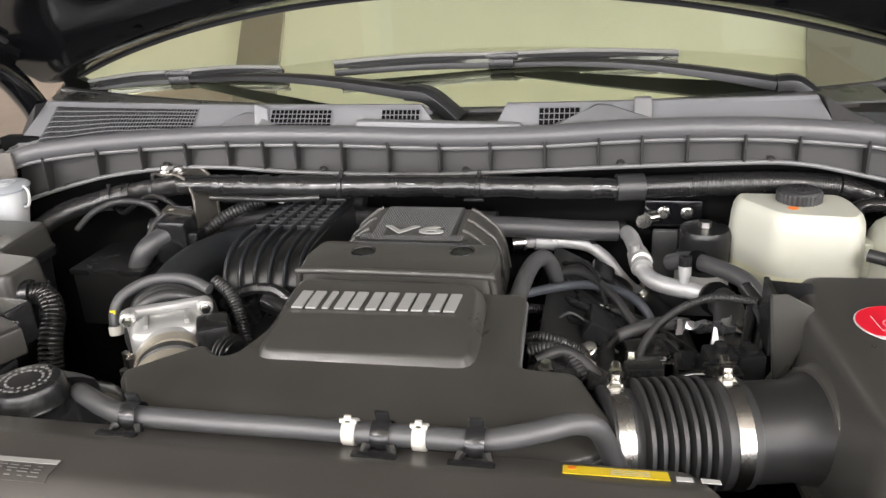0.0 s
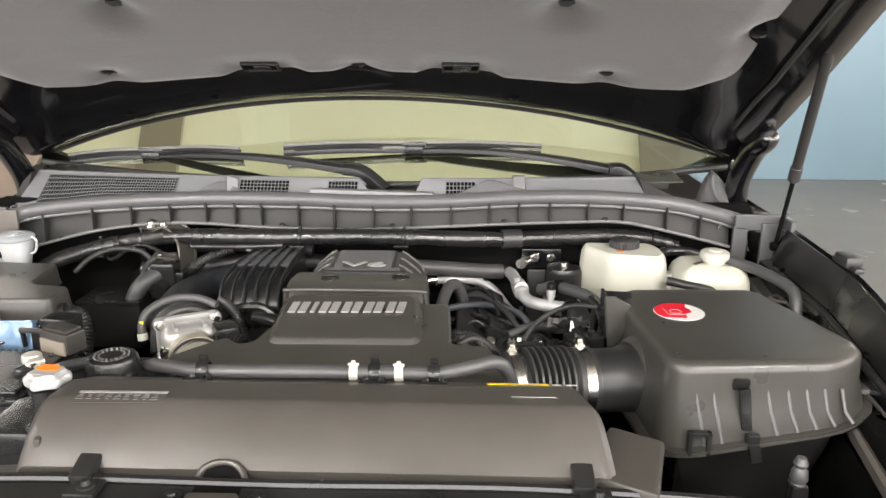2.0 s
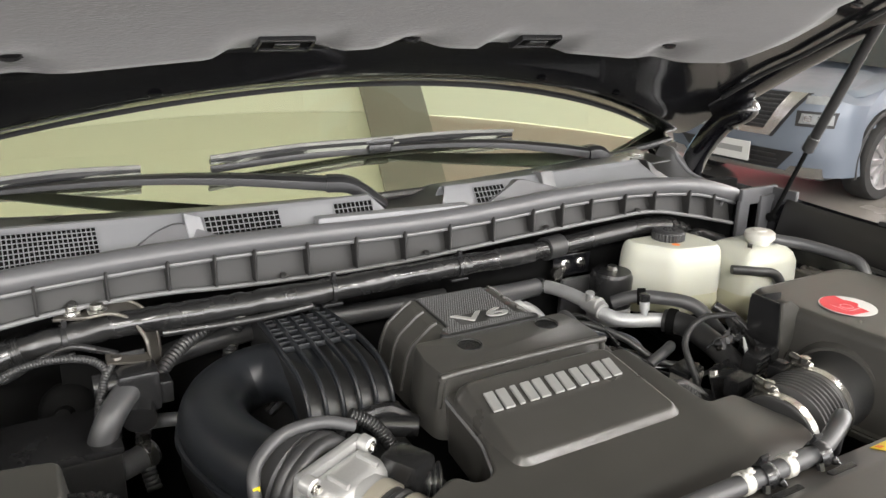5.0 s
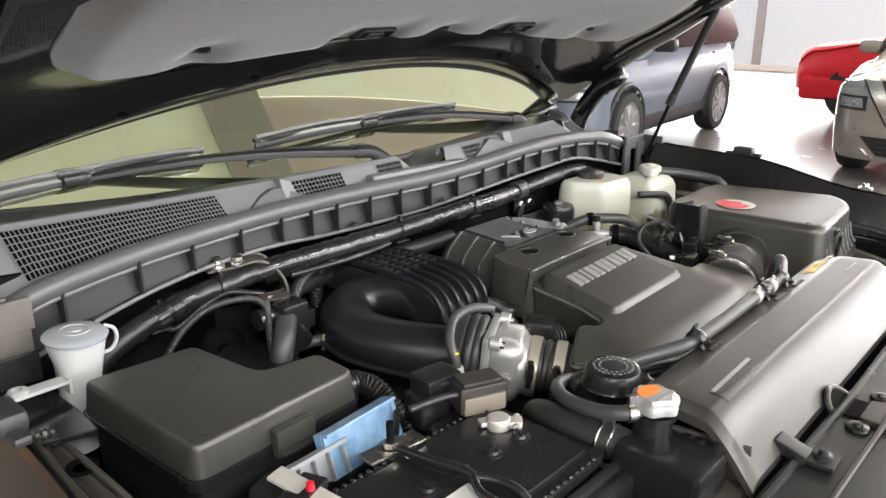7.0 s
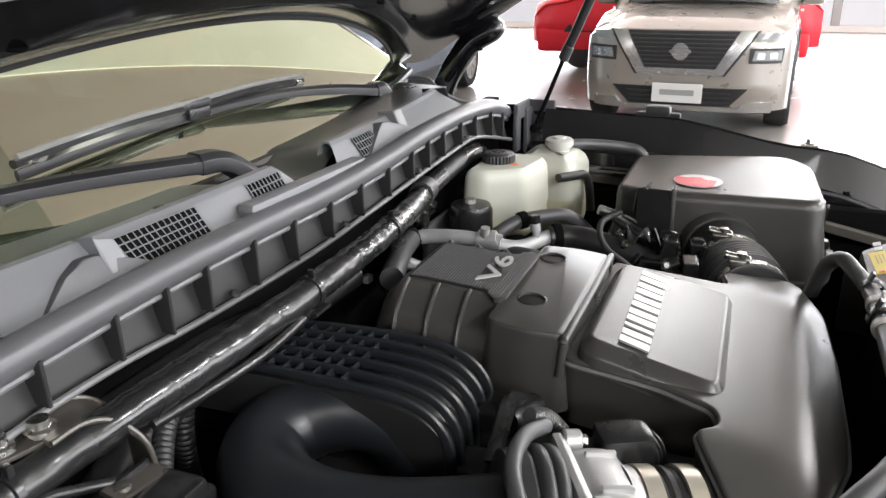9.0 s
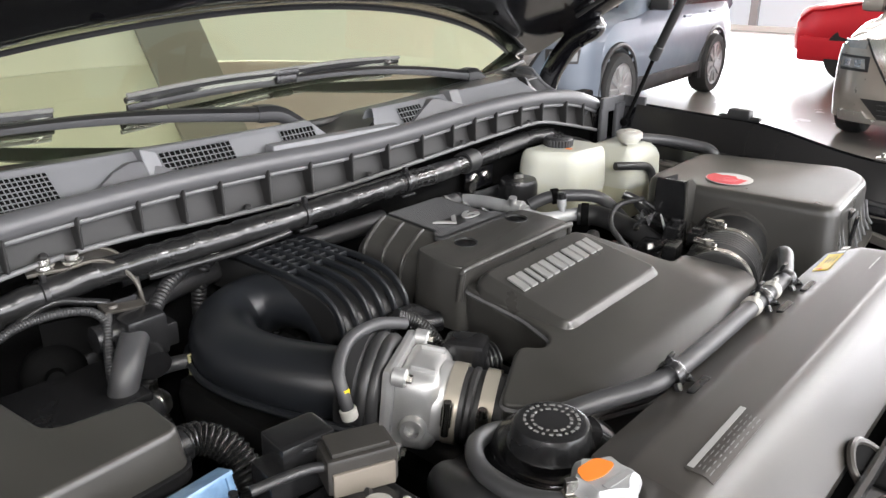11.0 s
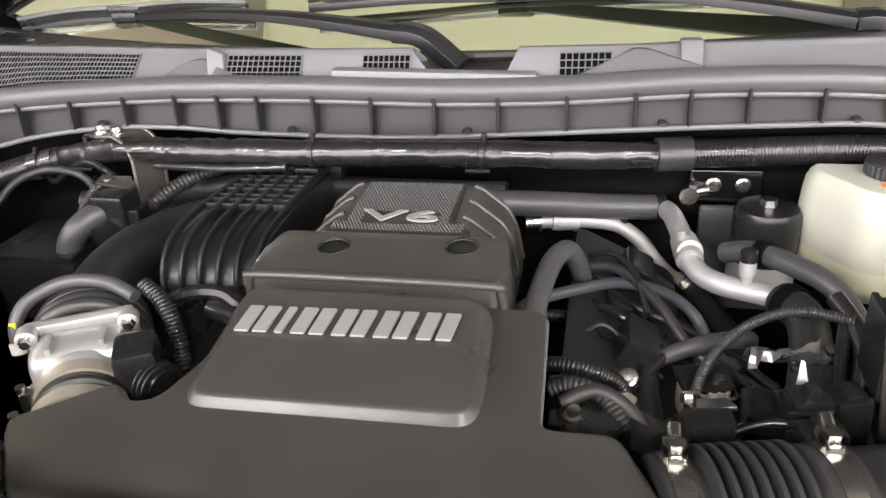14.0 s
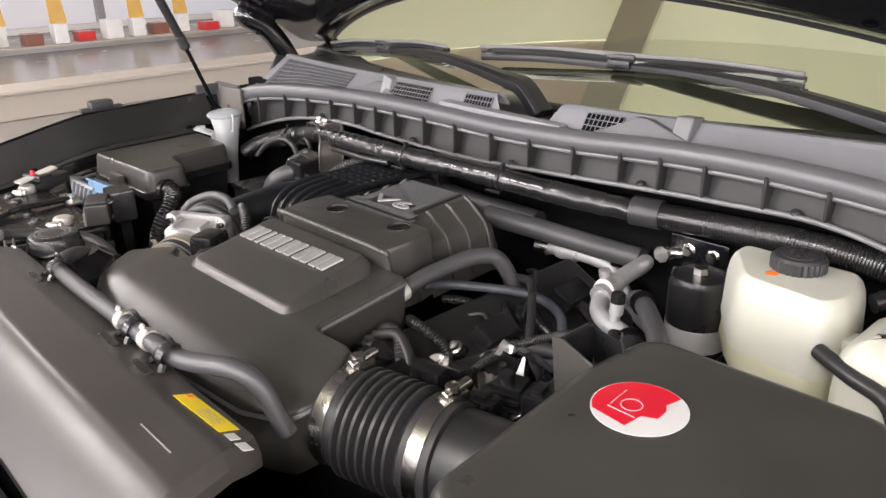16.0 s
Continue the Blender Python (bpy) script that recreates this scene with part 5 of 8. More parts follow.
part("web", moved(merged(box(0.006, 0.110, 0.030, (0.026, 0, 0.034), 0.002), box(0.006, 0.110, 0.030, (-0.026, 0, 0.034), 0.002)), TB), CAST_ALU, throttle)
motor = part("motor_cover", merged(box(0.040, 0.050, 0.070, (-0.182, 0.128, 1.150), 0.010, (0, 0, 28)), rod((-0.170, 0.120, 1.150), (-0.150, 0.112, 1.148), 0.020, 18, 0.004)), SATIN_PLASTIC, throttle, "black plastic motor cover with plug")
for k in range(3):
    part("plug_rib", moved(lathe([(0.018, 0.0), (0.0225, 0.001), (0.0225, 0.003), (0.018, 0.004)], (0, 0, 0.004 + 0.006 * k), seg=20), aim((-0.170, 0.120, 1.150), (-0.150, 0.112, 1.148))), BLACK_PLASTIC, motor)
part("tag", box(0.014, 0.007, 0.006, (-0.268, 0.178, 1.194), 0.001, (0, 0, 30)), ORANGE, throttle, "small orange paint mark")
part("tag", box(0.008, 0.006, 0.014, (-0.335, 0.158, 1.168), 0.002), YELLOW, throttle, "small yellow connector tab")

# intake manifold: bent plenum and ribbed runners
MANIFOLD = material("dull_black_manifold_plastic", (0.012, 0.0135, 0.016), 0.36, fine=700, bump=0.10, vary=0.3, spec=0.58)
manifold = thing("intake_manifold", (-0.24, 0.34, 1.05), "black plastic intake manifold with bent plenum and ribbed runners", "intake manifold")
part("plenum_tube", tube([(-0.266, 0.172, 1.140), (-0.302, 0.232, 1.140), (-0.326, 0.300, 1.138), (-0.330, 0.365, 1.138), (-0.306, 0.420, 1.140), (-0.265, 0.442, 1.146), (-0.228, 0.425, 1.156), (-0.208, 0.385, 1.164), (-0.200, 0.340, 1.157), (-0.200, 0.310, 1.125)], lambda i: 0.042 - 0.002 * min(1, max(0, i - 30) / 30), 28, 10), MANIFOLD, manifold, "dull black bent plenum tube")
part("seam", tube([(-0.322, 0.160, 1.118), (-0.353, 0.250, 1.118), (-0.370, 0.330, 1.118), (-0.368, 0.385, 1.120), (-0.340, 0.448, 1.122), (-0.270, 0.482, 1.128)], 0.005, 8, 8), MANIFOLD, manifold, "moulded seam flange")
part("lower_body", box(0.17, 0.28, 0.08, (-0.275, 0.33, 1.045), 0.03), BLACK_PLASTIC, manifold)
part("flange_ring", moved(lathe([(0.044, -0.02), (0.056, -0.018), (0.058, 0.0), (0.052, 0.006), (0.055, 0.012), (0.044, 0.014)], seg=32), aim(ax_a, ax_b)), RUBBER, manifold)
RUN = [(0.0, 0.545, 1.199), (0.003, 0.45, 1.206), (0.006, 0.365, 1.208), (0.007, 0.312, 1.203), (0.005, 0.282, 1.186), (0.002, 0.270, 1.155), (0.0, 0.274, 1.09)]
def runner_x(f, y):
    """Across the runners, 0 to 1; they close up towards the rear."""
    left = -0.238 + 0.06 * max(0.0, y - 0.36)
    return left + (-0.130 - 0.03 * max(0.0, y - 0.36) - left) * f


for k in range(6):
    part("runner_rib", sweep([Vector((runner_x(k / 5, p.y), p.y, p.z)) for p in curve_points(RUN, 10)], lambda i: 0.0030, 8, 1.8), MANIFOLD, manifold)
RUN_LINE = curve_points(RUN, 8)
part("runner_shell", grid(lambda u, v: Vector((runner_x(u, RUN_LINE[round(v * 48)].y), RUN_LINE[round(v * 48)].y, RUN_LINE[round(v * 48)].z - 0.010)), 6, 48, 0.05, (0, 0.35, -1)), BLACK_PLASTIC, manifold)
for k in range(11):
    p = curve_points(RUN[:3], 20)[round(k * 40 / 11.5)]
    part("cross_bar", sweep([Vector((runner_x(f, p.y), p.y, p.z - 0.001)) for f in (0.0, 1.0)], 0.0020, 6, 2.2), MANIFOLD, manifold)
part("tie_clip", merged(box(0.012, 0.02, 0.014, (-0.25, 0.52, 1.205), 0.003)), WHITE_PLASTIC, manifold)
part("end_bracket", merged(box(0.05, 0.03, 0.06, (-0.148, 0.262, 1.135), 0.01), rod((-0.165, 0.24, 1.155), (-0.12, 0.225, 1.150), 0.014, 12), tube([(-0.225, 0.235, 1.15), (-0.19, 0.236, 1.172), (-0.15, 0.240, 1.172), (-0.118, 0.23, 1.150)], 0.008, 8)), SATIN_PLASTIC, manifold)


def hose(name, label, points, r, mat, style="tube", ends=(), pitch=0.006, category="hose", seg=14):
    h = thing(name, points[0], label, category, "hoses and cables")
    bm = {"tube": lambda: tube(points, r, seg, 8), "ribbed": lambda: ribbed(points, r, pitch, r * 0.16, seg), "wrapped": lambda: wrapped(points, r, seg)}[style]()
    part("pipe", bm, mat, h)
    path = curve_points(points, 12)
    for f, width, extra, m in ends:
        k = min(len(path) - 2, max(1, round(f * (len(path) - 1))))
        t = (path[k + 1] - path[k - 1]).normalized()
        part("clamp", rod(path[k] - t * width / 2, path[k] + t * width / 2, r + extra, 16, 0.001), m, h)
        if m is STEEL:
            up = Vector((0, 0, 1))
            part("clamp_ear", box(width * 0.8, 0.006, 0.014, path[k] + up * (r + extra + 0.004), 0.001, (0, 0, math.degrees(math.atan2(t.y, t.x)))), m, h)
    return h


# the vacuum hose and harness round the throttle
hose("vacuum_hose", "grey rubber vacuum hose arched over the throttle body", [(-0.334, 0.155, 1.145), (-0.336, 0.161, 1.169), (-0.328, 0.176, 1.188), (-0.295, 0.195, 1.202), (-0.251, 0.199, 1.203), (-0.215, 0.190, 1.194)], 0.0070, HOSE_RUBBER, ends=((0.03, 0.012, 0.002, WHITE_PLASTIC),))
hose("wire_sleeve", "braided black wire sleeve beside the throttle body", [(-0.215, 0.205, 1.200), (-0.190, 0.195, 1.185), (-0.172, 0.180, 1.155), (-0.160, 0.160, 1.110)], 0.0085, TAPE, "ribbed", pitch=0.004)
for k, (back, rr, thick) in enumerate(((-0.016, 0.057, 0.0075), (-0.028, 0.056, 0.0085), (-0.041, 0.053, 0.0075))):
    arc = [TB @ Vector((rr * math.cos(a), rr * math.sin(a) * 1.05, back)) for a in (radians(-15 + 15 * q) for q in range(15))]
    hose("vacuum_hose", "black rubber hose arched over the throttle flange", arc, thick, RUBBER)

# intake bellows and clamps
bellows = thing("intake_bellows", (0.34, 0.05, 1.08), "black rubber intake bellows held by bright steel clamps", "intake hose")
b_a, b_b = Vector((0.272, 0.030, 1.128)), Vector((0.480, 0.085, 1.120))
prof = [(0.048, 0.0), (0.052, 0.002), (0.052, 0.022), (0.049, 0.026)]
for k in range(7):
    z0 = 0.030 + 0.0102 * k
    prof += [(0.048, z0), (0.0575, z0 + 0.0028), (0.0575, z0 + 0.0062), (0.048, z0 + 0.0090)]
prof += [(0.050, 0.104), (0.054, 0.107), (0.054, 0.138), (0.050, 0.140)]
part("bellows", moved(lathe(prof, seg=48), aim(b_a, b_b)), RUBBER, bellows)
part("air_pipe", moved(lathe([(0.049, 0.130), (0.050, 0.14), (0.050, 0.185), (0.060, 0.215), (0.062, 0.235)], seg=40), aim(b_a, b_b)), BLACK_PLASTIC, bellows, "smooth black plastic air pipe")
for z0 in (0.005, 0.115):
    r = 0.0535 if z0 < 0.05 else 0.0555
    c = part("hose_clamp", moved(lathe([(r - 0.002, z0), (r, z0), (r, z0 + 0.015), (r - 0.002, z0 + 0.015), (r - 0.002, z0)], seg=48), aim(b_a, b_b)), STEEL, bellows, "bright steel band clamp")
    ctr = b_a + (b_b - b_a).normalized() * (z0 + 0.0075)
    top = ctr + Vector((0.0, 0.022, r - 0.004))
    part("clamp_screw", merged(box(0.017, 0.024, 0.012, top, 0.003), rod(top + Vector((0, -0.016, 0.006)), top + Vector((0, 0.018, 0.010)), 0.0055, 10, 0.001), lathe([(0.0, 0.008), (0.0075, 0.007), (0.0075, 0.0), (0.0095, 0.0)], top + Vector((0, -0.004, 0.008)), seg=6)), STEEL, c)

# air filter box
AIR = [(0.496, -0.066), (0.735, -0.052), (0.790, -0.005), (0.720, 0.262), (0.482, 0.262), (0.474, 0.16)]
airbox = thing("air_filter_box", (0.62, 0.10, 1.00), "black plastic air filter box with round red and white sticker", "air filter box")


def air_top(x, y):
    return 1.2135 + 0.012 * (x - 0.6) - 0.02 * max(0, 0.03 - y)


def air_bottom(x):
    return 1.070 + 0.165 * (x - 0.46)


def air_side(p):
    """Stretches the skirt down to the slanting lower edge."""
    top = air_top(p.x, p.y)
    if p.z > -0.0451:
        return (p.x, p.y, top + p.z)
    f = (-0.045 - p.z) / 0.085
    return (p.x, p.y, (top - 0.045) * (1 - f) + air_bottom(p.x) * f)


part("lid", bent(slab(AIR, [(-0.130, -0.016), (-0.122, -0.018), (-0.121, -0.010), (-0.080, -0.005), (-0.045, 0.0), (-0.016, 0.001), (-0.008, 0.003), (-0.003, 0.007), (-0.0008, 0.012), (0.0, 0.017)], 0.036, 7, 8), air_side), COVER_PLASTIC, airbox)
part("lid_rim", bent(slab(AIR, [(-0.131, -0.012), (-0.131, -0.022), (-0.124, -0.022), (-0.123, -0.012)], 0.045, 7), air_side), COVER_PLASTIC, airbox)
part("tray", bent(slab(AIR, [(-0.27, 0.075), (-0.25, 0.06), (-0.165, 0.03), (-0.145, 0.025), (-0.10, 0.02)], 0.035, 6), lambda p: (p.x, p.y, air_top(p.x, p.y) + p.z)), BLACK_PLASTIC, airbox)
for px in (0.532, 0.556, 0.632, 0.660, 0.686, 0.711, 0.736):
    yf = -0.066 + 0.014 * (px - 0.462) / 0.273
    # paler than the lid, so the ribs' bright lines are in the colour
    part("lid_rib", sweep([Vector((px, yf + 0.002, 1.172)), Vector((px + 0.006, yf - 0.004, 1.140)), Vector((px + 0.016, yf - 0.011, air_bottom(px) + 0.010))], 0.0026, 6), COWL_MID, airbox)
for k in range(7):
    part("lid_rib", sweep([Vector((0.786 - 0.0085 * k, 0.02 + 0.032 * k, 1.175)), Vector((0.797 - 0.0085 * k, 0.02 + 0.032 * k, 1.110))], 0.0030, 6), COVER_PLASTIC, airbox)
for px in (0.605,):
    part("lid_catch", merged(box(0.024, 0.010, 0.018, (px - 0.012, -0.060, 1.181), 0.005, (20, 0, 0)), box(0.016, 0.005, 0.075, (px - 0.004, -0.068, 1.142), 0.003, (6, -10, 0)), box(0.018, 0.012, 0.014, (px + 0.006, -0.078, 1.108), 0.003), box(0.016, 0.012, 0.030, (px + 0.010, -0.080, 1.088), 0.003, (0, -12, 0))), SATIN_PLASTIC, airbox)
part("latch_eye", merged(*[box(0.03, 0.010, 0.006, (0.538, -0.080, z), 0.001) for z in (1.085, 1.115)], *[box(0.006, 0.010, 0.036, (x, -0.080, 1.10), 0.001) for x in (0.525, 0.551)]), BLACK_PLASTIC, airbox)
part("pipe_socket", moved(lathe([(0.061, 0.205), (0.066, 0.215), (0.072, 0.245), (0.080, 0.275)], seg=40), aim(b_a, b_b)), COVER_PLASTIC, airbox)
part("corner_shield", (wedge([(0.440, 0.160, 1.230), (0.456, 0.158, 1.232), (0.486, 0.164, 1.214), (0.480, 0.160, 1.180), (0.460, 0.158, 1.120), (0.452, 0.158, 1.120)], 0.006)), COVER_PLASTIC, airbox, "grey folded corner plate")
part("corner_shield", wedge([(0.444, 0.215, 1.222), (0.492, 0.200, 1.225), (0.500, 0.205, 1.190), (0.448, 0.218, 1.180)], 0.006), SATIN_PLASTIC, airbox)
part("shield_web", box(0.006, 0.055, 0.07, (0.446, 0.190, 1.190), 0.002), SATIN_PLASTIC, airbox)
sticker_z = air_top(0.555, 0.134) + 0.001
disc = part("sticker", lathe([(0.0, 0.0), (0.040, 0.0), (0.040, 0.0006), (0.0, 0.0006)], (0.555, 0.134, sticker_z), seg=48), WHITE_PAPER, airbox, "round white sticker with a red field")
red_pts = [(0.0385 * math.cos(a), 0.0385 * math.sin(a)) for a in (radians(62 + k * 9) for k in range(19))] + [(0.006, -0.030), (0.008, -0.010), (0.020, -0.004), (0.019, 0.010), (0.014, 0.018)]
part("red_field", moved(slab(red_pts, [(0, 0), (0.0004, 0)], 0.0005, 1), pose(0.555, 0.134, sticker_z + 0.0009, 0, 0, 0)), RED, disc, "red printed field")
PALE_RED = material("pale_red_print", (0.80, 0.35, 0.37), 0.4, fine=300, bump=0.01, vary=0.03)
part("print", moved(merged(tube([(0.009 * math.cos(a), 0.009 * math.sin(a), 0) for a in (k * math.tau / 12 for k in range(13))], 0.0005, 4, 1), sweep([V(-0.014, -0.010, 0), V(-0.016, 0.016, 0)], 0.0005, 4), sweep([V(-0.014, -0.014, 0), V(0.012, -0.014, 0)], 0.0005, 4)), pose(0.549, 0.132, sticker_z + 0.0014)), PALE_RED, disc)
part("rubber_pin", lathe([(0.0, 0.0), (0.008, 0.0), (0.008, 0.01), (0.0, 0.012)], (0.79, 0.06, 1.165), seg=12), RUBBER, airbox)

# radiator cover and front panel
def rad_top(x, y):
    z = 1.2075 + 0.012 * max(0, min(1, (x + 0.1) / -0.3)) * 0
    if y < -0.185:
        z -= 2.5 * (-0.185 - y) ** 1.35
    if y > -0.135:
        z -= 0.35 * (y + 0.135)
    return z


rad = thing("radiator_cover", (0.02, -0.19, 1.10), "wide black plastic radiator cover with labels", "radiator cover")


def rad_surface(u, v):
    y = -0.098 - 0.150 * v
    xl, xr = -0.300 - 0.024 * v ** 0.6, 0.345 + 0.050 * v ** 0.7
    x = xl + (xr - xl) * u
    return (x, y, rad_top(x, y) - 0.012 * max(0, 1 - min(u, 1 - u) / 0.015))


part("cover", grid(rad_surface, 70, 40, 0.012, (0, 0, -1)), RAD_PLASTIC, rad)
part("end_cheek", box(0.008, 0.13, 0.10, (-0.311, -0.170, 1.125), 0.003, (0, 0, 9)), RAD_PLASTIC, rad)
part("end_cheek", box(0.010, 0.15, 0.10, (0.368, -0.160, 1.105), 0.004, (0, 0, -16)), RAD_PLASTIC, rad)
part("end_ledge", box(0.075, 0.13, 0.050, (0.418, -0.195, 1.120), 0.008, (0, 8, -16)), RAD_PLASTIC, rad)
part("end_ledge", box(0.080, 0.075, 0.050, (-0.345, -0.205, 1.105), 0.008, (0, -4, 9)), RAD_PLASTIC, rad)
part("support", box(0.66, 0.10, 0.14, (0.02, -0.17, 1.04), 0.01), DARK_METAL, rad)


def on_rad(x, y, sx, sy, mat, name, label="", turn=0.0, lift=0.0008, under=None):
    bm = box(sx, sy, 0.0006, (0, 0, 0), 0)
    m = Matrix.Translation((x, y, 0)) @ Matrix.Rotation(radians(turn), 4, "Z")
    bmesh.ops.subdivide_edges(bm, edges=bm.edges[:], cuts=3, use_grid_fill=True)
    bm.transform(m)
    return part(name, bent(bm, lambda p: (p.x, p.y, rad_top(p.x, p.y) + lift + p.z)), mat, under or rad, label)


FAINT_PRINT = material("faint_grey_print", (0.11, 0.11, 0.108), 0.45, fine=300, bump=0.02, vary=0.1)
lab = on_rad(-0.217, -0.181, 0.116, 0.024, RAD_PLASTIC, "label", "dark label with a silver strip and small print", 1.0)
on_rad(-0.216, -0.1725, 0.112, 0.0052, SILVER_LABEL, "label_strip", "silver strip", 1.0, 0.0016, lab)
for k in range(4):
    for q in range(9):
        wide = 0.004 + 0.0055 * ((3 * q + 5 * k) % 4) / 3
        on_rad(-0.266 + 0.0118 * q, -0.1785 - 0.0035 * k, wide, 0.0007, FAINT_PRINT, "label_print", "", 1.0, 0.0016, lab)
ylab = on_rad(0.283, -0.114, 0.080, 0.018, YELLOW, "label", "yellow warning label", 2.0)
on_rad(0.250, -0.112, 0.006, 0.006, ORANGE, "label_print", "", 0, 0.0016, ylab)
for k in range(3):
    on_rad(0.294, -0.1105 - 0.004 * k, 0.030, 0.0003, GREY_PRINT, "label_print", "", 2.0, 0.0016, ylab)
on_rad(0.334, -0.116, 0.012, 0.009, WHITE_PAPER, "pictogram", "small white pictogram")
on_rad(0.353, -0.116, 0.014, 0.009, WHITE_PAPER, "pictogram", "small white pictogram")
on_rad(0.30, -0.165, 0.055, 0.0012, SILVER_LABEL, "scored_line")

front = thing("front_panel", (0.0, -0.45, 1.00), "black plastic slam panel with push clips ahead of the radiator", "car panel")
part("panel", grid(lambda u, v: (-0.74 + 1.48 * u, -0.238 - 0.34 * v - 0.03 * math.sin(math.pi * u), 1.140 - 0.012 * v - 0.06 * abs(2 * u - 1) ** 3), 40, 10, 0.010, (0, 0, -1)), BLACK_PLASTIC, front)
part("rear_edge", tube([(-0.70, -0.240, 1.098), (-0.60, -0.247, 1.115), (-0.30, -0.262, 1.141), (0.0, -0.268, 1.143), (0.30, -0.262, 1.141), (0.60, -0.247, 1.115), (0.70, -0.240, 1.098)], 0.006, 8, 6), SATIN_PLASTIC, front)
for x in (-0.232, 0.352):
    part("strap", merged(box(0.026, 0.038, 0.014, (x, -0.255, 1.150), 0.003, (16, 0, 0)), box(0.036, 0.034, 0.006, (x + 0.012, -0.285, 1.143), 0.002), lathe([(0.0, 0.009), (0.005, 0.0085), (0.006, 0.003), (0.011, 0.002), (0.011, 0.0)], (x + 0.014, -0.285, 1.146), seg=8)), BLACK_PLASTIC, front)
part("seam_bar", tube([(-0.70, -0.300, 1.118), (-0.40, -0.312, 1.136), (-0.13, -0.318, 1.146), (-0.02, -0.318, 1.147)], 0.0035, 6, 6), RAD_PLASTIC, front)
part("middle_plate", bent(slab([(-0.105, -0.345), (-0.098, -0.290), (-0.040, -0.290), (-0.020, -0.345)], [(0.0, 0.0), (0.006, 0.001), (0.007, 0.003)], 0.006), lambda p: (p.x, p.y, 1.139 + p.z)), RAD_PLASTIC, front)
for x in (-0.52, -0.36, -0.116, -0.018, 0.18, 0.46, 0.56):
    part("push_clip", lathe([(0.0, 0.007), (0.005, 0.0065), (0.006, 0.004), (0.013, 0.003), (0.014, 0.0)], (x, -0.298 + 0.03 * abs(x), 1.1405 - 0.145 * abs(x) ** 3), seg=18), SATIN_PLASTIC, front)
part("latch_hood", tube([(-0.098, -0.262, 1.139), (-0.094, -0.253, 1.150), (-0.078, -0.247, 1.157), (-0.058, -0.247, 1.156), (-0.044, -0.256, 1.148), (-0.040, -0.268, 1.139)], 0.004, 8, 8), RAD_PLASTIC, front, "raised rim round the latch opening")
# solid black pieces paint the shade inside the latch opening
part("latch_slot", merged(moved(slab([(-0.026, -0.016), (0.026, -0.016), (0.022, 0.008), (0.008, 0.014), (-0.008, 0.014), (-0.022, 0.008)], [(0.0, 0.0), (0.003, 0.001)], 0.006), pose(-0.069, -0.258, 1.144, 38, 0, 0)), box(0.055, 0.034, 0.010, (-0.069, -0.280, 1.138), 0.004)), GAP_SHADE, front, "bonnet latch opening with its shade painted black")
for s in (-1, 1):
    stop = thing("bonnet_stop", (s * 0.612, -0.205, 1.08), "grey rubber bonnet stop on a black post", "bonnet stop", "bonnet stops")
    part("post", box(0.022, 0.022, 0.06, (s * 0.630, -0.185, 1.078), 0.006), SATIN_PLASTIC, stop)
    part("cone", lathe([(0.0, 0.040), (0.006, 0.038), (0.009, 0.030), (0.007, 0.025), (0.010, 0.019), (0.011, 0.009), (0.008, 0.004), (0.010, 0.0)], (s * 0.630, -0.185, 1.105), seg=20), HOSE_RUBBER, stop)
    part("foot_plate", merged(box(0.14, 0.10, 0.012, (s * 0.65, -0.21, 1.06), 0.004), *[lathe([(0.0, 0.008), (0.009, 0.008), (0.010, 0.0), (0.016, 0.0)], (s * (0.60 + 0.1 * k), -0.245, 1.068), seg=8) for k in range(2)]), PRIMER, stop)
    lamp = thing("headlamp", (s * 0.72, -0.47, 0.95), "black backed headlamp housing in the front corner", "headlamp", "headlamps")
    part("housing", box(0.26, 0.24, 0.16, (s * 0.73, -0.45, 0.99), 0.04), SATIN_PLASTIC, lamp)
    part("bracket", merged(box(0.10, 0.03, 0.03, (s * 0.70, -0.32, 1.06), 0.008), box(0.03, 0.14, 0.02, (s * 0.74, -0.26, 1.055), 0.006)), STEEL if s > 0 else PRIMER, lamp)

# overflow hose across the front
ov = hose("overflow_hose", "grey rubber overflow hose along the radiator cover", [(-0.275, 0.000, 1.140), (-0.258, -0.020, 1.172), (-0.224, -0.050, 1.190), (-0.185, -0.076, 1.198), (-0.150, -0.091, 1.202), (-0.08, -0.095, 1.204), (0.02, -0.095, 1.205), (0.12, -0.094, 1.205), (0.18, -0.090, 1.204), (0.222, -0.078, 1.208), (0.248, -0.068, 1.211), (0.264, -0.058, 1.203), (0.274, -0.050, 1.186), (0.288, -0.040, 1.145)], 0.0098, HOSE_RUBBER)
for x in (0.064, 0.125):
    part("white_clip", merged(rod((x - 0.006, -0.094, 1.205), (x + 0.006, -0.094, 1.205), 0.0118, 16, 0.001), box(0.006, 0.003, 0.010, (x, -0.098, 1.219), 0.001), box(0.015, 0.003, 0.004, (x, -0.098, 1.2185), 0.001)), WHITE_PLASTIC, ov, "white plastic hose clip")
part("joint", merged(rod((0.075, -0.094, 1.205), (0.115, -0.094, 1.205), 0.0075, 14), rod((0.090, -0.094, 1.205), (0.100, -0.094, 1.205), 0.0100, 14, 0.001)), COWL_GREY, ov, "pale hose joiner")
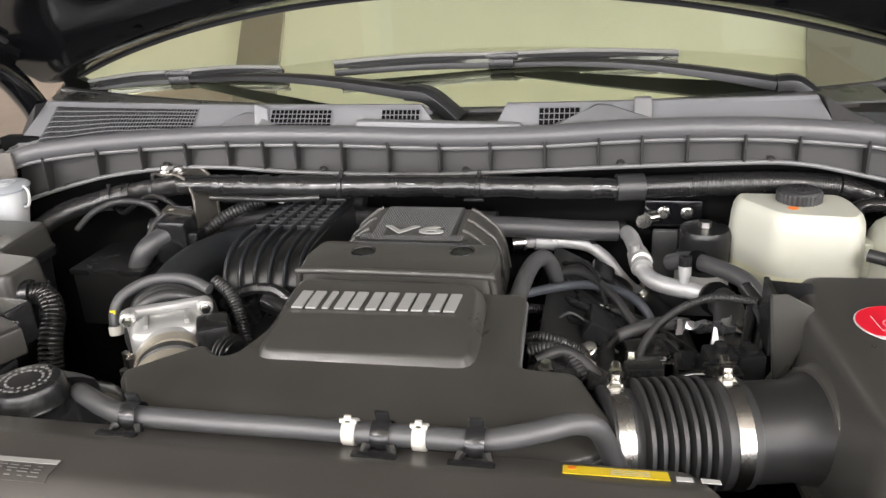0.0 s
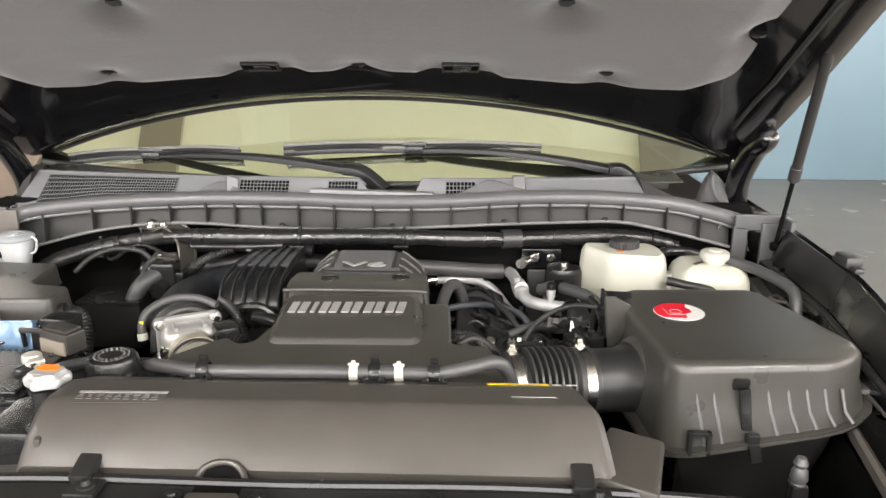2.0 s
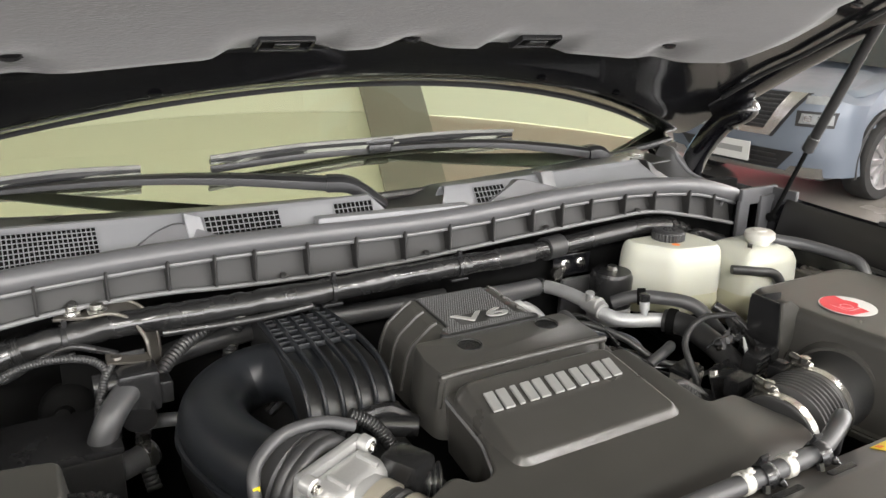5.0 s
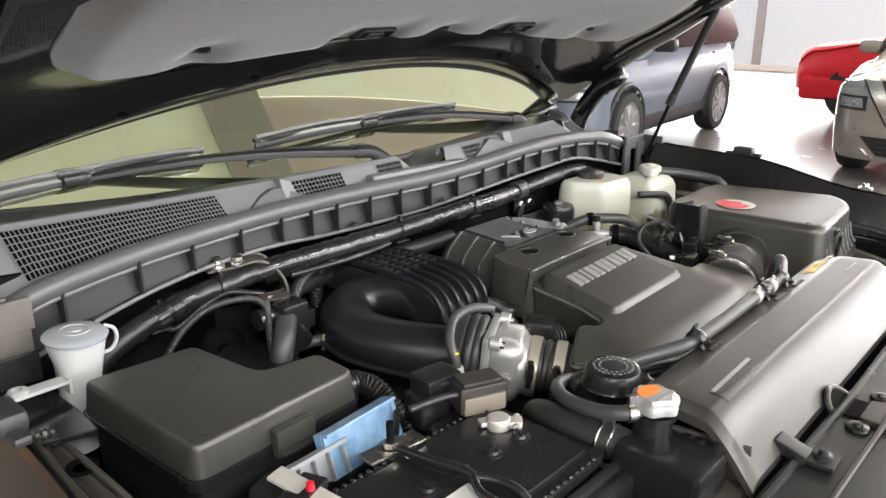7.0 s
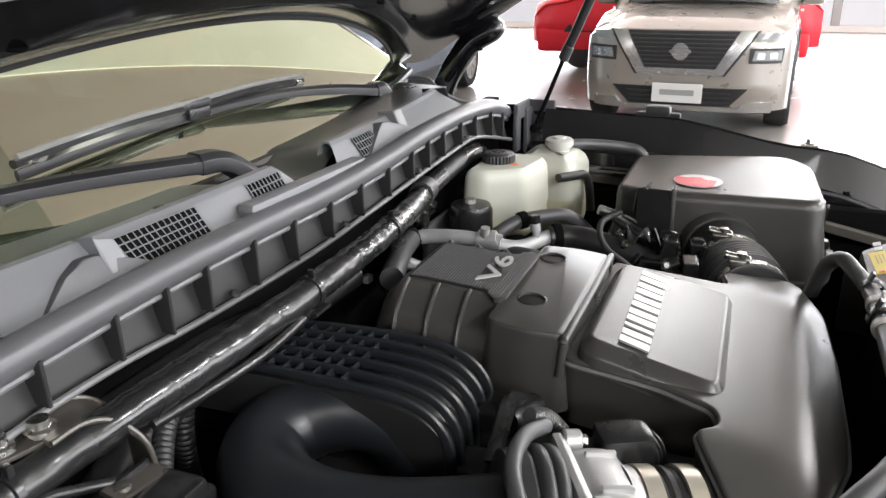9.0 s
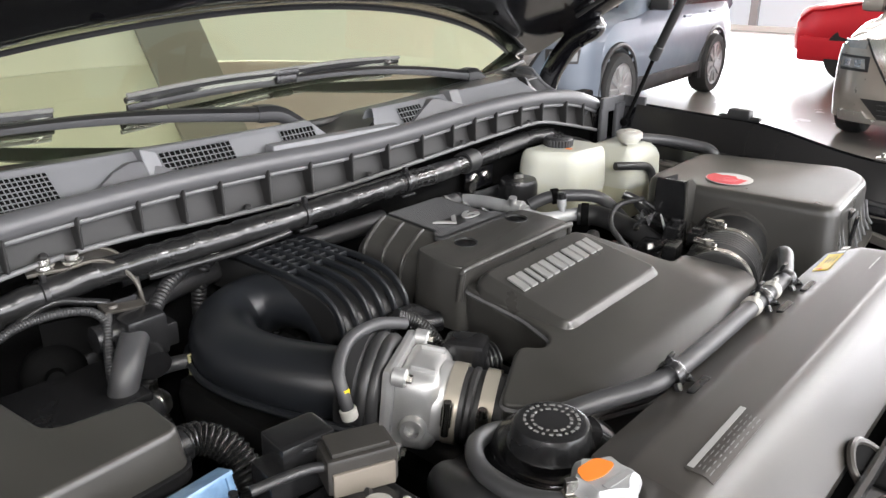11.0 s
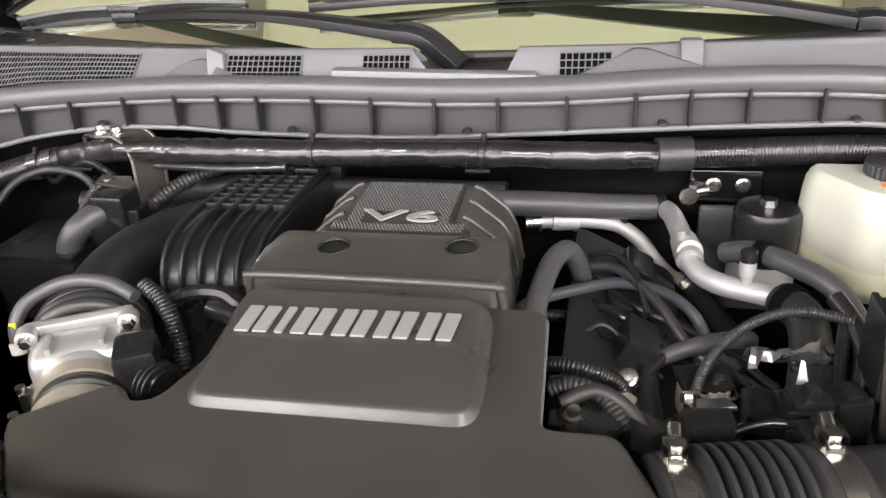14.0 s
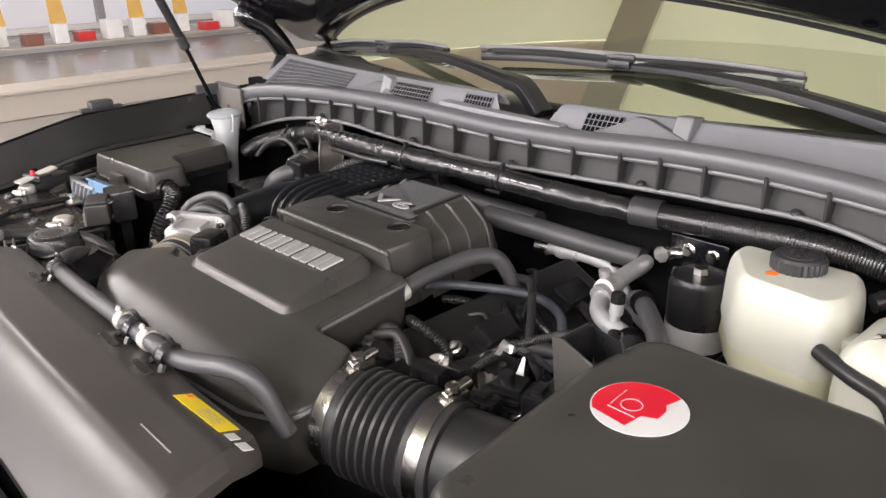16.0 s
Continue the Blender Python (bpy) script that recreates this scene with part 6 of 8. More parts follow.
for x in (-0.141, 0.092, 0.172):
    b = thing("hose_bracket", (x, -0.10, 1.18), "black plastic hose bracket clipped to the radiator cover", "bracket", "hose brackets")
    yc = -0.0945
    part("saddle", sweep([Vector((x, yc + 0.0125 * math.cos(a), 1.2045 + 0.0125 * math.sin(a))) for a in (radians(-55 + 290 * q / 20) for q in range(21))], lambda i: 0.0080, 4, 0.28), SATIN_PLASTIC, b)
    for sx in (-1, 1):
        part("leg", sweep(curve_points([(x + sx * 0.010, yc - 0.011, 1.203), (x + sx * 0.014, yc - 0.018, 1.194), (x + sx * 0.0165, yc - 0.026, 1.186)], 6), 0.0042, 6), SATIN_PLASTIC, b)
    part("foot", box(0.038, 0.008, 0.004, (x, yc - 0.028, 1.1855 + 0.018), 0.0015), SATIN_PLASTIC, b)
    part("hook", box(0.012, 0.004, 0.012, (x, yc + 0.004, 1.2205), 0.0015, (20, 0, 0)), SATIN_PLASTIC, b)

# oil filler and its base
CAP_PRINT = material("grey_raised_cap_print", (0.16, 0.16, 0.155), 0.4, fine=300, bump=0.02, vary=0.1)
GLOSS_BLACK = material("glossy_black_plastic", (0.010, 0.010, 0.0105), 0.14, fine=400, bump=0.03, vary=0.2, rough_vary=0.3)
oil = thing("oil_filler", (-0.286, -0.052, 1.12), "black oil filler cap on a round black base", "filler cap")
part("base", lathe([(0.0, -0.03), (0.062, -0.03), (0.066, -0.004), (0.068, 0.004), (0.067, 0.010), (0.062, 0.013), (0.060, 0.016), (0.058, 0.021), (0.048, 0.027), (0.040, 0.034), (0.0, 0.036)], (-0.262, -0.046, 1.148), seg=48), GLOSS_BLACK, oil)
cap = part("cap", lathe([(0.0, 0.023), (0.028, 0.023), (0.0325, 0.021), (0.035, 0.016), (0.0365, 0.004), (0.0385, 0.0), (0.030, -0.006)], (-0.286, -0.054, 1.184), seg=48), SATIN_PLASTIC, oil, "round black cap with raised print")
for ring, (rad_r, count) in enumerate(((0.0170, 16), (0.0235, 22))):
    for k in range(count):
        a = k * math.tau / count
        part("raised_print", box(0.0026 + 0.0022 * (k * 7 % 3) / 2, 0.0026, 0.0010, (-0.286 + rad_r * math.cos(a), -0.054 + rad_r * math.sin(a), 1.2072), 0.0003, (0, 0, math.degrees(a) + 90), 1), CAP_PRINT, cap)
part("neck", rod((-0.272, -0.048, 1.05), (-0.272, -0.048, 1.152), 0.04, 24), BLACK_PLASTIC, oil)

# radiator tank, cap and top hose
radiator = thing("radiator", (-0.375, -0.16, 0.80), "black radiator end tank with ribbed edge", "radiator")
part("tank", box(0.075, 0.105, 0.36, (-0.352, -0.165, 0.993), 0.012), SATIN_PLASTIC, radiator)
part("side_box", box(0.07, 0.06, 0.08, (-0.385, -0.245, 1.08), 0.01), SATIN_PLASTIC, radiator)
part("core", box(0.70, 0.05, 0.30, (0.02, -0.19, 0.92), 0.005), DARK_METAL, radiator)
for k in range(5):
    part("crimp", box(0.012, 0.010, 0.012, (-0.322, -0.205 + 0.018 * k, 1.172 - 0.002 * k), 0.003), SATIN_PLASTIC, radiator)
part("neck", lathe([(0.022, -0.05), (0.022, 0.0), (0.026, 0.002), (0.026, 0.008), (0.0, 0.008)], (-0.335, -0.134, 1.190), seg=28), SATIN_PLASTIC, radiator)
rc = thing("filler_cap", (-0.335, -0.134, 1.195), "silver scalloped pressure cap with orange print", "cap")
scallop = [((0.0275 + 0.0022 * math.cos(6 * a)) * math.cos(a), (0.0275 + 0.0022 * math.cos(6 * a)) * math.sin(a)) for a in (k * math.tau / 48 for k in range(48))]
part("cap", moved(slab(scallop, [(-0.004, 0.001), (0.003, 0.0), (0.007, 0.0015), (0.009, 0.005), (0.0125, 0.007)], 0.001, 1), pose(-0.335, -0.134, 1.206, 0, 0, 20)), BARE_ALU, rc)
part("print", moved(slab([(-0.018, -0.002), (-0.012, 0.013), (0.012, 0.013), (0.018, -0.002), (0.0, -0.006)], [(0, 0), (0.0006, 0)], 0.006), pose(-0.337, -0.130, 1.2190, 0, 0, -8)), ORANGE, rc, "orange printed field")
part("band", box(0.030, 0.006, 0.0006, (-0.335, -0.145, 1.2192), 0, (0, 0, -8)), GREY_PRINT, rc)
hose("overflow_pipe", "black rubber hose round the filler base to the radiator neck", [(-0.350, -0.126, 1.198), (-0.366, -0.112, 1.198), (-0.368, -0.080, 1.190), (-0.352, -0.030, 1.180), (-0.318, 0.004, 1.172), (-0.270, 0.012, 1.160), (-0.22, -0.02, 1.155)], 0.0085, HOSE_RUBBER, ends=((0.10, 0.012, 0.002, STEEL),))
hose("radiator_hose", "thick black rubber radiator hose with a steel spring clamp", [(-0.350, -0.130, 1.148), (-0.360, -0.105, 1.153), (-0.362, -0.075, 1.154), (-0.357, -0.030, 1.150), (-0.340, 0.015, 1.135), (-0.28, 0.05, 1.09), (-0.18, 0.08, 1.05)], 0.021, RUBBER, ends=((0.20, 0.003, 0.0025, STEEL), (0.27, 0.003, 0.0025, STEEL)), seg=18)

# battery
DULL_PAPER = material("dull_white_label_paper", (0.46, 0.455, 0.44), 0.5, fine=300, bump=0.02, vary=0.06)
OCHRE = material("ochre_label_print", (0.50, 0.27, 0.025), 0.45, fine=300, bump=0.02, vary=0.06)
BATT = pose(-0.556, -0.026, 0, 0, 0, -0.8)
battery = thing("battery", (-0.567, -0.012, 0.95), "black car battery with warning label and white terminal clamps", "battery")
BL, BW, BT = 0.316, 0.158, 1.160
part("case", moved(box(BL, BW, 0.20, (0, 0, BT - 0.105), 0.006), BATT), BLACK_PLASTIC, battery)
part("lid", moved(merged(box(BL + 0.006, BW + 0.006, 0.012, (0, 0, BT - 0.004), 0.004), box(BL - 0.018, BW - 0.020, 0.006, (0, 0.002, BT + 0.004), 0.003)), BATT), SATIN_PLASTIC, battery, "glossy black lid")
for k in range(26):
    for sy in (-1, 1):
        part("lid_tooth", moved(box(0.006, 0.006, 0.006, (-0.14 + 0.0112 * k, sy * 0.0805, BT + 0.002), 0.0015, (0, 0, 0), 1), BATT), SATIN_PLASTIC, battery)
for k in range(6):
    part("cell_plug", moved(merged(lathe([(0.0, 0.0035), (0.0085, 0.0035), (0.0095, 0.0), (0.0125, -0.001), (0.013, -0.003)], (-0.118 + 0.047 * k, 0.016 - 0.003 * k, BT + 0.0085), seg=18), box(0.016, 0.0035, 0.003, (-0.118 + 0.047 * k, 0.016 - 0.003 * k, BT + 0.0125), 0.001, (0, 0, 50 * k))), BATT), SATIN_PLASTIC, battery)
lb = part("label", moved(box(0.098, 0.046, 0.0006, (-0.096, -0.040, BT + 0.0079), 0), BATT), DULL_PAPER, battery, "white and yellow warning label")
part("label_field", moved(box(0.024, 0.046, 0.0004, (-0.059, -0.040, BT + 0.0085), 0), BATT), OCHRE, lb, "yellow field")
part("label_field", moved(box(0.074, 0.006, 0.0004, (-0.108, -0.034, BT + 0.0085), 0), BATT), ORANGE, lb)
part("label_field", moved(box(0.074, 0.002, 0.0004, (-0.108, -0.041, BT + 0.0085), 0), BATT), RED, lb)
BLUE_INK = material("blue_print", (0.03, 0.25, 0.65), 0.4, fine=300, bump=0.01, vary=0.05)
for k in range(5):
    part("pictogram", moved(lathe([(0.0, 0.0004), (0.0042, 0.0004), (0.0042, 0.0)], (-0.138 + 0.0150 * k, -0.0235, BT + 0.0083), seg=12), BATT), (RED, BLUE_INK, RED, YELLOW, BLUE_INK)[k], lb)
for k in range(3):
    part("print_line", moved(box(0.066, 0.0007, 0.0003, (-0.108, -0.048 - 0.0045 * k, BT + 0.0084), 0), BATT), GREY_PRINT, lb)
l2 = part("label", moved(box(0.036, 0.044, 0.0006, (-0.008, -0.036, BT + 0.0079), 0), BATT), WHITE_PAPER, battery, "small white label")
part("print_line", moved(box(0.028, 0.0012, 0.0003, (-0.002, -0.040, BT + 0.0084), 0, (0, 0, 40)), BATT), GREY_PRINT, l2)
for (px, py), lab in (((-0.122, 0.046), "pale zinc positive terminal clamp with a red dot"), ((0.117, 0.032), "pale zinc negative terminal clamp")):
    part("post", moved(rod((px, py, BT), (px, py, BT + 0.020), 0.009, 16), BATT), STEEL, battery)
    part("terminal_clamp", moved(merged(lathe([(0.0085, 0.0), (0.0135, 0.0), (0.0145, 0.003), (0.0145, 0.010), (0.0125, 0.013), (0.0085, 0.014)], (px, py, BT + 0.007), seg=20), box(0.016, 0.024, 0.010, (px + 0.010, py - 0.012, BT + 0.013), 0.003, (0, 0, 40)), rod((px + 0.004, py - 0.024, BT + 0.013), (px + 0.024, py - 0.008, BT + 0.013), 0.0045, 8), box(0.022, 0.014, 0.006, (px - 0.006, py + 0.010, BT + 0.012), 0.002, (0, 0, -30))), BATT), ZINC, battery, lab)
fuse_link = part("fuse_link", moved(merged(box(0.036, 0.07, 0.022, (-0.136, 0.088, BT + 0.016), 0.006, (8, 0, 18)), box(0.05, 0.028, 0.012, (-0.132, 0.070, BT + 0.030), 0.003, (0, 0, 20))), BATT), SATIN_PLASTIC, battery, "black fusible link block")
part("zinc_strap", moved(box(0.022, 0.075, 0.004, (-0.130, 0.068, BT + 0.034), 0.001, (10, 0, 14)), BATT), ZINC, battery)
part("red_nut", moved(merged(lathe([(0.0, 0.009), (0.0035, 0.008), (0.0045, 0.0)], (-0.128, 0.062, BT + 0.036), seg=12)), BATT), RED, battery, "red capped nut")

holddown = thing("battery_holddown", (-0.56, 0.02, 1.17), "black forked battery hold-down bar with threaded rod", "bracket")
part("bar", moved(tube([(0.0, 0.078, BT + 0.014), (0.006, 0.030, BT + 0.016), (0.012, 0.0, BT + 0.018), (0.014, -0.020, BT + 0.016)], 0.0055, 10), BATT), SATIN_PLASTIC, holddown)
for s in (-1, 1):
    part("fork", moved(tube([(0.014, -0.018, BT + 0.016), (0.014 + s * 0.013, -0.038, BT + 0.014), (0.014 + s * 0.016, -0.066, BT + 0.012), (0.014 + s * 0.013, -0.092, BT - 0.004)], 0.005, 10), BATT), SATIN_PLASTIC, holddown)
part("plate", moved(box(0.075, 0.024, 0.004, (0.0, 0.084, BT + 0.012), 0.001, (0, 0, -6)), BATT), STEEL, holddown, "bright steel end plate")
part("threaded_rod", moved(ribbed([(-0.004, 0.084, BT + 0.010), (-0.004, 0.084, BT + 0.045)], 0.0045, 0.002, 0.0006, 10), BATT), DARK_METAL, holddown)
part("nut", moved(lathe([(0.0, 0.008), (0.0085, 0.008), (0.0085, 0.0), (0.011, 0.0)], (-0.004, 0.084, BT + 0.014), seg=6), BATT), STEEL, holddown)
part("nut", moved(lathe([(0.0, 0.01), (0.008, 0.01), (0.009, 0.0)], (0.014, -0.094, BT - 0.006), seg=6), BATT), STEEL, holddown)
tray = thing("battery_tray", (-0.567, -0.012, 0.90), "black plastic battery tray with raised front wall", "battery tray")
for wall in (box(BL + 0.05, 0.012, 0.20, (0.006, -0.092, 1.050), 0.006), box(0.15, 0.020, 0.16, (0.10, -0.106, 1.064), 0.012), box(0.014, BW + 0.03, 0.19, (0.170, -0.006, 1.045), 0.006), box(0.012, BW + 0.04, 0.12, (-0.168, 0, 1.04), 0.006)):
    part("wall", moved(wall, BATT), BLACK_PLASTIC, tray)
part("base", moved(box(BL + 0.05, BW + 0.05, 0.02, (0, 0, 0.945), 0.006), BATT), BLACK_PLASTIC, tray)
for s in (-1, 1):
    part("hook", moved(box(0.010, 0.026, 0.040, (0.014 + s * 0.030, -0.098, BT - 0.022), 0.003), BATT), BLACK_PLASTIC, tray)
part("leg", moved(box(0.2, 0.12, 0.2, (0, 0, 0.84), 0.01), BATT), DARK_METAL, tray)

# terminal block on the negative side
OLIVE_PLASTIC = material("dark_olive_plastic", (0.030, 0.028, 0.025), 0.42, fine=500, bump=0.1, vary=0.2)
tb = thing("terminal_block", (-0.47, 0.07, 1.14), "black relay block with tan cover beside the battery", "relay block")
part("block", merged(box(0.052, 0.040, 0.052, (-0.440, 0.100, 1.180), 0.005, (0, 0, -8)), box(0.022, 0.036, 0.040, (-0.470, 0.098, 1.168), 0.004, (0, 0, -8)), box(0.060, 0.012, 0.008, (-0.425, 0.078, 1.196), 0.003, (0, 0, -20))), SATIN_PLASTIC, tb)
part("cover", merged(box(0.062, 0.036, 0.034, (-0.415, 0.054, 1.184), 0.004, (0, 0, -24)), box(0.050, 0.030, 0.004, (-0.415, 0.055, 1.203), 0.001, (0, 0, -24))), OLIVE_PLASTIC, tb, "dark olive plastic cover")
part("face_plate", box(0.054, 0.004, 0.022, (-0.4227, 0.0366, 1.178), 0.0015, (0, 0, -24)), TAN, tb, "tan face plate")
part("stem", box(0.05, 0.03, 0.10, (-0.458, 0.06, 1.11), 0.006), SATIN_PLASTIC, tb)

# fuse box
FUSE = [(-0.728, 0.165), (-0.500, 0.176), (-0.498, 0.250), (-0.578, 0.262), (-0.592, 0.388), (-0.738, 0.398)]
fuse = thing("fuse_box", (-0.62, 0.28, 1.05), "black plastic fuse box with stepped flat lid", "fuse box")
part("lid", slab(FUSE, [(1.166, -0.003), (1.176, -0.001), (1.198, 0.0015), (1.2025, 0.0030), (1.2045, 0.0050), (1.205, 0.0070)], 0.016, 5), COVER_PLASTIC, fuse)
part("base", slab(FUSE, [(1.03, 0.02), (1.04, 0.012), (1.158, 0.004)], 0.016, 5), BLACK_PLASTIC, fuse)
part("lid_rim", slab(FUSE, [(1.152, -0.004), (1.154, -0.006), (1.166, -0.006), (1.168, -0.003)], 0.016, 5), SATIN_PLASTIC, fuse)
part("catch", merged(box(0.054, 0.012, 0.034, (-0.609, 0.160, 1.170), 0.003), box(0.046, 0.006, 0.006, (-0.609, 0.153, 1.158), 0.002)), COVER_PLASTIC, fuse)
part("stay", box(0.08, 0.08, 0.20, (-0.66, 0.28, 0.95), 0.01), DARK_METAL, fuse)

# fusible link holder in bluish clear plastic, with its grey rail
link = thing("fuse_holder", (-0.56, 0.112, 1.13), "bluish clear plastic fuse holder with grey ribbed rail", "fuse holder")
part("clear_cover", merged(box(0.110, 0.004, 0.050, (-0.553, 0.108, 1.162), 0.001, (-18, 0, 4)), box(0.110, 0.020, 0.004, (-0.553, 0.118, 1.186), 0.001, (-18, 0, 4)), *[box(0.006, 0.012, 0.05, (-0.553 + s * 0.053, 0.113, 1.162), 0.001, (-18, 0, 4)) for s in (-1, 1)]), BLUE_CLEAR, link, "bluish clear plastic cover")
GREY_RAIL = material("grey_rail_plastic", (0.22, 0.23, 0.25), 0.4, fine=300, bump=0.05, vary=0.15)
part("rail", merged(box(0.115, 0.006, 0.034, (-0.638, 0.104, 1.155), 0.002, (-18, 0, 2)), *[box(0.003, 0.012, 0.030, (-0.688 + 0.02 * k, 0.100, 1.156), 0.001, (-18, 0, 2), 1) for k in range(6)], box(0.115, 0.012, 0.005, (-0.638, 0.108, 1.173), 0.001, (-18, 0, 2))), GREY_RAIL, link, "grey ribbed rail")
part("inner_fuses", merged(*[box(0.012, 0.012, 0.03, (-0.572 + 0.018 * k, 0.120, 1.158), 0.002) for k in range(5)]), GREY_RAIL, link)
part("pin", rod((-0.507, 0.102, 1.150), (-0.507, 0.100, 1.180), 0.004, 10), SATIN_PLASTIC, link)
part("stem", box(0.20, 0.02, 0.08, (-0.59, 0.122, 1.10), 0.004), BLACK_PLASTIC, link)

hose("cable_conduit", "black corrugated cable conduit out of the fuse box", [(-0.502, 0.205, 1.168), (-0.475, 0.208, 1.166), (-0.452, 0.190, 1.150), (-0.444, 0.160, 1.110), (-0.442, 0.14, 1.04)], 0.0165, TAPE, "ribbed", pitch=0.006, ends=((0.04, 0.016, 0.003, SATIN_PLASTIC),))
hose("earth_cable", "black battery cable hanging beside the tray", [(-0.428, 0.035, 1.165), (-0.405, 0.030, 1.140), (-0.392, 0.035, 1.095), (-0.39, 0.05, 1.03)], 0.008, RUBBER)
hose("battery_cable", "thin black cable across the battery top", [(-0.50, 0.085, 1.185), (-0.45, 0.065, 1.19), (-0.425, 0.045, 1.18), (-0.42, 0.03, 1.15)], 0.0045, RUBBER)

# washer filler
washer = thing("washer_filler", (-0.72, 0.45, 1.10), "white translucent washer filler neck with flip cap", "washer filler")
LID_CLEAR = material("bluish_clear_lid_plastic", (0.30, 0.32, 0.34), 0.22, fine=220, bump=0.06, vary=0.08, soft=0.2)
funnel_ring = [(0.034 * math.copysign(abs(math.cos(a)) ** 0.8, math.cos(a)), 0.030 * math.copysign(abs(math.sin(a)) ** 0.8, math.sin(a))) for a in (k * math.tau / 32 for k in range(32))]
part("funnel", bent(slab(funnel_ring, [(-0.150, 0.014), (-0.085, 0.0125), (-0.030, 0.006), (-0.006, 0.0005), (0.0, 0.0), (0.001, 0.002), (-0.004, 0.004)], 0.001, 1), lambda p: (-0.714 + p.x - 0.12 * min(0, p.z + 0.04) * -1, 0.452 + p.y, 1.236 + p.z)), CLEAR_WHITE, washer)
part("cap", lathe([(0.0, 0.0065), (0.020, 0.006), (0.026, 0.004), (0.034, 0.0035), (0.0385, 0.0), (0.037, -0.004), (0.0, -0.004)], (-0.714, 0.451, 1.241), (3, 2, 0), 32), LID_CLEAR, washer, "round clear flip lid")
part("cap_ridge", lathe([(0.0, 0.002), (0.007, 0.0018), (0.008, 0.0), (0.0155, 0.0), (0.016, 0.0012), (0.0175, 0.0012), (0.018, 0.0)], (-0.714, 0.451, 1.2468), (3, 2, 0), 24), LID_CLEAR, washer)
part("cap_strap", tube([(-0.678, 0.450, 1.242), (-0.668, 0.446, 1.236), (-0.667, 0.444, 1.222), (-0.674, 0.446, 1.210), (-0.684, 0.448, 1.207)], 0.0024, 8), CLEAR_WHITE, washer)
part("bracket", merged(box(0.070, 0.022, 0.005, (-0.772, 0.432, 1.196), 0.002, (0, 4, 8)), box(0.004, 0.022, 0.020, (-0.738, 0.436, 1.188), 0.001), lathe([(0.006, 0.0), (0.011, 0.001), (0.011, 0.006), (0.006, 0.007), (0.006, 0.0)], (-0.795, 0.430, 1.198), seg=20)), CLEAR_WHITE, washer, "flat fixing ear")
flap = thing("apron_shelf", (-0.785, 0.42, 1.174), "glossy black painted shelf plate on the inner wing", "shelf plate")
part("plate", slab([(-0.822, 0.352), (-0.750, 0.327), (-0.746, 0.400), (-0.748, 0.478), (-0.790, 0.505), (-0.826, 0.505)], [(1.168, 0.0), (1.1735, 0.0), (1.1750, 0.0015)], 0.008, 4), GLOSS_BLACK, flap)
part("bolt", lathe([(0.0, 0.007), (0.005, 0.006), (0.006, 0.001), (0.010, 0.0)], (-0.796, 0.362, 1.175), seg=8), STEEL, flap)
part("upstand", box(0.066, 0.004, 0.040, (-0.776, 0.498, 1.196), 0.0015), SATIN_PLASTIC, flap)
part("leg", box(0.05, 0.08, 0.06, (-0.792, 0.43, 1.139), 0.006), DARK_METAL, flap)

# long wrapped pipe along the scuttle
PIPE = [(-0.70, 0.485, 1.150), (-0.665, 0.505, 1.172), (-0.60, 0.520, 1.192), (-0.524, 0.522, 1.210), (-0.45, 0.506, 1.226), (-0.394, 0.493, 1.234), (-0.25, 0.480, 1.2385), (-0.129, 0.474, 1.2405), (-0.03, 0.474, 1.243), (0.083, 0.483, 1.2405), (0.20, 0.505, 1.232), (0.304, 0.530, 1.226), (0.42, 0.540, 1.229), (0.525, 0.545, 1.231), (0.60, 0.552, 1.224), (0.66, 0.56, 1.205)]
lp = thing("cooling_pipe", (-0.70, 0.485, 1.14), "long pipe wound in glossy black tape along the scuttle", "pipe")
part("wrapped_pipe", wrapped(PIPE[3:12], 0.0160, 16, 0.10), TAPE, lp)
part("ribbed_sleeve", ribbed(PIPE[:4], 0.0185, 0.0036, 0.0008, 16), TAPE, lp, "corrugated glossy black sleeve")
part("ribbed_sleeve", ribbed(PIPE[11:15], 0.0175, 0.0038, 0.0009, 16), TAPE, lp, "corrugated glossy black sleeve")
part("joint", tube([(0.285, 0.526, 1.227), (0.325, 0.534, 1.2265)], 0.0205, 18, 6), RUBBER, lp, "matt rubber joint")
for k in (0.30, 0.62):
    part("tape_band", tube([Vector(PIPE[2]).lerp(Vector(PIPE[3]), k), Vector(PIPE[2]).lerp(Vector(PIPE[3]), k + 0.22)], 0.0200, 18, 4), TAPE, lp)
part("end_boot", wrapped(PIPE[14:], 0.0165, 14, 0.12), TAPE, lp)
for x, y, z in ((-0.129, 0.474, 1.2405), (0.083, 0.483, 1.2405), (-0.475, 0.512, 1.220), (-0.57, 0.523, 1.200)):
    part("cable_tie", merged(lathe([(0.0175, -0.004), (0.019, -0.003), (0.019, 0.003), (0.0175, 0.004)], (x, y, z), (0, 90, 0), 20), box(0.006, 0.008, 0.010, (x + 0.002, y - 0.004, z + 0.021), 0.001), box(0.03, 0.008, 0.004, (x - 0.005, y - 0.016, z - 0.016), 0.001)), SATIN_PLASTIC, lp)
hose("wire_harness", "thin black harness below the wrapped pipe", [(-0.36, 0.485, 1.215), (-0.25, 0.462, 1.222), (-0.16, 0.462, 1.226)], 0.005, TAPE, "wrapped")

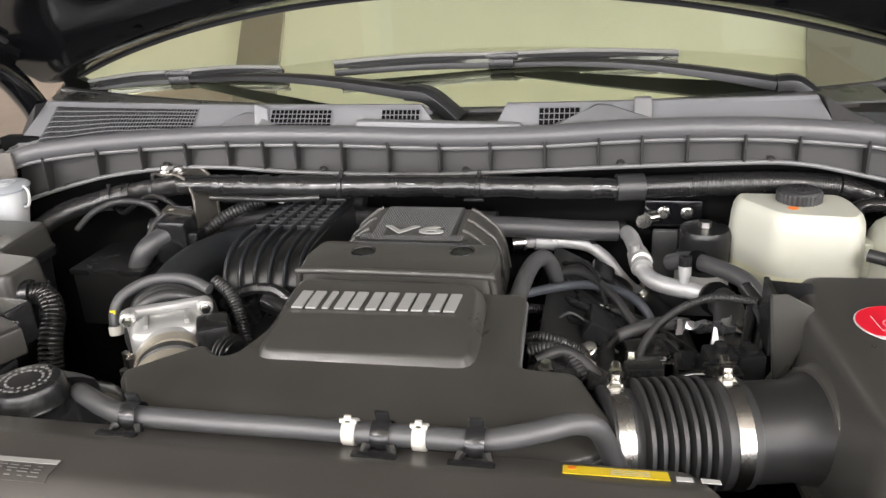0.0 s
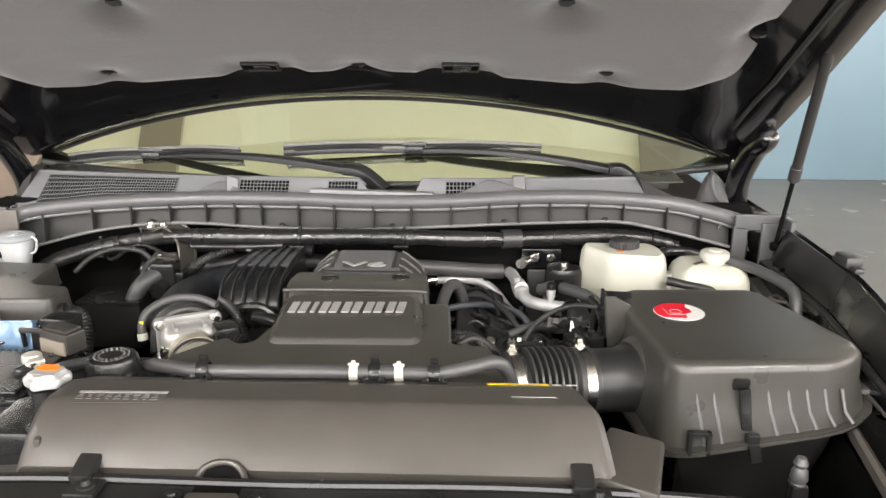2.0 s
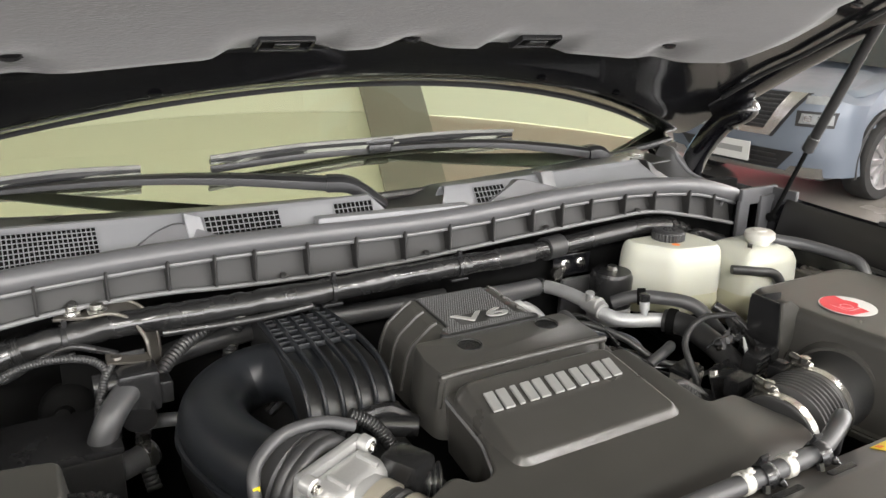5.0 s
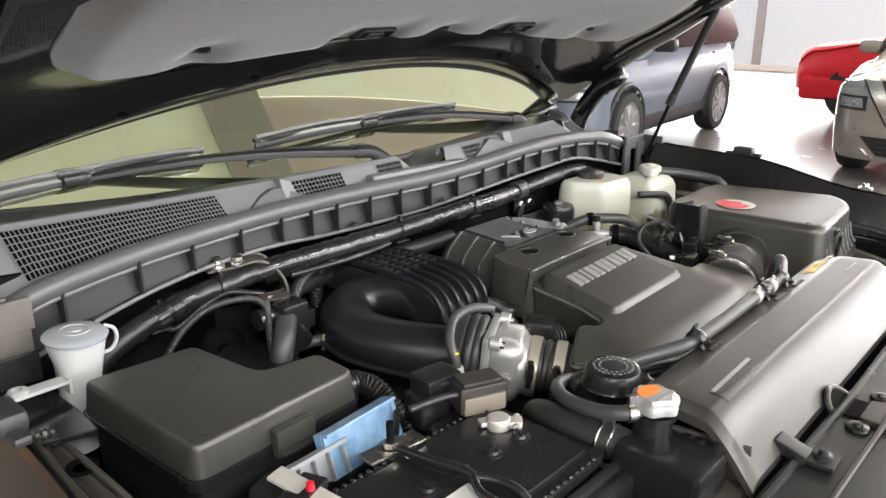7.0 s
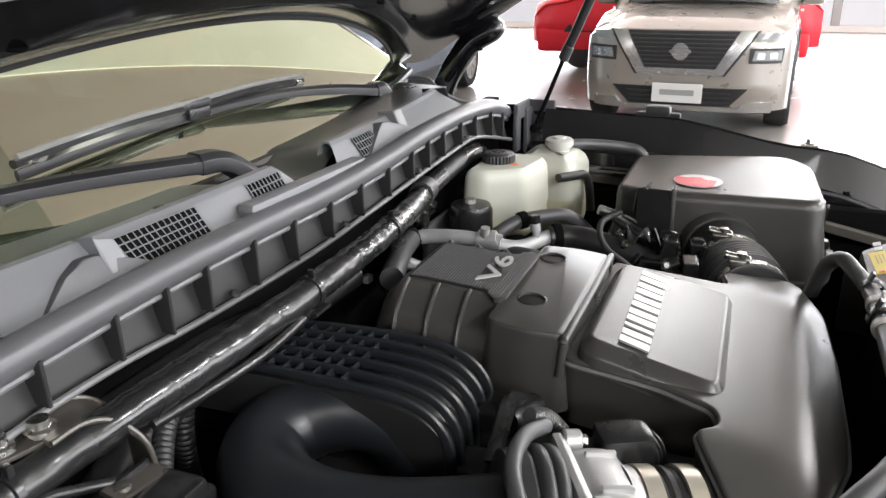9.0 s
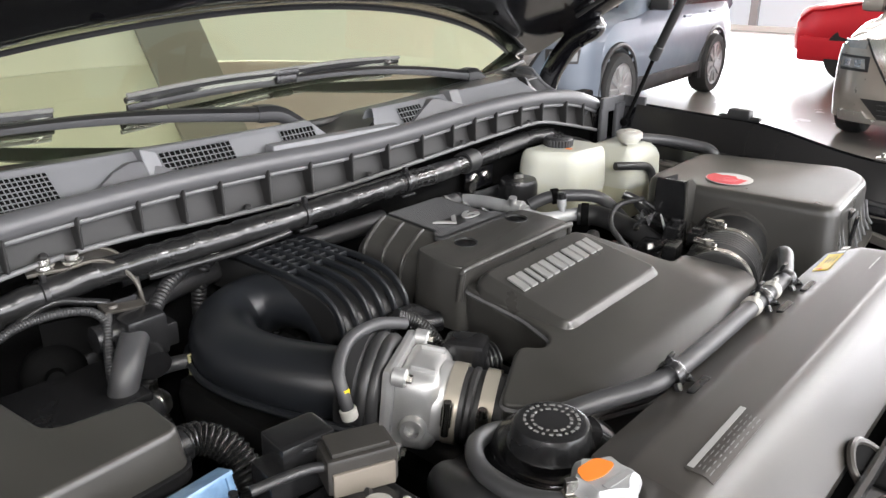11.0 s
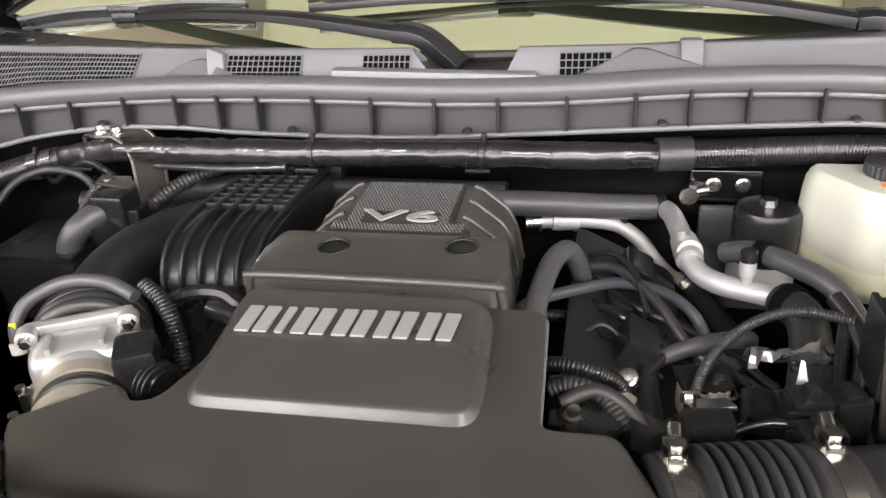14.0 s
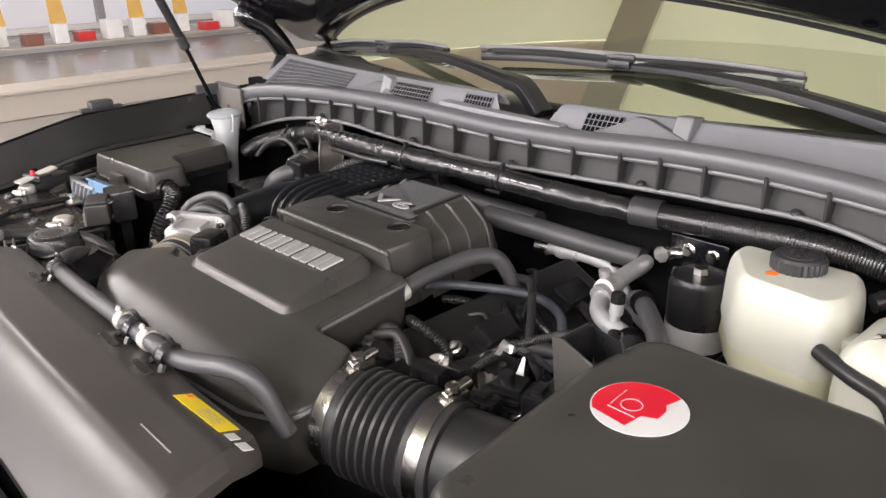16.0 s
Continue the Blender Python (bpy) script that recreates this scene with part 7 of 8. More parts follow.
# strap bracket and valve behind the fuse box
vb = thing("valve_bracket", (-0.42, 0.49, 1.12), "bronzed steel strap bracket with two bolts holding a black valve", "bracket")
part("top_plate", box(0.075, 0.030, 0.004, (-0.445, 0.525, 1.243), 0.001, (0, 0, -14)), BROWN_METAL, vb)
for x, y in ((-0.462, 0.530), (-0.432, 0.521)):
    part("bolt", merged(lathe([(0.0, 0.012), (0.008, 0.011), (0.0085, 0.005), (0.0125, 0.004), (0.013, 0.0)], (x, y, 1.2455), seg=16)), STEEL, vb)
STRAP = curve_points([(-0.446, 0.494, 1.247), (-0.420, 0.490, 1.249), (-0.400, 0.484, 1.241), (-0.387, 0.475, 1.224), (-0.382, 0.468, 1.205), (-0.381, 0.465, 1.175), (-0.381, 0.463, 1.142)], 6)
part("strap", grid(lambda u, v: STRAP[round(u * (len(STRAP) - 1))] + Vector((0.018 * v, 0.042 * v, 0.003 * (2 * v - 1) ** 2)), len(STRAP) - 1, 6, 0.003, (-0.6, 0, -0.8)), BROWN_METAL, vb, "wide bronzed strap over the pipe")
for e in (0.0, 1.0):
    part("strap_edge", sweep([p + Vector((0.018 * e, 0.042 * e, 0.003)) for p in STRAP], 0.0026, 8), BROWN_METAL, vb)
part("strap_ear", merged(box(0.052, 0.020, 0.004, (-0.408, 0.462, 1.199), 0.001, (12, 8, 0)), lathe([(0.0, 0.004), (0.006, 0.003), (0.007, 0.0)], (-0.421, 0.462, 1.202), seg=10)), BROWN_METAL, vb)
part("valve", merged(box(0.05, 0.045, 0.055, (-0.402, 0.440, 1.168), 0.008), rod((-0.402, 0.44, 1.15), (-0.408, 0.405, 1.14), 0.020, 16), lathe([(0.0, 0.02), (0.016, 0.018), (0.017, -0.01)], (-0.435, 0.45, 1.175), (0, -90, 0), 16), box(0.02, 0.03, 0.03, (-0.372, 0.44, 1.16), 0.004)), SATIN_PLASTIC, vb, "black plastic valve")
part("small_plate", box(0.035, 0.004, 0.022, (-0.405, 0.468, 1.195), 0.001), SATIN_PLASTIC, vb)
hose("heater_hose", "grey rubber heater hose curving down from the valve", [(-0.398, 0.440, 1.168), (-0.412, 0.432, 1.172), (-0.440, 0.402, 1.155), (-0.456, 0.394, 1.118), (-0.445, 0.396, 1.088), (-0.420, 0.415, 1.080), (-0.395, 0.430, 1.080)], 0.0165, HOSE_RUBBER, ends=((0.93, 0.014, 0.002, STEEL),), seg=18)
hose("conduit", "thin smooth black cable hooked below the pipe", [(-0.560, 0.520, 1.178), (-0.545, 0.515, 1.176), (-0.505, 0.505, 1.200), (-0.47, 0.495, 1.214), (-0.44, 0.485, 1.208), (-0.418, 0.472, 1.203)], 0.0048, SATIN_PLASTIC)
hose("conduit", "thin black corrugated conduit behind the fuse box", [(-0.425, 0.465, 1.20), (-0.440, 0.440, 1.185), (-0.452, 0.420, 1.150), (-0.455, 0.41, 1.11)], 0.0058, RUBBER, "ribbed", pitch=0.0036)
hose("conduit", "black corrugated conduit behind the manifold", [(-0.285, 0.522, 1.200), (-0.335, 0.500, 1.185), (-0.385, 0.462, 1.15), (-0.405, 0.43, 1.09), (-0.40, 0.40, 1.04)], 0.010, RUBBER, "ribbed", pitch=0.006)
hose("heater_hose", "black rubber hose behind the manifold", [(-0.37, 0.55, 1.20), (-0.30, 0.545, 1.205), (-0.20, 0.55, 1.200), (-0.12, 0.55, 1.19)], 0.016, RUBBER)
hose("heater_hose", "black rubber hose low along the firewall", [(-0.46, 0.53, 1.09), (-0.36, 0.545, 1.15), (-0.22, 0.555, 1.165), (-0.05, 0.555, 1.16), (0.10, 0.55, 1.16)], 0.017, RUBBER)
PALE_CLIP = material("pale_yellow_clip", (0.45, 0.43, 0.24), 0.4, fine=300, bump=0.03, vary=0.1)
elbow = thing("pipe_stub", (-0.375, 0.375, 1.10), "grey plastic pipe stub with clip beside the manifold", "pipe stub")
part("stub", tube([(-0.402, 0.440, 1.115), (-0.380, 0.430, 1.120), (-0.360, 0.420, 1.122), (-0.340, 0.415, 1.118)], 0.009, 12), HOSE_RUBBER, elbow)
part("clip", merged(*[box(0.003, 0.004, 0.026, (-0.357 + q, 0.408, 1.122), 0.001) for q in (-0.006, 0.006)], *[box(0.015, 0.004, 0.003, (-0.357, 0.408, 1.122 + q), 0.001) for q in (-0.012, 0.012)]), PALE_CLIP, elbow, "pale wire clip")

# reservoirs
def tank(name, label, outline, levels, mat, fluid_to, r):
    t = thing(name, (sum(p[0] for p in outline) / len(outline), sum(p[1] for p in outline) / len(outline), levels[0][0]), label, "fluid reservoir")
    low = [l for l in levels if l[0] < fluid_to] + [(fluid_to, 0.0)]
    part("body", slab(outline, [(fluid_to, 0.0)] + [l for l in levels if l[0] > fluid_to], r, 6), mat, t)
    part("filled_part", slab(outline, low, r, 6), FLUID, t, "yellowish fluid seen through the plastic")
    return t


CAP_GREY = material("worn_grey_black_cap", (0.028, 0.028, 0.029), 0.3, fine=500, bump=0.1, vary=0.2)
brake = tank("brake_reservoir", "milky white brake fluid reservoir with black cap", [(0.446, 0.485), (0.494, 0.413), (0.592, 0.400), (0.610, 0.430), (0.608, 0.480), (0.594, 0.518), (0.450, 0.520)], [(1.090, 0.02), (1.098, 0.008), (1.110, 0.003), (1.120, -0.002), (1.152, -0.0025), (1.200, 0.0), (1.213, 0.002), (1.221, 0.0055), (1.2255, 0.010), (1.2262, 0.012)], MILKY, 1.138, 0.020)
knurl = [((0.0292 + 0.0012 * math.cos(28 * a)) * math.cos(a), (0.0292 + 0.0012 * math.cos(28 * a)) * math.sin(a)) for a in (k * math.tau / 168 for k in range(168))]
part("cap", moved(slab(knurl, [(-0.002, 0.0004), (0.0, 0.0), (0.0130, 0.0), (0.0140, 0.0004)], 0.0005, 1), pose(0.532, 0.480, 1.2255)), CAP_GREY, brake, "knurled black screw cap")
part("cap_top", lathe([(0.0, 0.0045), (0.019, 0.0042), (0.0195, 0.0034), (0.0225, 0.0034), (0.023, 0.0040), (0.0265, 0.0030), (0.0285, 0.0)], (0.532, 0.480, 1.2393), seg=40), CAP_GREY, brake)
for k in range(9):
    part("cap_print", box(0.004 + 0.002 * (k % 3), 0.0022, 0.0006, (0.532 + 0.0095 * math.cos(k * 0.7), 0.480 + 0.0095 * math.sin(k * 0.7), 1.2440), 0, (0, 0, 40 * k)), SATIN_PLASTIC, brake)
part("dot", lathe([(0.0, 0.0008), (0.007, 0.0006), (0.0075, 0.0)], (0.518, 0.446, 1.2260), seg=18), ORANGE, brake, "small orange dot")
part("lug", box(0.02, 0.03, 0.05, (0.612, 0.44, 1.16), 0.005), MILKY, brake)
part("lug", box(0.020, 0.03, 0.03, (0.446, 0.500, 1.150), 0.005), MILKY, brake)
part("master_cylinder", merged(rod((0.52, 0.38, 1.06), (0.52, 0.54, 1.075), 0.028, 20), box(0.10, 0.06, 0.04, (0.52, 0.45, 1.085), 0.01)), DARK_METAL, brake)
cool = tank("coolant_tank", "milky white coolant expansion tank with pale screw cap", [(0.616, 0.362), (0.752, 0.352), (0.768, 0.44), (0.752, 0.488), (0.618, 0.485)], [(1.06, 0.02), (1.07, 0.006), (1.10, 0.0), (1.150, 0.0), (1.188, 0.002), (1.202, 0.009), (1.212, 0.022), (1.217, 0.036)], MILKY, 1.135, 0.03)
part("neck", lathe([(0.021, 0.0), (0.020, 0.008), (0.024, 0.009), (0.024, 0.013)], (0.692, 0.408, 1.213), seg=24), MILKY, cool)
part("cap", merged(lathe([(0.0, 0.014), (0.023, 0.013), (0.027, 0.010), (0.028, 0.0), (0.022, 0.0)], (0.692, 0.408, 1.227), seg=28), lathe([(0.0, 0.0165), (0.012, 0.016), (0.013, 0.013)], (0.692, 0.408, 1.227), seg=20)), WHITE_PLASTIC, cool, "pale screw cap")
part("bracket", box(0.14, 0.02, 0.04, (0.69, 0.49, 1.08), 0.004), PRIMER, cool)
hose("coolant_hose", "black rubber hose from the coolant tank along the wing", [(0.715, 0.405, 1.222), (0.755, 0.36, 1.218), (0.785, 0.30, 1.210), (0.792, 0.265, 1.200), (0.790, 0.245, 1.16), (0.785, 0.235, 1.10)], 0.0105, HOSE_RUBBER)
hose("coolant_hose", "black rubber hose across the front of the coolant tank", [(0.600, 0.385, 1.185), (0.64, 0.362, 1.182), (0.675, 0.352, 1.175), (0.690, 0.345, 1.15), (0.69, 0.34, 1.10)], 0.0085, RUBBER)
hose("brake_hose", "black rubber hose beside the brake reservoir", [(0.608, 0.50, 1.20), (0.63, 0.52, 1.205), (0.68, 0.535, 1.20), (0.74, 0.53, 1.18)], 0.011, TAPE, "wrapped")
can = thing("canister", (0.415, 0.50, 1.08), "black cylindrical canister with a pale label band", "canister")
part("body", lathe([(0.0, 0.0), (0.036, 0.0), (0.038, 0.004), (0.038, 0.095), (0.034, 0.104), (0.0, 0.106)], (0.412, 0.490, 1.075), seg=32), SATIN_PLASTIC, can)
part("band", lathe([(0.0383, 0.0), (0.0388, 0.001), (0.0388, 0.030), (0.0383, 0.031)], (0.412, 0.490, 1.085), seg=32), SILVER_LABEL, can, "pale label band")
part("top_nut", lathe([(0.0, 0.008), (0.009, 0.008), (0.010, 0.0)], (0.412, 0.490, 1.181), seg=6), STEEL, can)

# metal pipes on the passenger side of the block
pipes = thing("air_conditioning_pipe", (0.30, 0.45, 1.12), "bare aluminium air-conditioning pipe with service port", "pipe")
part("pipe", tube([(0.302, 0.540, 1.150), (0.308, 0.520, 1.152), (0.313, 0.480, 1.154), (0.318, 0.440, 1.152), (0.322, 0.412, 1.146), (0.334, 0.388, 1.140), (0.355, 0.372, 1.138), (0.384, 0.360, 1.138), (0.412, 0.350, 1.137)], 0.0118, 14), BARE_ALU, pipes)
part("fitting", merged(lathe([(0.0, -0.014), (0.014, -0.012), (0.0165, 0.0), (0.015, 0.012), (0.0, 0.014)], (0.320, 0.424, 1.152), (80, 0, 10), 16), rod((0.317, 0.444, 1.154), (0.322, 0.406, 1.148), 0.0150, 14), rod((0.313, 0.430, 1.160), (0.311, 0.428, 1.176), 0.0075, 10)), CAST_ALU, pipes, "cast aluminium union")
part("service_port", merged(rod((0.374, 0.362, 1.138), (0.375, 0.364, 1.160), 0.0062, 12), rod((0.375, 0.364, 1.156), (0.375, 0.366, 1.172), 0.0085, 12, 0.001)), BARE_ALU, pipes)
part("cap", rod((0.375, 0.366, 1.169), (0.375, 0.367, 1.184), 0.0088, 14, 0.002), SATIN_PLASTIC, pipes)
pipe2 = thing("air_conditioning_pipe", (0.18, 0.42, 1.12), "thin grey aluminium pipe rising beside the rear cover", "pipe")
part("pipe", tube([(0.130, 0.512, 1.138), (0.165, 0.520, 1.138), (0.21, 0.530, 1.135), (0.245, 0.538, 1.126), (0.272, 0.528, 1.112), (0.292, 0.522, 1.088), (0.312, 0.530, 1.062), (0.335, 0.540, 1.042)], 0.0095, 12), BARE_ALU, pipe2)
part("clamp", rod((0.128, 0.511, 1.138), (0.148, 0.517, 1.138), 0.0125, 12), STEEL, pipe2)
part("clamp", rod((0.326, 0.536, 1.050), (0.340, 0.542, 1.038), 0.0150, 12), STEEL, pipe2)
part("crimp", merged(rod((0.162, 0.5195, 1.138), (0.196, 0.527, 1.136), 0.0122, 14, 0.001), rod((0.168, 0.521, 1.138), (0.172, 0.522, 1.138), 0.0136, 14), rod((0.188, 0.525, 1.1365), (0.192, 0.526, 1.1363), 0.0136, 14)), BARE_ALU, pipe2, "crimped sleeve")
part("service_port", merged(rod((0.252, 0.538, 1.126), (0.252, 0.539, 1.150), 0.006, 10), rod((0.252, 0.539, 1.145), (0.252, 0.540, 1.166), 0.0085, 12, 0.002)), SATIN_PLASTIC, pipe2)
hose("heater_hose", "thick black rubber hose behind the rear cover", [(0.06, 0.470, 1.182), (0.14, 0.500, 1.170), (0.22, 0.530, 1.156), (0.298, 0.550, 1.148)], 0.0160, HOSE_RUBBER, ends=((0.97, 0.012, 0.002, SATIN_PLASTIC),), seg=18)
hose("air_conditioning_hose", "thick black rubber hose running down under the cable arch", [(0.408, 0.350, 1.137), (0.424, 0.315, 1.137), (0.420, 0.262, 1.132), (0.408, 0.205, 1.122), (0.398, 0.155, 1.10), (0.39, 0.13, 1.04)], 0.019, RUBBER, ends=((0.08, 0.014, 0.003, DARK_METAL),), seg=18)
hose("coolant_hose", "black rubber hose under the aluminium pipes", [(0.330, 0.540, 1.045), (0.350, 0.520, 1.030), (0.375, 0.450, 1.03), (0.385, 0.36, 1.03), (0.38, 0.28, 1.00)], 0.017, RUBBER, ends=((0.05, 0.012, 0.002, STEEL),), seg=18)
hose("coolant_hose", "black rubber hose from the reservoir towards the pipes", [(0.360, 0.425, 1.150), (0.385, 0.400, 1.165), (0.420, 0.365, 1.168), (0.452, 0.330, 1.162), (0.475, 0.300, 1.13), (0.49, 0.28, 1.10)], 0.0115, HOSE_RUBBER, ends=((0.25, 0.014, 0.003, DARK_METAL),))
hose("breather_hose", "grey rubber breather hose bent down beside the cover", [(0.168, 0.198, 1.172), (0.170, 0.240, 1.182), (0.176, 0.295, 1.188), (0.184, 0.328, 1.189), (0.194, 0.350, 1.182), (0.204, 0.364, 1.155), (0.210, 0.368, 1.12), (0.214, 0.366, 1.07)], 0.0108, HOSE_RUBBER, ends=((0.03, 0.012, 0.0025, WHITE_PLASTIC), (0.91, 0.004, 0.002, STEEL), (0.95, 0.004, 0.002, STEEL)), seg=16)
hose("vacuum_hose", "thin bluish rubber hose across the engine side", [(0.148, 0.258, 1.156), (0.159, 0.294, 1.151), (0.21, 0.335, 1.147), (0.250, 0.364, 1.139), (0.295, 0.356, 1.133), (0.325, 0.328, 1.122), (0.345, 0.310, 1.08)], 0.0062, BLUE_HOSE)
hose("cable_conduit", "thin corrugated black cable arching to the filter box", [(0.306, 0.172, 1.100), (0.311, 0.186, 1.126), (0.322, 0.213, 1.142), (0.343, 0.243, 1.153), (0.372, 0.260, 1.166), (0.405, 0.262, 1.176), (0.446, 0.242, 1.181)], 0.0050, RUBBER, "ribbed", pitch=0.003)

hose("wire_sleeve", "thin corrugated wire sleeve beside the engine cover", [(0.190, 0.155, 1.148), (0.210, 0.152, 1.157), (0.235, 0.144, 1.153), (0.256, 0.125, 1.130), (0.268, 0.105, 1.09)], 0.0075, RUBBER, "ribbed", pitch=0.0045)
for pts in ([(0.20, 0.36, 1.12), (0.25, 0.31, 1.13), (0.30, 0.30, 1.10), (0.36, 0.26, 1.10)], [(0.21, 0.40, 1.13), (0.26, 0.35, 1.12), (0.33, 0.33, 1.10), (0.40, 0.27, 1.08)], [(0.36, 0.31, 1.08), (0.30, 0.27, 1.12), (0.26, 0.22, 1.10)], [(0.20, 0.20, 1.11), (0.26, 0.18, 1.09), (0.33, 0.19, 1.07)], [(0.19, 0.30, 1.11), (0.24, 0.26, 1.10), (0.28, 0.20, 1.07)], [(0.35, 0.22, 1.10), (0.40, 0.20, 1.13), (0.43, 0.21, 1.12)], [(0.44, 0.25, 1.17), (0.43, 0.21, 1.15), (0.42, 0.17, 1.14), (0.40, 0.14, 1.12)]):
    hose("wire_harness", "taped black wiring harness on the engine side", pts, 0.0055, TAPE, "wrapped", category="cable")
conn = [((0.205, 0.122, 1.135), (0.028, 0.022, 0.024), 0), ((0.245, 0.215, 1.105), (0.035, 0.03, 0.03), 20), ((0.225, 0.165, 1.10), (0.03, 0.05, 0.03), -10), ((0.305, 0.165, 1.10), (0.04, 0.03, 0.03), 30), ((0.395, 0.115, 1.150), (0.034, 0.024, 0.026), 10), ((0.365, 0.175, 1.12), (0.03, 0.04, 0.035), 0), ((0.425, 0.165, 1.135), (0.03, 0.03, 0.05), 15), ((0.28, 0.30, 1.09), (0.05, 0.03, 0.03), -20), ((0.345, 0.295, 1.08), (0.04, 0.04, 0.03), 10)]
for at, size, rz in conn:
    c = thing("connector", at, "black plastic wiring connector", "connector", "wiring connectors")
    part("shell", box(*size, at, 0.004, (0, 0, rz)), SATIN_PLASTIC, c)
    part("latch", box(size[0] * 0.4, size[1] * 0.7, 0.006, (at[0], at[1], at[2] + size[2] / 2 + 0.002), 0.002, (0, 0, rz)), SATIN_PLASTIC, c)
bent_plate = thing("heat_shield_tab", (0.39, 0.17, 1.14), "bright folded metal tab among the wiring", "metal tab")
part("tab", moved(slab([(-0.008, 0.0), (0.008, 0.0), (0.003, 0.040), (0.0, 0.042)], [(0, 0), (0.0012, 0)], 0.002), pose(0.392, 0.165, 1.140, 68, 0, 8)), SILVER_LABEL, bent_plate)
FILM = material("crumpled_clear_film", (0.05, 0.05, 0.052), 0.12, fine=200, bump=0.2, vary=0.4, spec=0.8)
film_rnd = random.Random(17)
crumple = [[film_rnd.uniform(-0.003, 0.003) for j in range(7)] for i in range(13)]
part("film", grid(lambda u, v: (0.350 + 0.066 * u + crumple[(round(12 * u) * 5) % 13][round(6 * v)], 0.180 + 0.016 * u + 0.030 * v, 1.166 + 0.012 * math.sin(2.6 * u + 4 * v) + crumple[round(12 * u)][round(6 * v)]), 12, 6, 0.0008), FILM, bent_plate, "crumpled clear plastic film", smooth=50)
mount = thing("pipe_bracket", (0.335, 0.53, 1.18), "black steel pipe bracket with two bolts on the firewall", "bracket")
part("plate", box(0.085, 0.006, 0.042, (0.372, 0.558, 1.176), 0.002), PRIMER, mount)
for x in (0.358, 0.393):
    part("bolt", lathe([(0.0, 0.008), (0.006, 0.008), (0.007, 0.002), (0.010, 0.0)], (x, 0.555, 1.178), (90, 0, 0), 8), STEEL, mount)
part("stud", merged(rod((0.325, 0.545, 1.170), (0.350, 0.555, 1.172), 0.008, 10), lathe([(0.0, 0.01), (0.012, 0.01), (0.012, 0.0)], (0.328, 0.545, 1.170), (90, 0, 0), 8)), STEEL, mount)
bay_box = thing("relay_box", (-0.50, 0.42, 1.08), "small black box deep behind the fuse box", "relay box")
part("body", box(0.125, 0.110, 0.09, (-0.497, 0.425, 1.078), 0.006), BLACK_PLASTIC, bay_box)
part("lid", box(0.130, 0.115, 0.010, (-0.497, 0.425, 1.127), 0.003), SATIN_PLASTIC, bay_box)
canister_pin = thing("firewall_clip", (0.36, 0.54, 1.12), "pale plastic clips on the firewall", "clip")
part("clip", merged(box(0.016, 0.012, 0.022, (0.372, 0.556, 1.138), 0.002), box(0.016, 0.012, 0.018, (0.372, 0.556, 1.112), 0.002)), WHITE_PLASTIC, canister_pin)
part("clip", box(0.016, 0.010, 0.012, (0.165, 0.562, 1.128), 0.002), WHITE_PLASTIC, canister_pin)

# engine_clutter: small parts on the engine's side
SIDE = [("ignition_coil", (0.240, 0.345, 1.105), 15), ("ignition_coil", (0.222, 0.118, 1.128), 25)]
for name, (x, y, z), turn in SIDE:
    c = thing(name, (x, y, z), "black ignition coil bolted to the cylinder head", "ignition coil", "ignition coils")
    part("body", moved(merged(box(0.052, 0.042, 0.026, (0, 0, 0), 0.006), lathe([(0.0, 0.016), (0.017, 0.014), (0.019, 0.0)], (0.004, 0, 0.010), seg=18)), pose(x, y, z, 0, 22, turn)), SATIN_PLASTIC, c)
    part("bolt", moved(lathe([(0.0, 0.010), (0.006, 0.010), (0.006, 0.004), (0.010, 0.003), (0.010, 0.0)], (0.034, 0.010, 0.002), seg=6), pose(x, y, z, 0, 22, turn)), STEEL, c)
    part("plug", moved(merged(box(0.024, 0.020, 0.018, (0.036, -0.016, 0.004), 0.003), box(0.010, 0.016, 0.004, (0.036, -0.016, 0.015), 0.001)), pose(x, y, z, 0, 22, turn)), BLACK_PLASTIC, c, "plug with a latch")
for pts, r, mat, lab in (([(0.205, 0.375, 1.150), (0.245, 0.360, 1.158), (0.285, 0.315, 1.145), (0.318, 0.275, 1.118), (0.37, 0.245, 1.10)], 0.0055, RUBBER, "thin black rubber hose across the engine side"),
                    ([(0.215, 0.390, 1.158), (0.240, 0.375, 1.168), (0.262, 0.345, 1.160), (0.275, 0.310, 1.135)], 0.0035, TAPE, "thin black cable looped beside the cover"),
                    ([(0.375, 0.300, 1.118), (0.335, 0.270, 1.132), (0.292, 0.262, 1.118), (0.255, 0.248, 1.10)], 0.0085, HOSE_RUBBER, "grey rubber hose crossing behind the bellows"),
                    ([(0.200, 0.135, 1.150), (0.230, 0.145, 1.158), (0.262, 0.135, 1.140), (0.280, 0.11, 1.11)], 0.0065, RUBBER, "black rubber hose beside the engine cover"),
                    ([(0.435, 0.275, 1.185), (0.452, 0.235, 1.165), (0.440, 0.190, 1.140), (0.415, 0.160, 1.12)], 0.0085, TAPE, "black taped cable down by the filter box"),
                    ([(0.318, 0.140, 1.11), (0.350, 0.155, 1.125), (0.385, 0.150, 1.135), (0.415, 0.130, 1.12)], 0.005, TAPE, "thin taped cable behind the bellows")):
    hose("engine_hose", lab, pts, r, mat)
brk = thing("engine_bracket", (0.33, 0.14, 1.10), "bare metal bracket with bolts behind the bellows", "bracket")
part("plate", moved(merged(box(0.036, 0.004, 0.042, (0, 0, 0), 0.001), box(0.036, 0.024, 0.004, (0, -0.012, 0.021), 0.001)), pose(0.318, 0.150, 1.128, -20, 0, 12)), SATIN_PLASTIC, brk)
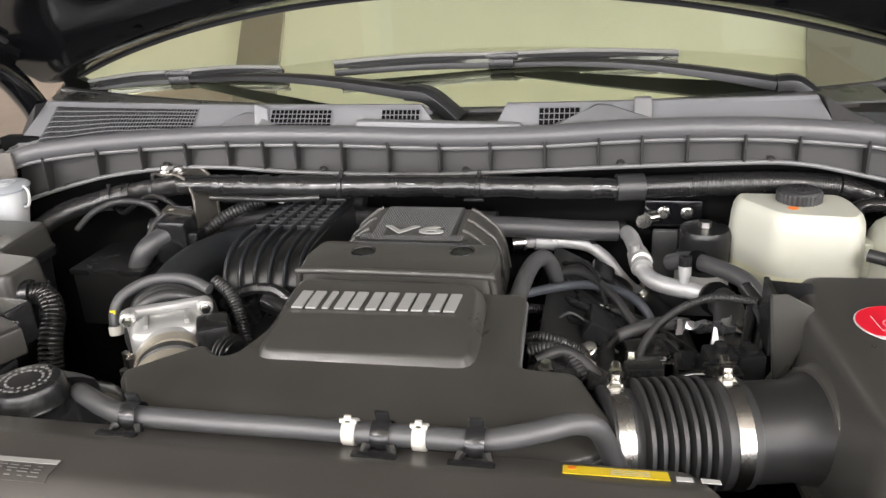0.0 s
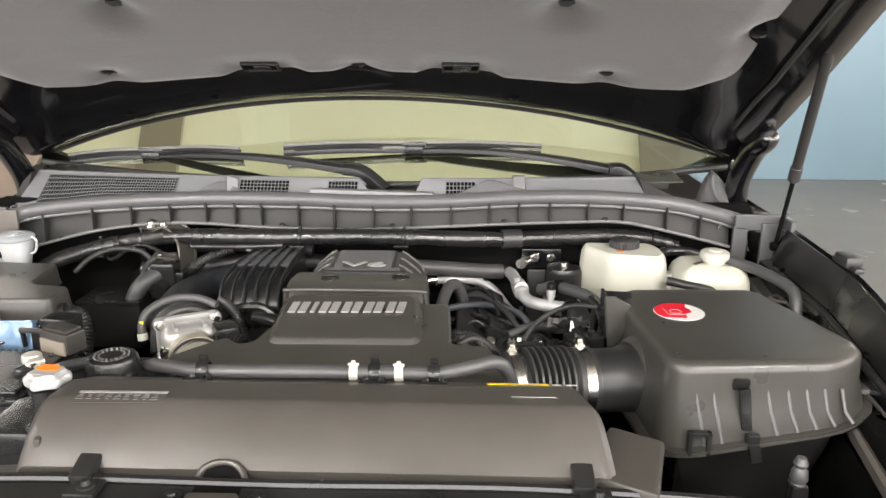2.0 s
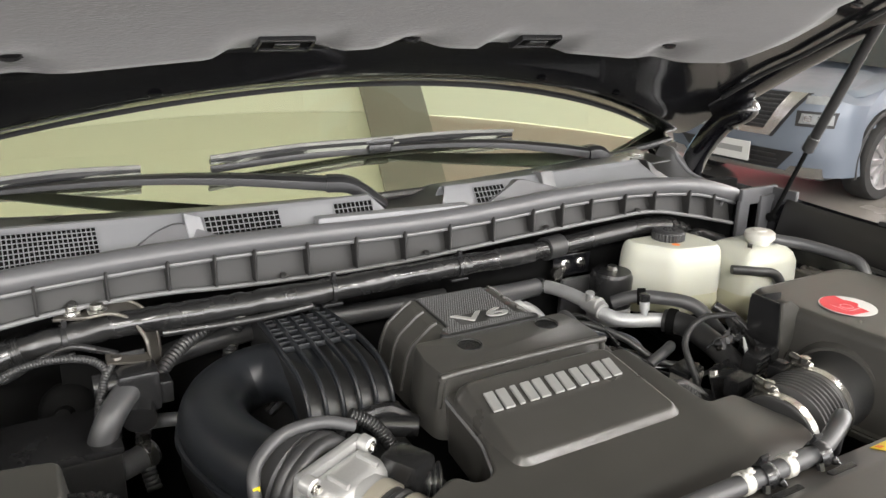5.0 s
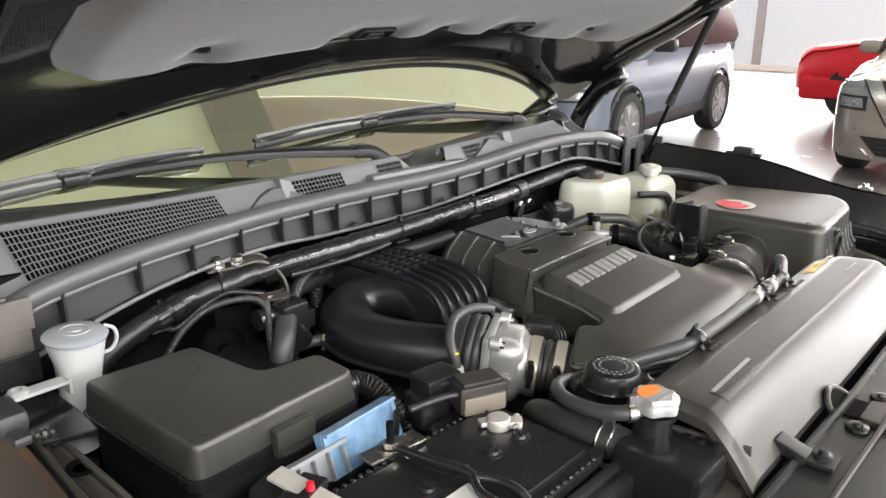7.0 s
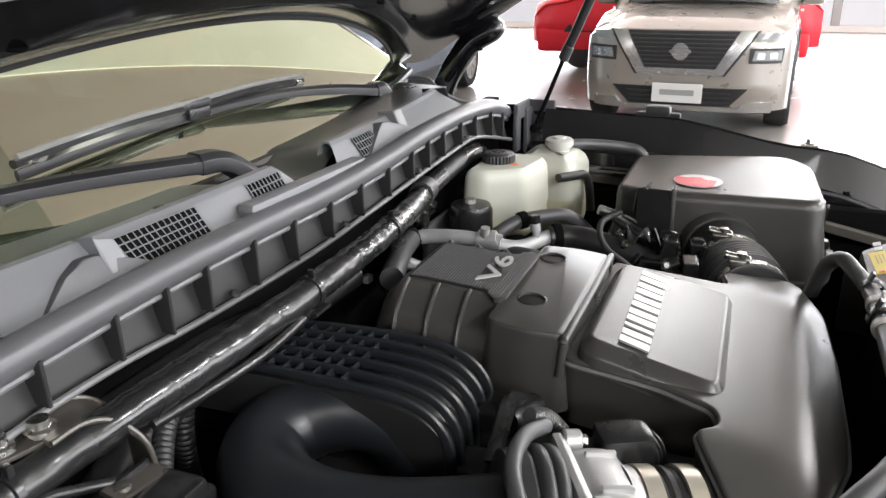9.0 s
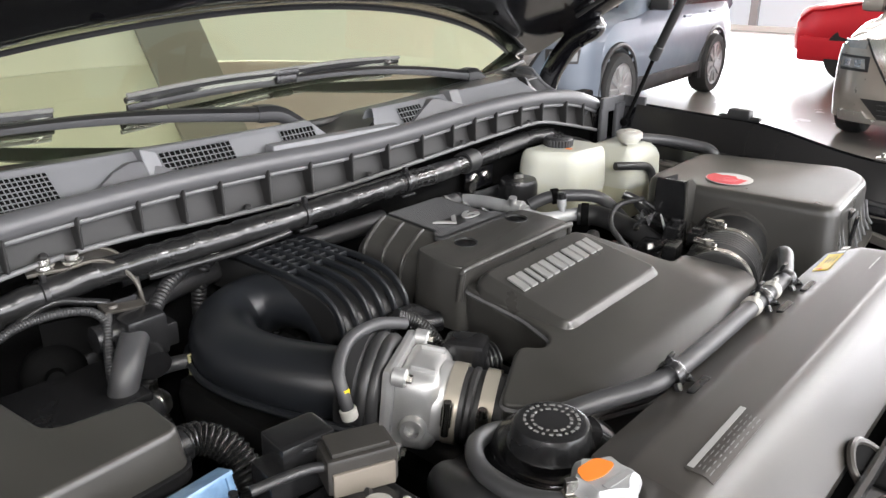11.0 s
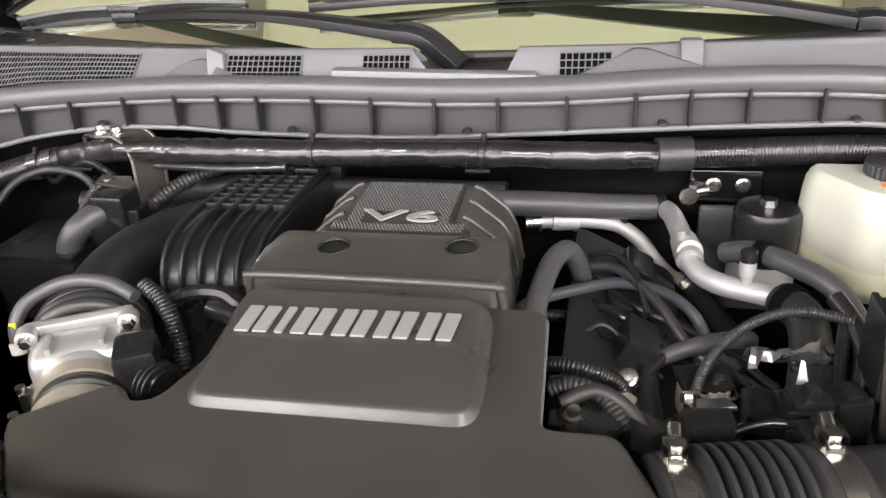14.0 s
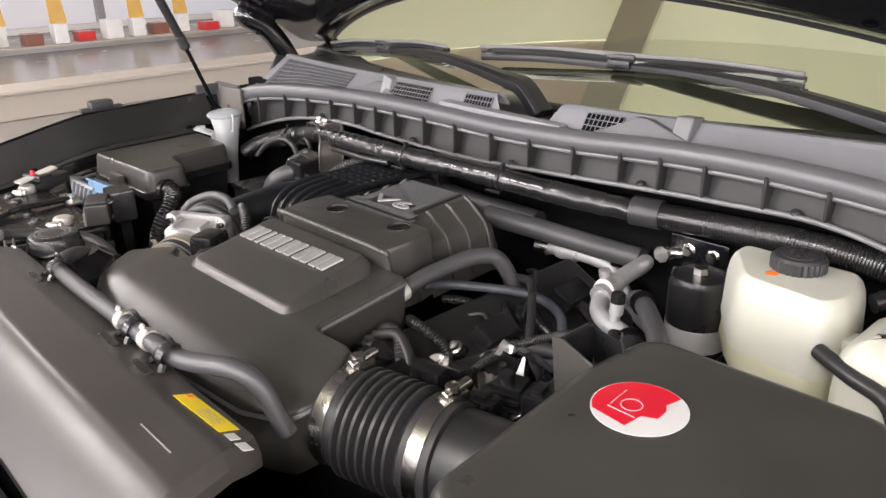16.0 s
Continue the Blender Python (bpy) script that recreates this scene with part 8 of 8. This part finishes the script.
part("bolt", lathe([(0.0, 0.008), (0.006, 0.008), (0.007, 0.0)], (0.302, 0.150, 1.150), (-20, 0, 0), 6), STEEL, brk)
part("block", box(0.040, 0.022, 0.026, (0.314, 0.118, 1.150), 0.004, (0, 0, 10)), SATIN_PLASTIC, brk)
for x, y, z, tilt in ((0.262, 0.262, 1.132, 30), (0.256, 0.212, 1.126, 40), (0.404, 0.226, 1.140, 10), (0.428, 0.236, 1.150, 20), (0.345, 0.215, 1.112, 0), (0.212, 0.118, 1.152, 0)):
    b = thing("engine_bolt", (x, y, z), "small bright bolt among the wiring", "bolt", "engine bolts")
    part("head", lathe([(0.0, 0.008), (0.0055, 0.0075), (0.006, 0.002), (0.009, 0.001), (0.009, -0.002), (0.004, -0.02)], (x, y, z), (tilt, 0, 0), 10), STEEL, b)

act = thing("vacuum_actuator", (-0.46, 0.47, 1.13), "round black vacuum actuator with hose stub behind the fuse box", "actuator")
part("drum", moved(lathe([(0.0, -0.022), (0.030, -0.020), (0.036, -0.008), (0.038, 0.0), (0.036, 0.008), (0.028, 0.018), (0.012, 0.022), (0.010, 0.036), (0.0, 0.038)], seg=32), aim((-0.480, 0.510, 1.120), (-0.500, 0.44, 1.14))), DARK_METAL, act)
part("bracket", box(0.06, 0.004, 0.05, (-0.455, 0.508, 1.160), 0.001, (0, 0, -15)), DARK_METAL, act)
hose("conduit", "thin black corrugated conduit looped behind the fuse box", [(-0.60, 0.455, 1.165), (-0.565, 0.462, 1.195), (-0.520, 0.466, 1.212), (-0.470, 0.458, 1.214), (-0.440, 0.452, 1.200), (-0.430, 0.448, 1.160), (-0.432, 0.445, 1.10)], 0.0052, RUBBER, "ribbed", pitch=0.0034)
hose("conduit", "black corrugated conduit rising behind the intake manifold", [(-0.225, 0.548, 1.205), (-0.250, 0.548, 1.175), (-0.262, 0.548, 1.13), (-0.255, 0.552, 1.07), (-0.24, 0.55, 1.02)], 0.011, RUBBER, "ribbed", pitch=0.006)
for pts in ([(0.200, 0.23, 1.130), (0.235, 0.24, 1.118), (0.262, 0.225, 1.105), (0.285, 0.19, 1.09)], [(0.205, 0.265, 1.128), (0.230, 0.285, 1.135), (0.258, 0.275, 1.120), (0.29, 0.25, 1.10)], [(0.330, 0.300, 1.10), (0.352, 0.255, 1.112), (0.372, 0.215, 1.105), (0.385, 0.17, 1.10)], [(0.440, 0.235, 1.178), (0.446, 0.205, 1.160), (0.436, 0.175, 1.135), (0.420, 0.150, 1.12)], [(0.290, 0.32, 1.085), (0.320, 0.27, 1.10), (0.345, 0.225, 1.09), (0.355, 0.18, 1.07)]):
    hose("wire", "thin black wire among the engine hoses", pts, 0.0024, RUBBER, category="cable", seg=8)
conn2 = thing("connector", (0.395, 0.155, 1.15), "black ribbed plug standing beside the intake bellows", "connector", "wiring connectors")
part("shell", box(0.034, 0.026, 0.036, (0.394, 0.158, 1.146), 0.004, (10, 0, 15)), SATIN_PLASTIC, conn2)
part("latch", box(0.012, 0.012, 0.014, (0.394, 0.152, 1.168), 0.003, (10, 0, 15)), SATIN_PLASTIC, conn2)
for k in range(3):
    part("ridge", box(0.036, 0.003, 0.004, (0.394, 0.144, 1.136 + 0.009 * k), 0.001, (10, 0, 15)), BLACK_PLASTIC, conn2)

SCUFFED = material("scuffed_dark_sheet_metal", (0.045, 0.045, 0.047), 0.42, fine=150, bump=0.3, vary=0.5, coarse=35, dust=0.03)
# more of the engine's side, between the cover and the filter box
WORN_ALU = material("stained_cast_aluminium", (0.33, 0.31, 0.28), 0.45, metal=0.4, fine=260, bump=0.5, vary=0.4, coarse=60)
GOLD_ZINC = material("yellow_passivated_bolt", (0.50, 0.38, 0.16), 0.3, metal=0.8, fine=300, bump=0.1, vary=0.2)
flange = thing("coolant_flange", (0.222, 0.206, 1.06), "stained cast aluminium coolant flange with a yellowish bolt", "flange")
part("casting", merged(box(0.056, 0.050, 0.050, (0.216, 0.206, 1.082), 0.012, (8, 14, 20)), lathe([(0.0, 0.03), (0.016, 0.03), (0.018, 0.024), (0.015, 0.02), (0.016, 0.0)], (0.240, 0.200, 1.092), (35, 40, 0), 18), box(0.03, 0.02, 0.02, (0.210, 0.176, 1.098), 0.006, (0, 0, 30))), WORN_ALU, flange)
part("bolt", lathe([(0.0, 0.012), (0.0065, 0.011), (0.007, 0.003), (0.011, 0.002), (0.011, -0.002), (0.005, -0.02)], (0.210, 0.166, 1.110), (30, 10, 0), 8), GOLD_ZINC, flange)
coil = thing("wiring_junction", (0.192, 0.166, 1.10), "black wiring junction block with two bolts beside the cover", "connector")
part("block", merged(box(0.034, 0.024, 0.046, (0.205, 0.158, 1.122), 0.005, (8, 6, 20)), box(0.020, 0.018, 0.014, (0.198, 0.160, 1.148), 0.004, (8, 6, 20))), SATIN_PLASTIC, coil)
for dx, dz in ((-0.006, 0.008), (0.009, 0.004)):
    part("bolt", lathe([(0.0, 0.005), (0.004, 0.0045), (0.005, 0.001), (0.007, 0.0)], (0.205 + dx, 0.146, 1.128 + dz), (80, 0, 20), 8), STEEL, coil)
hose("cable_conduit", "glossy corrugated black conduit curving down beside the cover", [(0.182, 0.205, 1.138), (0.195, 0.196, 1.146), (0.212, 0.192, 1.147), (0.232, 0.197, 1.138), (0.250, 0.203, 1.122), (0.258, 0.206, 1.09)], 0.0072, TAPE, "ribbed", pitch=0.0036)
hose("cable_conduit", "corrugated black conduit running under the rear cover", [(0.150, 0.290, 1.128), (0.172, 0.305, 1.128), (0.195, 0.315, 1.122), (0.220, 0.318, 1.105), (0.235, 0.315, 1.07)], 0.0066, TAPE, "ribbed", pitch=0.0036)
sensor = thing("camshaft_sensor", (0.214, 0.310, 1.07), "black camshaft sensor with square plug", "sensor")
part("drum", lathe([(0.0, 0.026), (0.018, 0.025), (0.024, 0.020), (0.026, 0.0), (0.030, -0.002), (0.030, -0.012), (0.0, -0.03)], (0.222, 0.300, 1.085), (12, 18, 0), 28), SATIN_PLASTIC, sensor)
part("plug", box(0.020, 0.026, 0.022, (0.230, 0.288, 1.118), 0.004, (12, 18, 25)), SATIN_PLASTIC, sensor)
hose("coolant_hose", "black rubber hose with spring clamps down the engine side", [(0.287, 0.340, 1.092), (0.278, 0.298, 1.099), (0.273, 0.231, 1.101), (0.274, 0.185, 1.108), (0.272, 0.150, 1.108), (0.265, 0.12, 1.09)], 0.0125, RUBBER, ends=((0.18, 0.004, 0.002, STEEL), (0.24, 0.004, 0.002, STEEL)), seg=16)
module = thing("sensor_module", (0.322, 0.216, 1.06), "grey finned metal module beside the filter box", "module")
part("body", box(0.040, 0.030, 0.052, (0.322, 0.216, 1.098), 0.005, (6, 0, 15)), WORN_ALU, module)
for k in range(5):
    part("fin", box(0.003, 0.034, 0.044, (0.306 + 0.008 * k, 0.212 + 0.002 * k, 1.104), 0.001, (6, 0, 15)), WORN_ALU, module)
part("cover", box(0.046, 0.034, 0.008, (0.322, 0.216, 1.127), 0.003, (6, 0, 15)), SATIN_PLASTIC, module)
part("screw", lathe([(0.0, 0.005), (0.005, 0.004), (0.006, 0.0)], (0.334, 0.210, 1.131), (6, 0, 0), 8), STEEL, module)
heat_panel = thing("heat_shield", (0.41, 0.55, 1.0), "dark grey scuffed sheet-metal heat shield on the firewall", "heat shield")
part("plate", box(0.125, 0.010, 0.15, (0.405, 0.549, 1.080), 0.006, (4, 0, 0)), SCUFFED, heat_panel)
part("rib", box(0.125, 0.006, 0.008, (0.405, 0.543, 1.145), 0.002, (4, 0, 0)), SCUFFED, heat_panel)
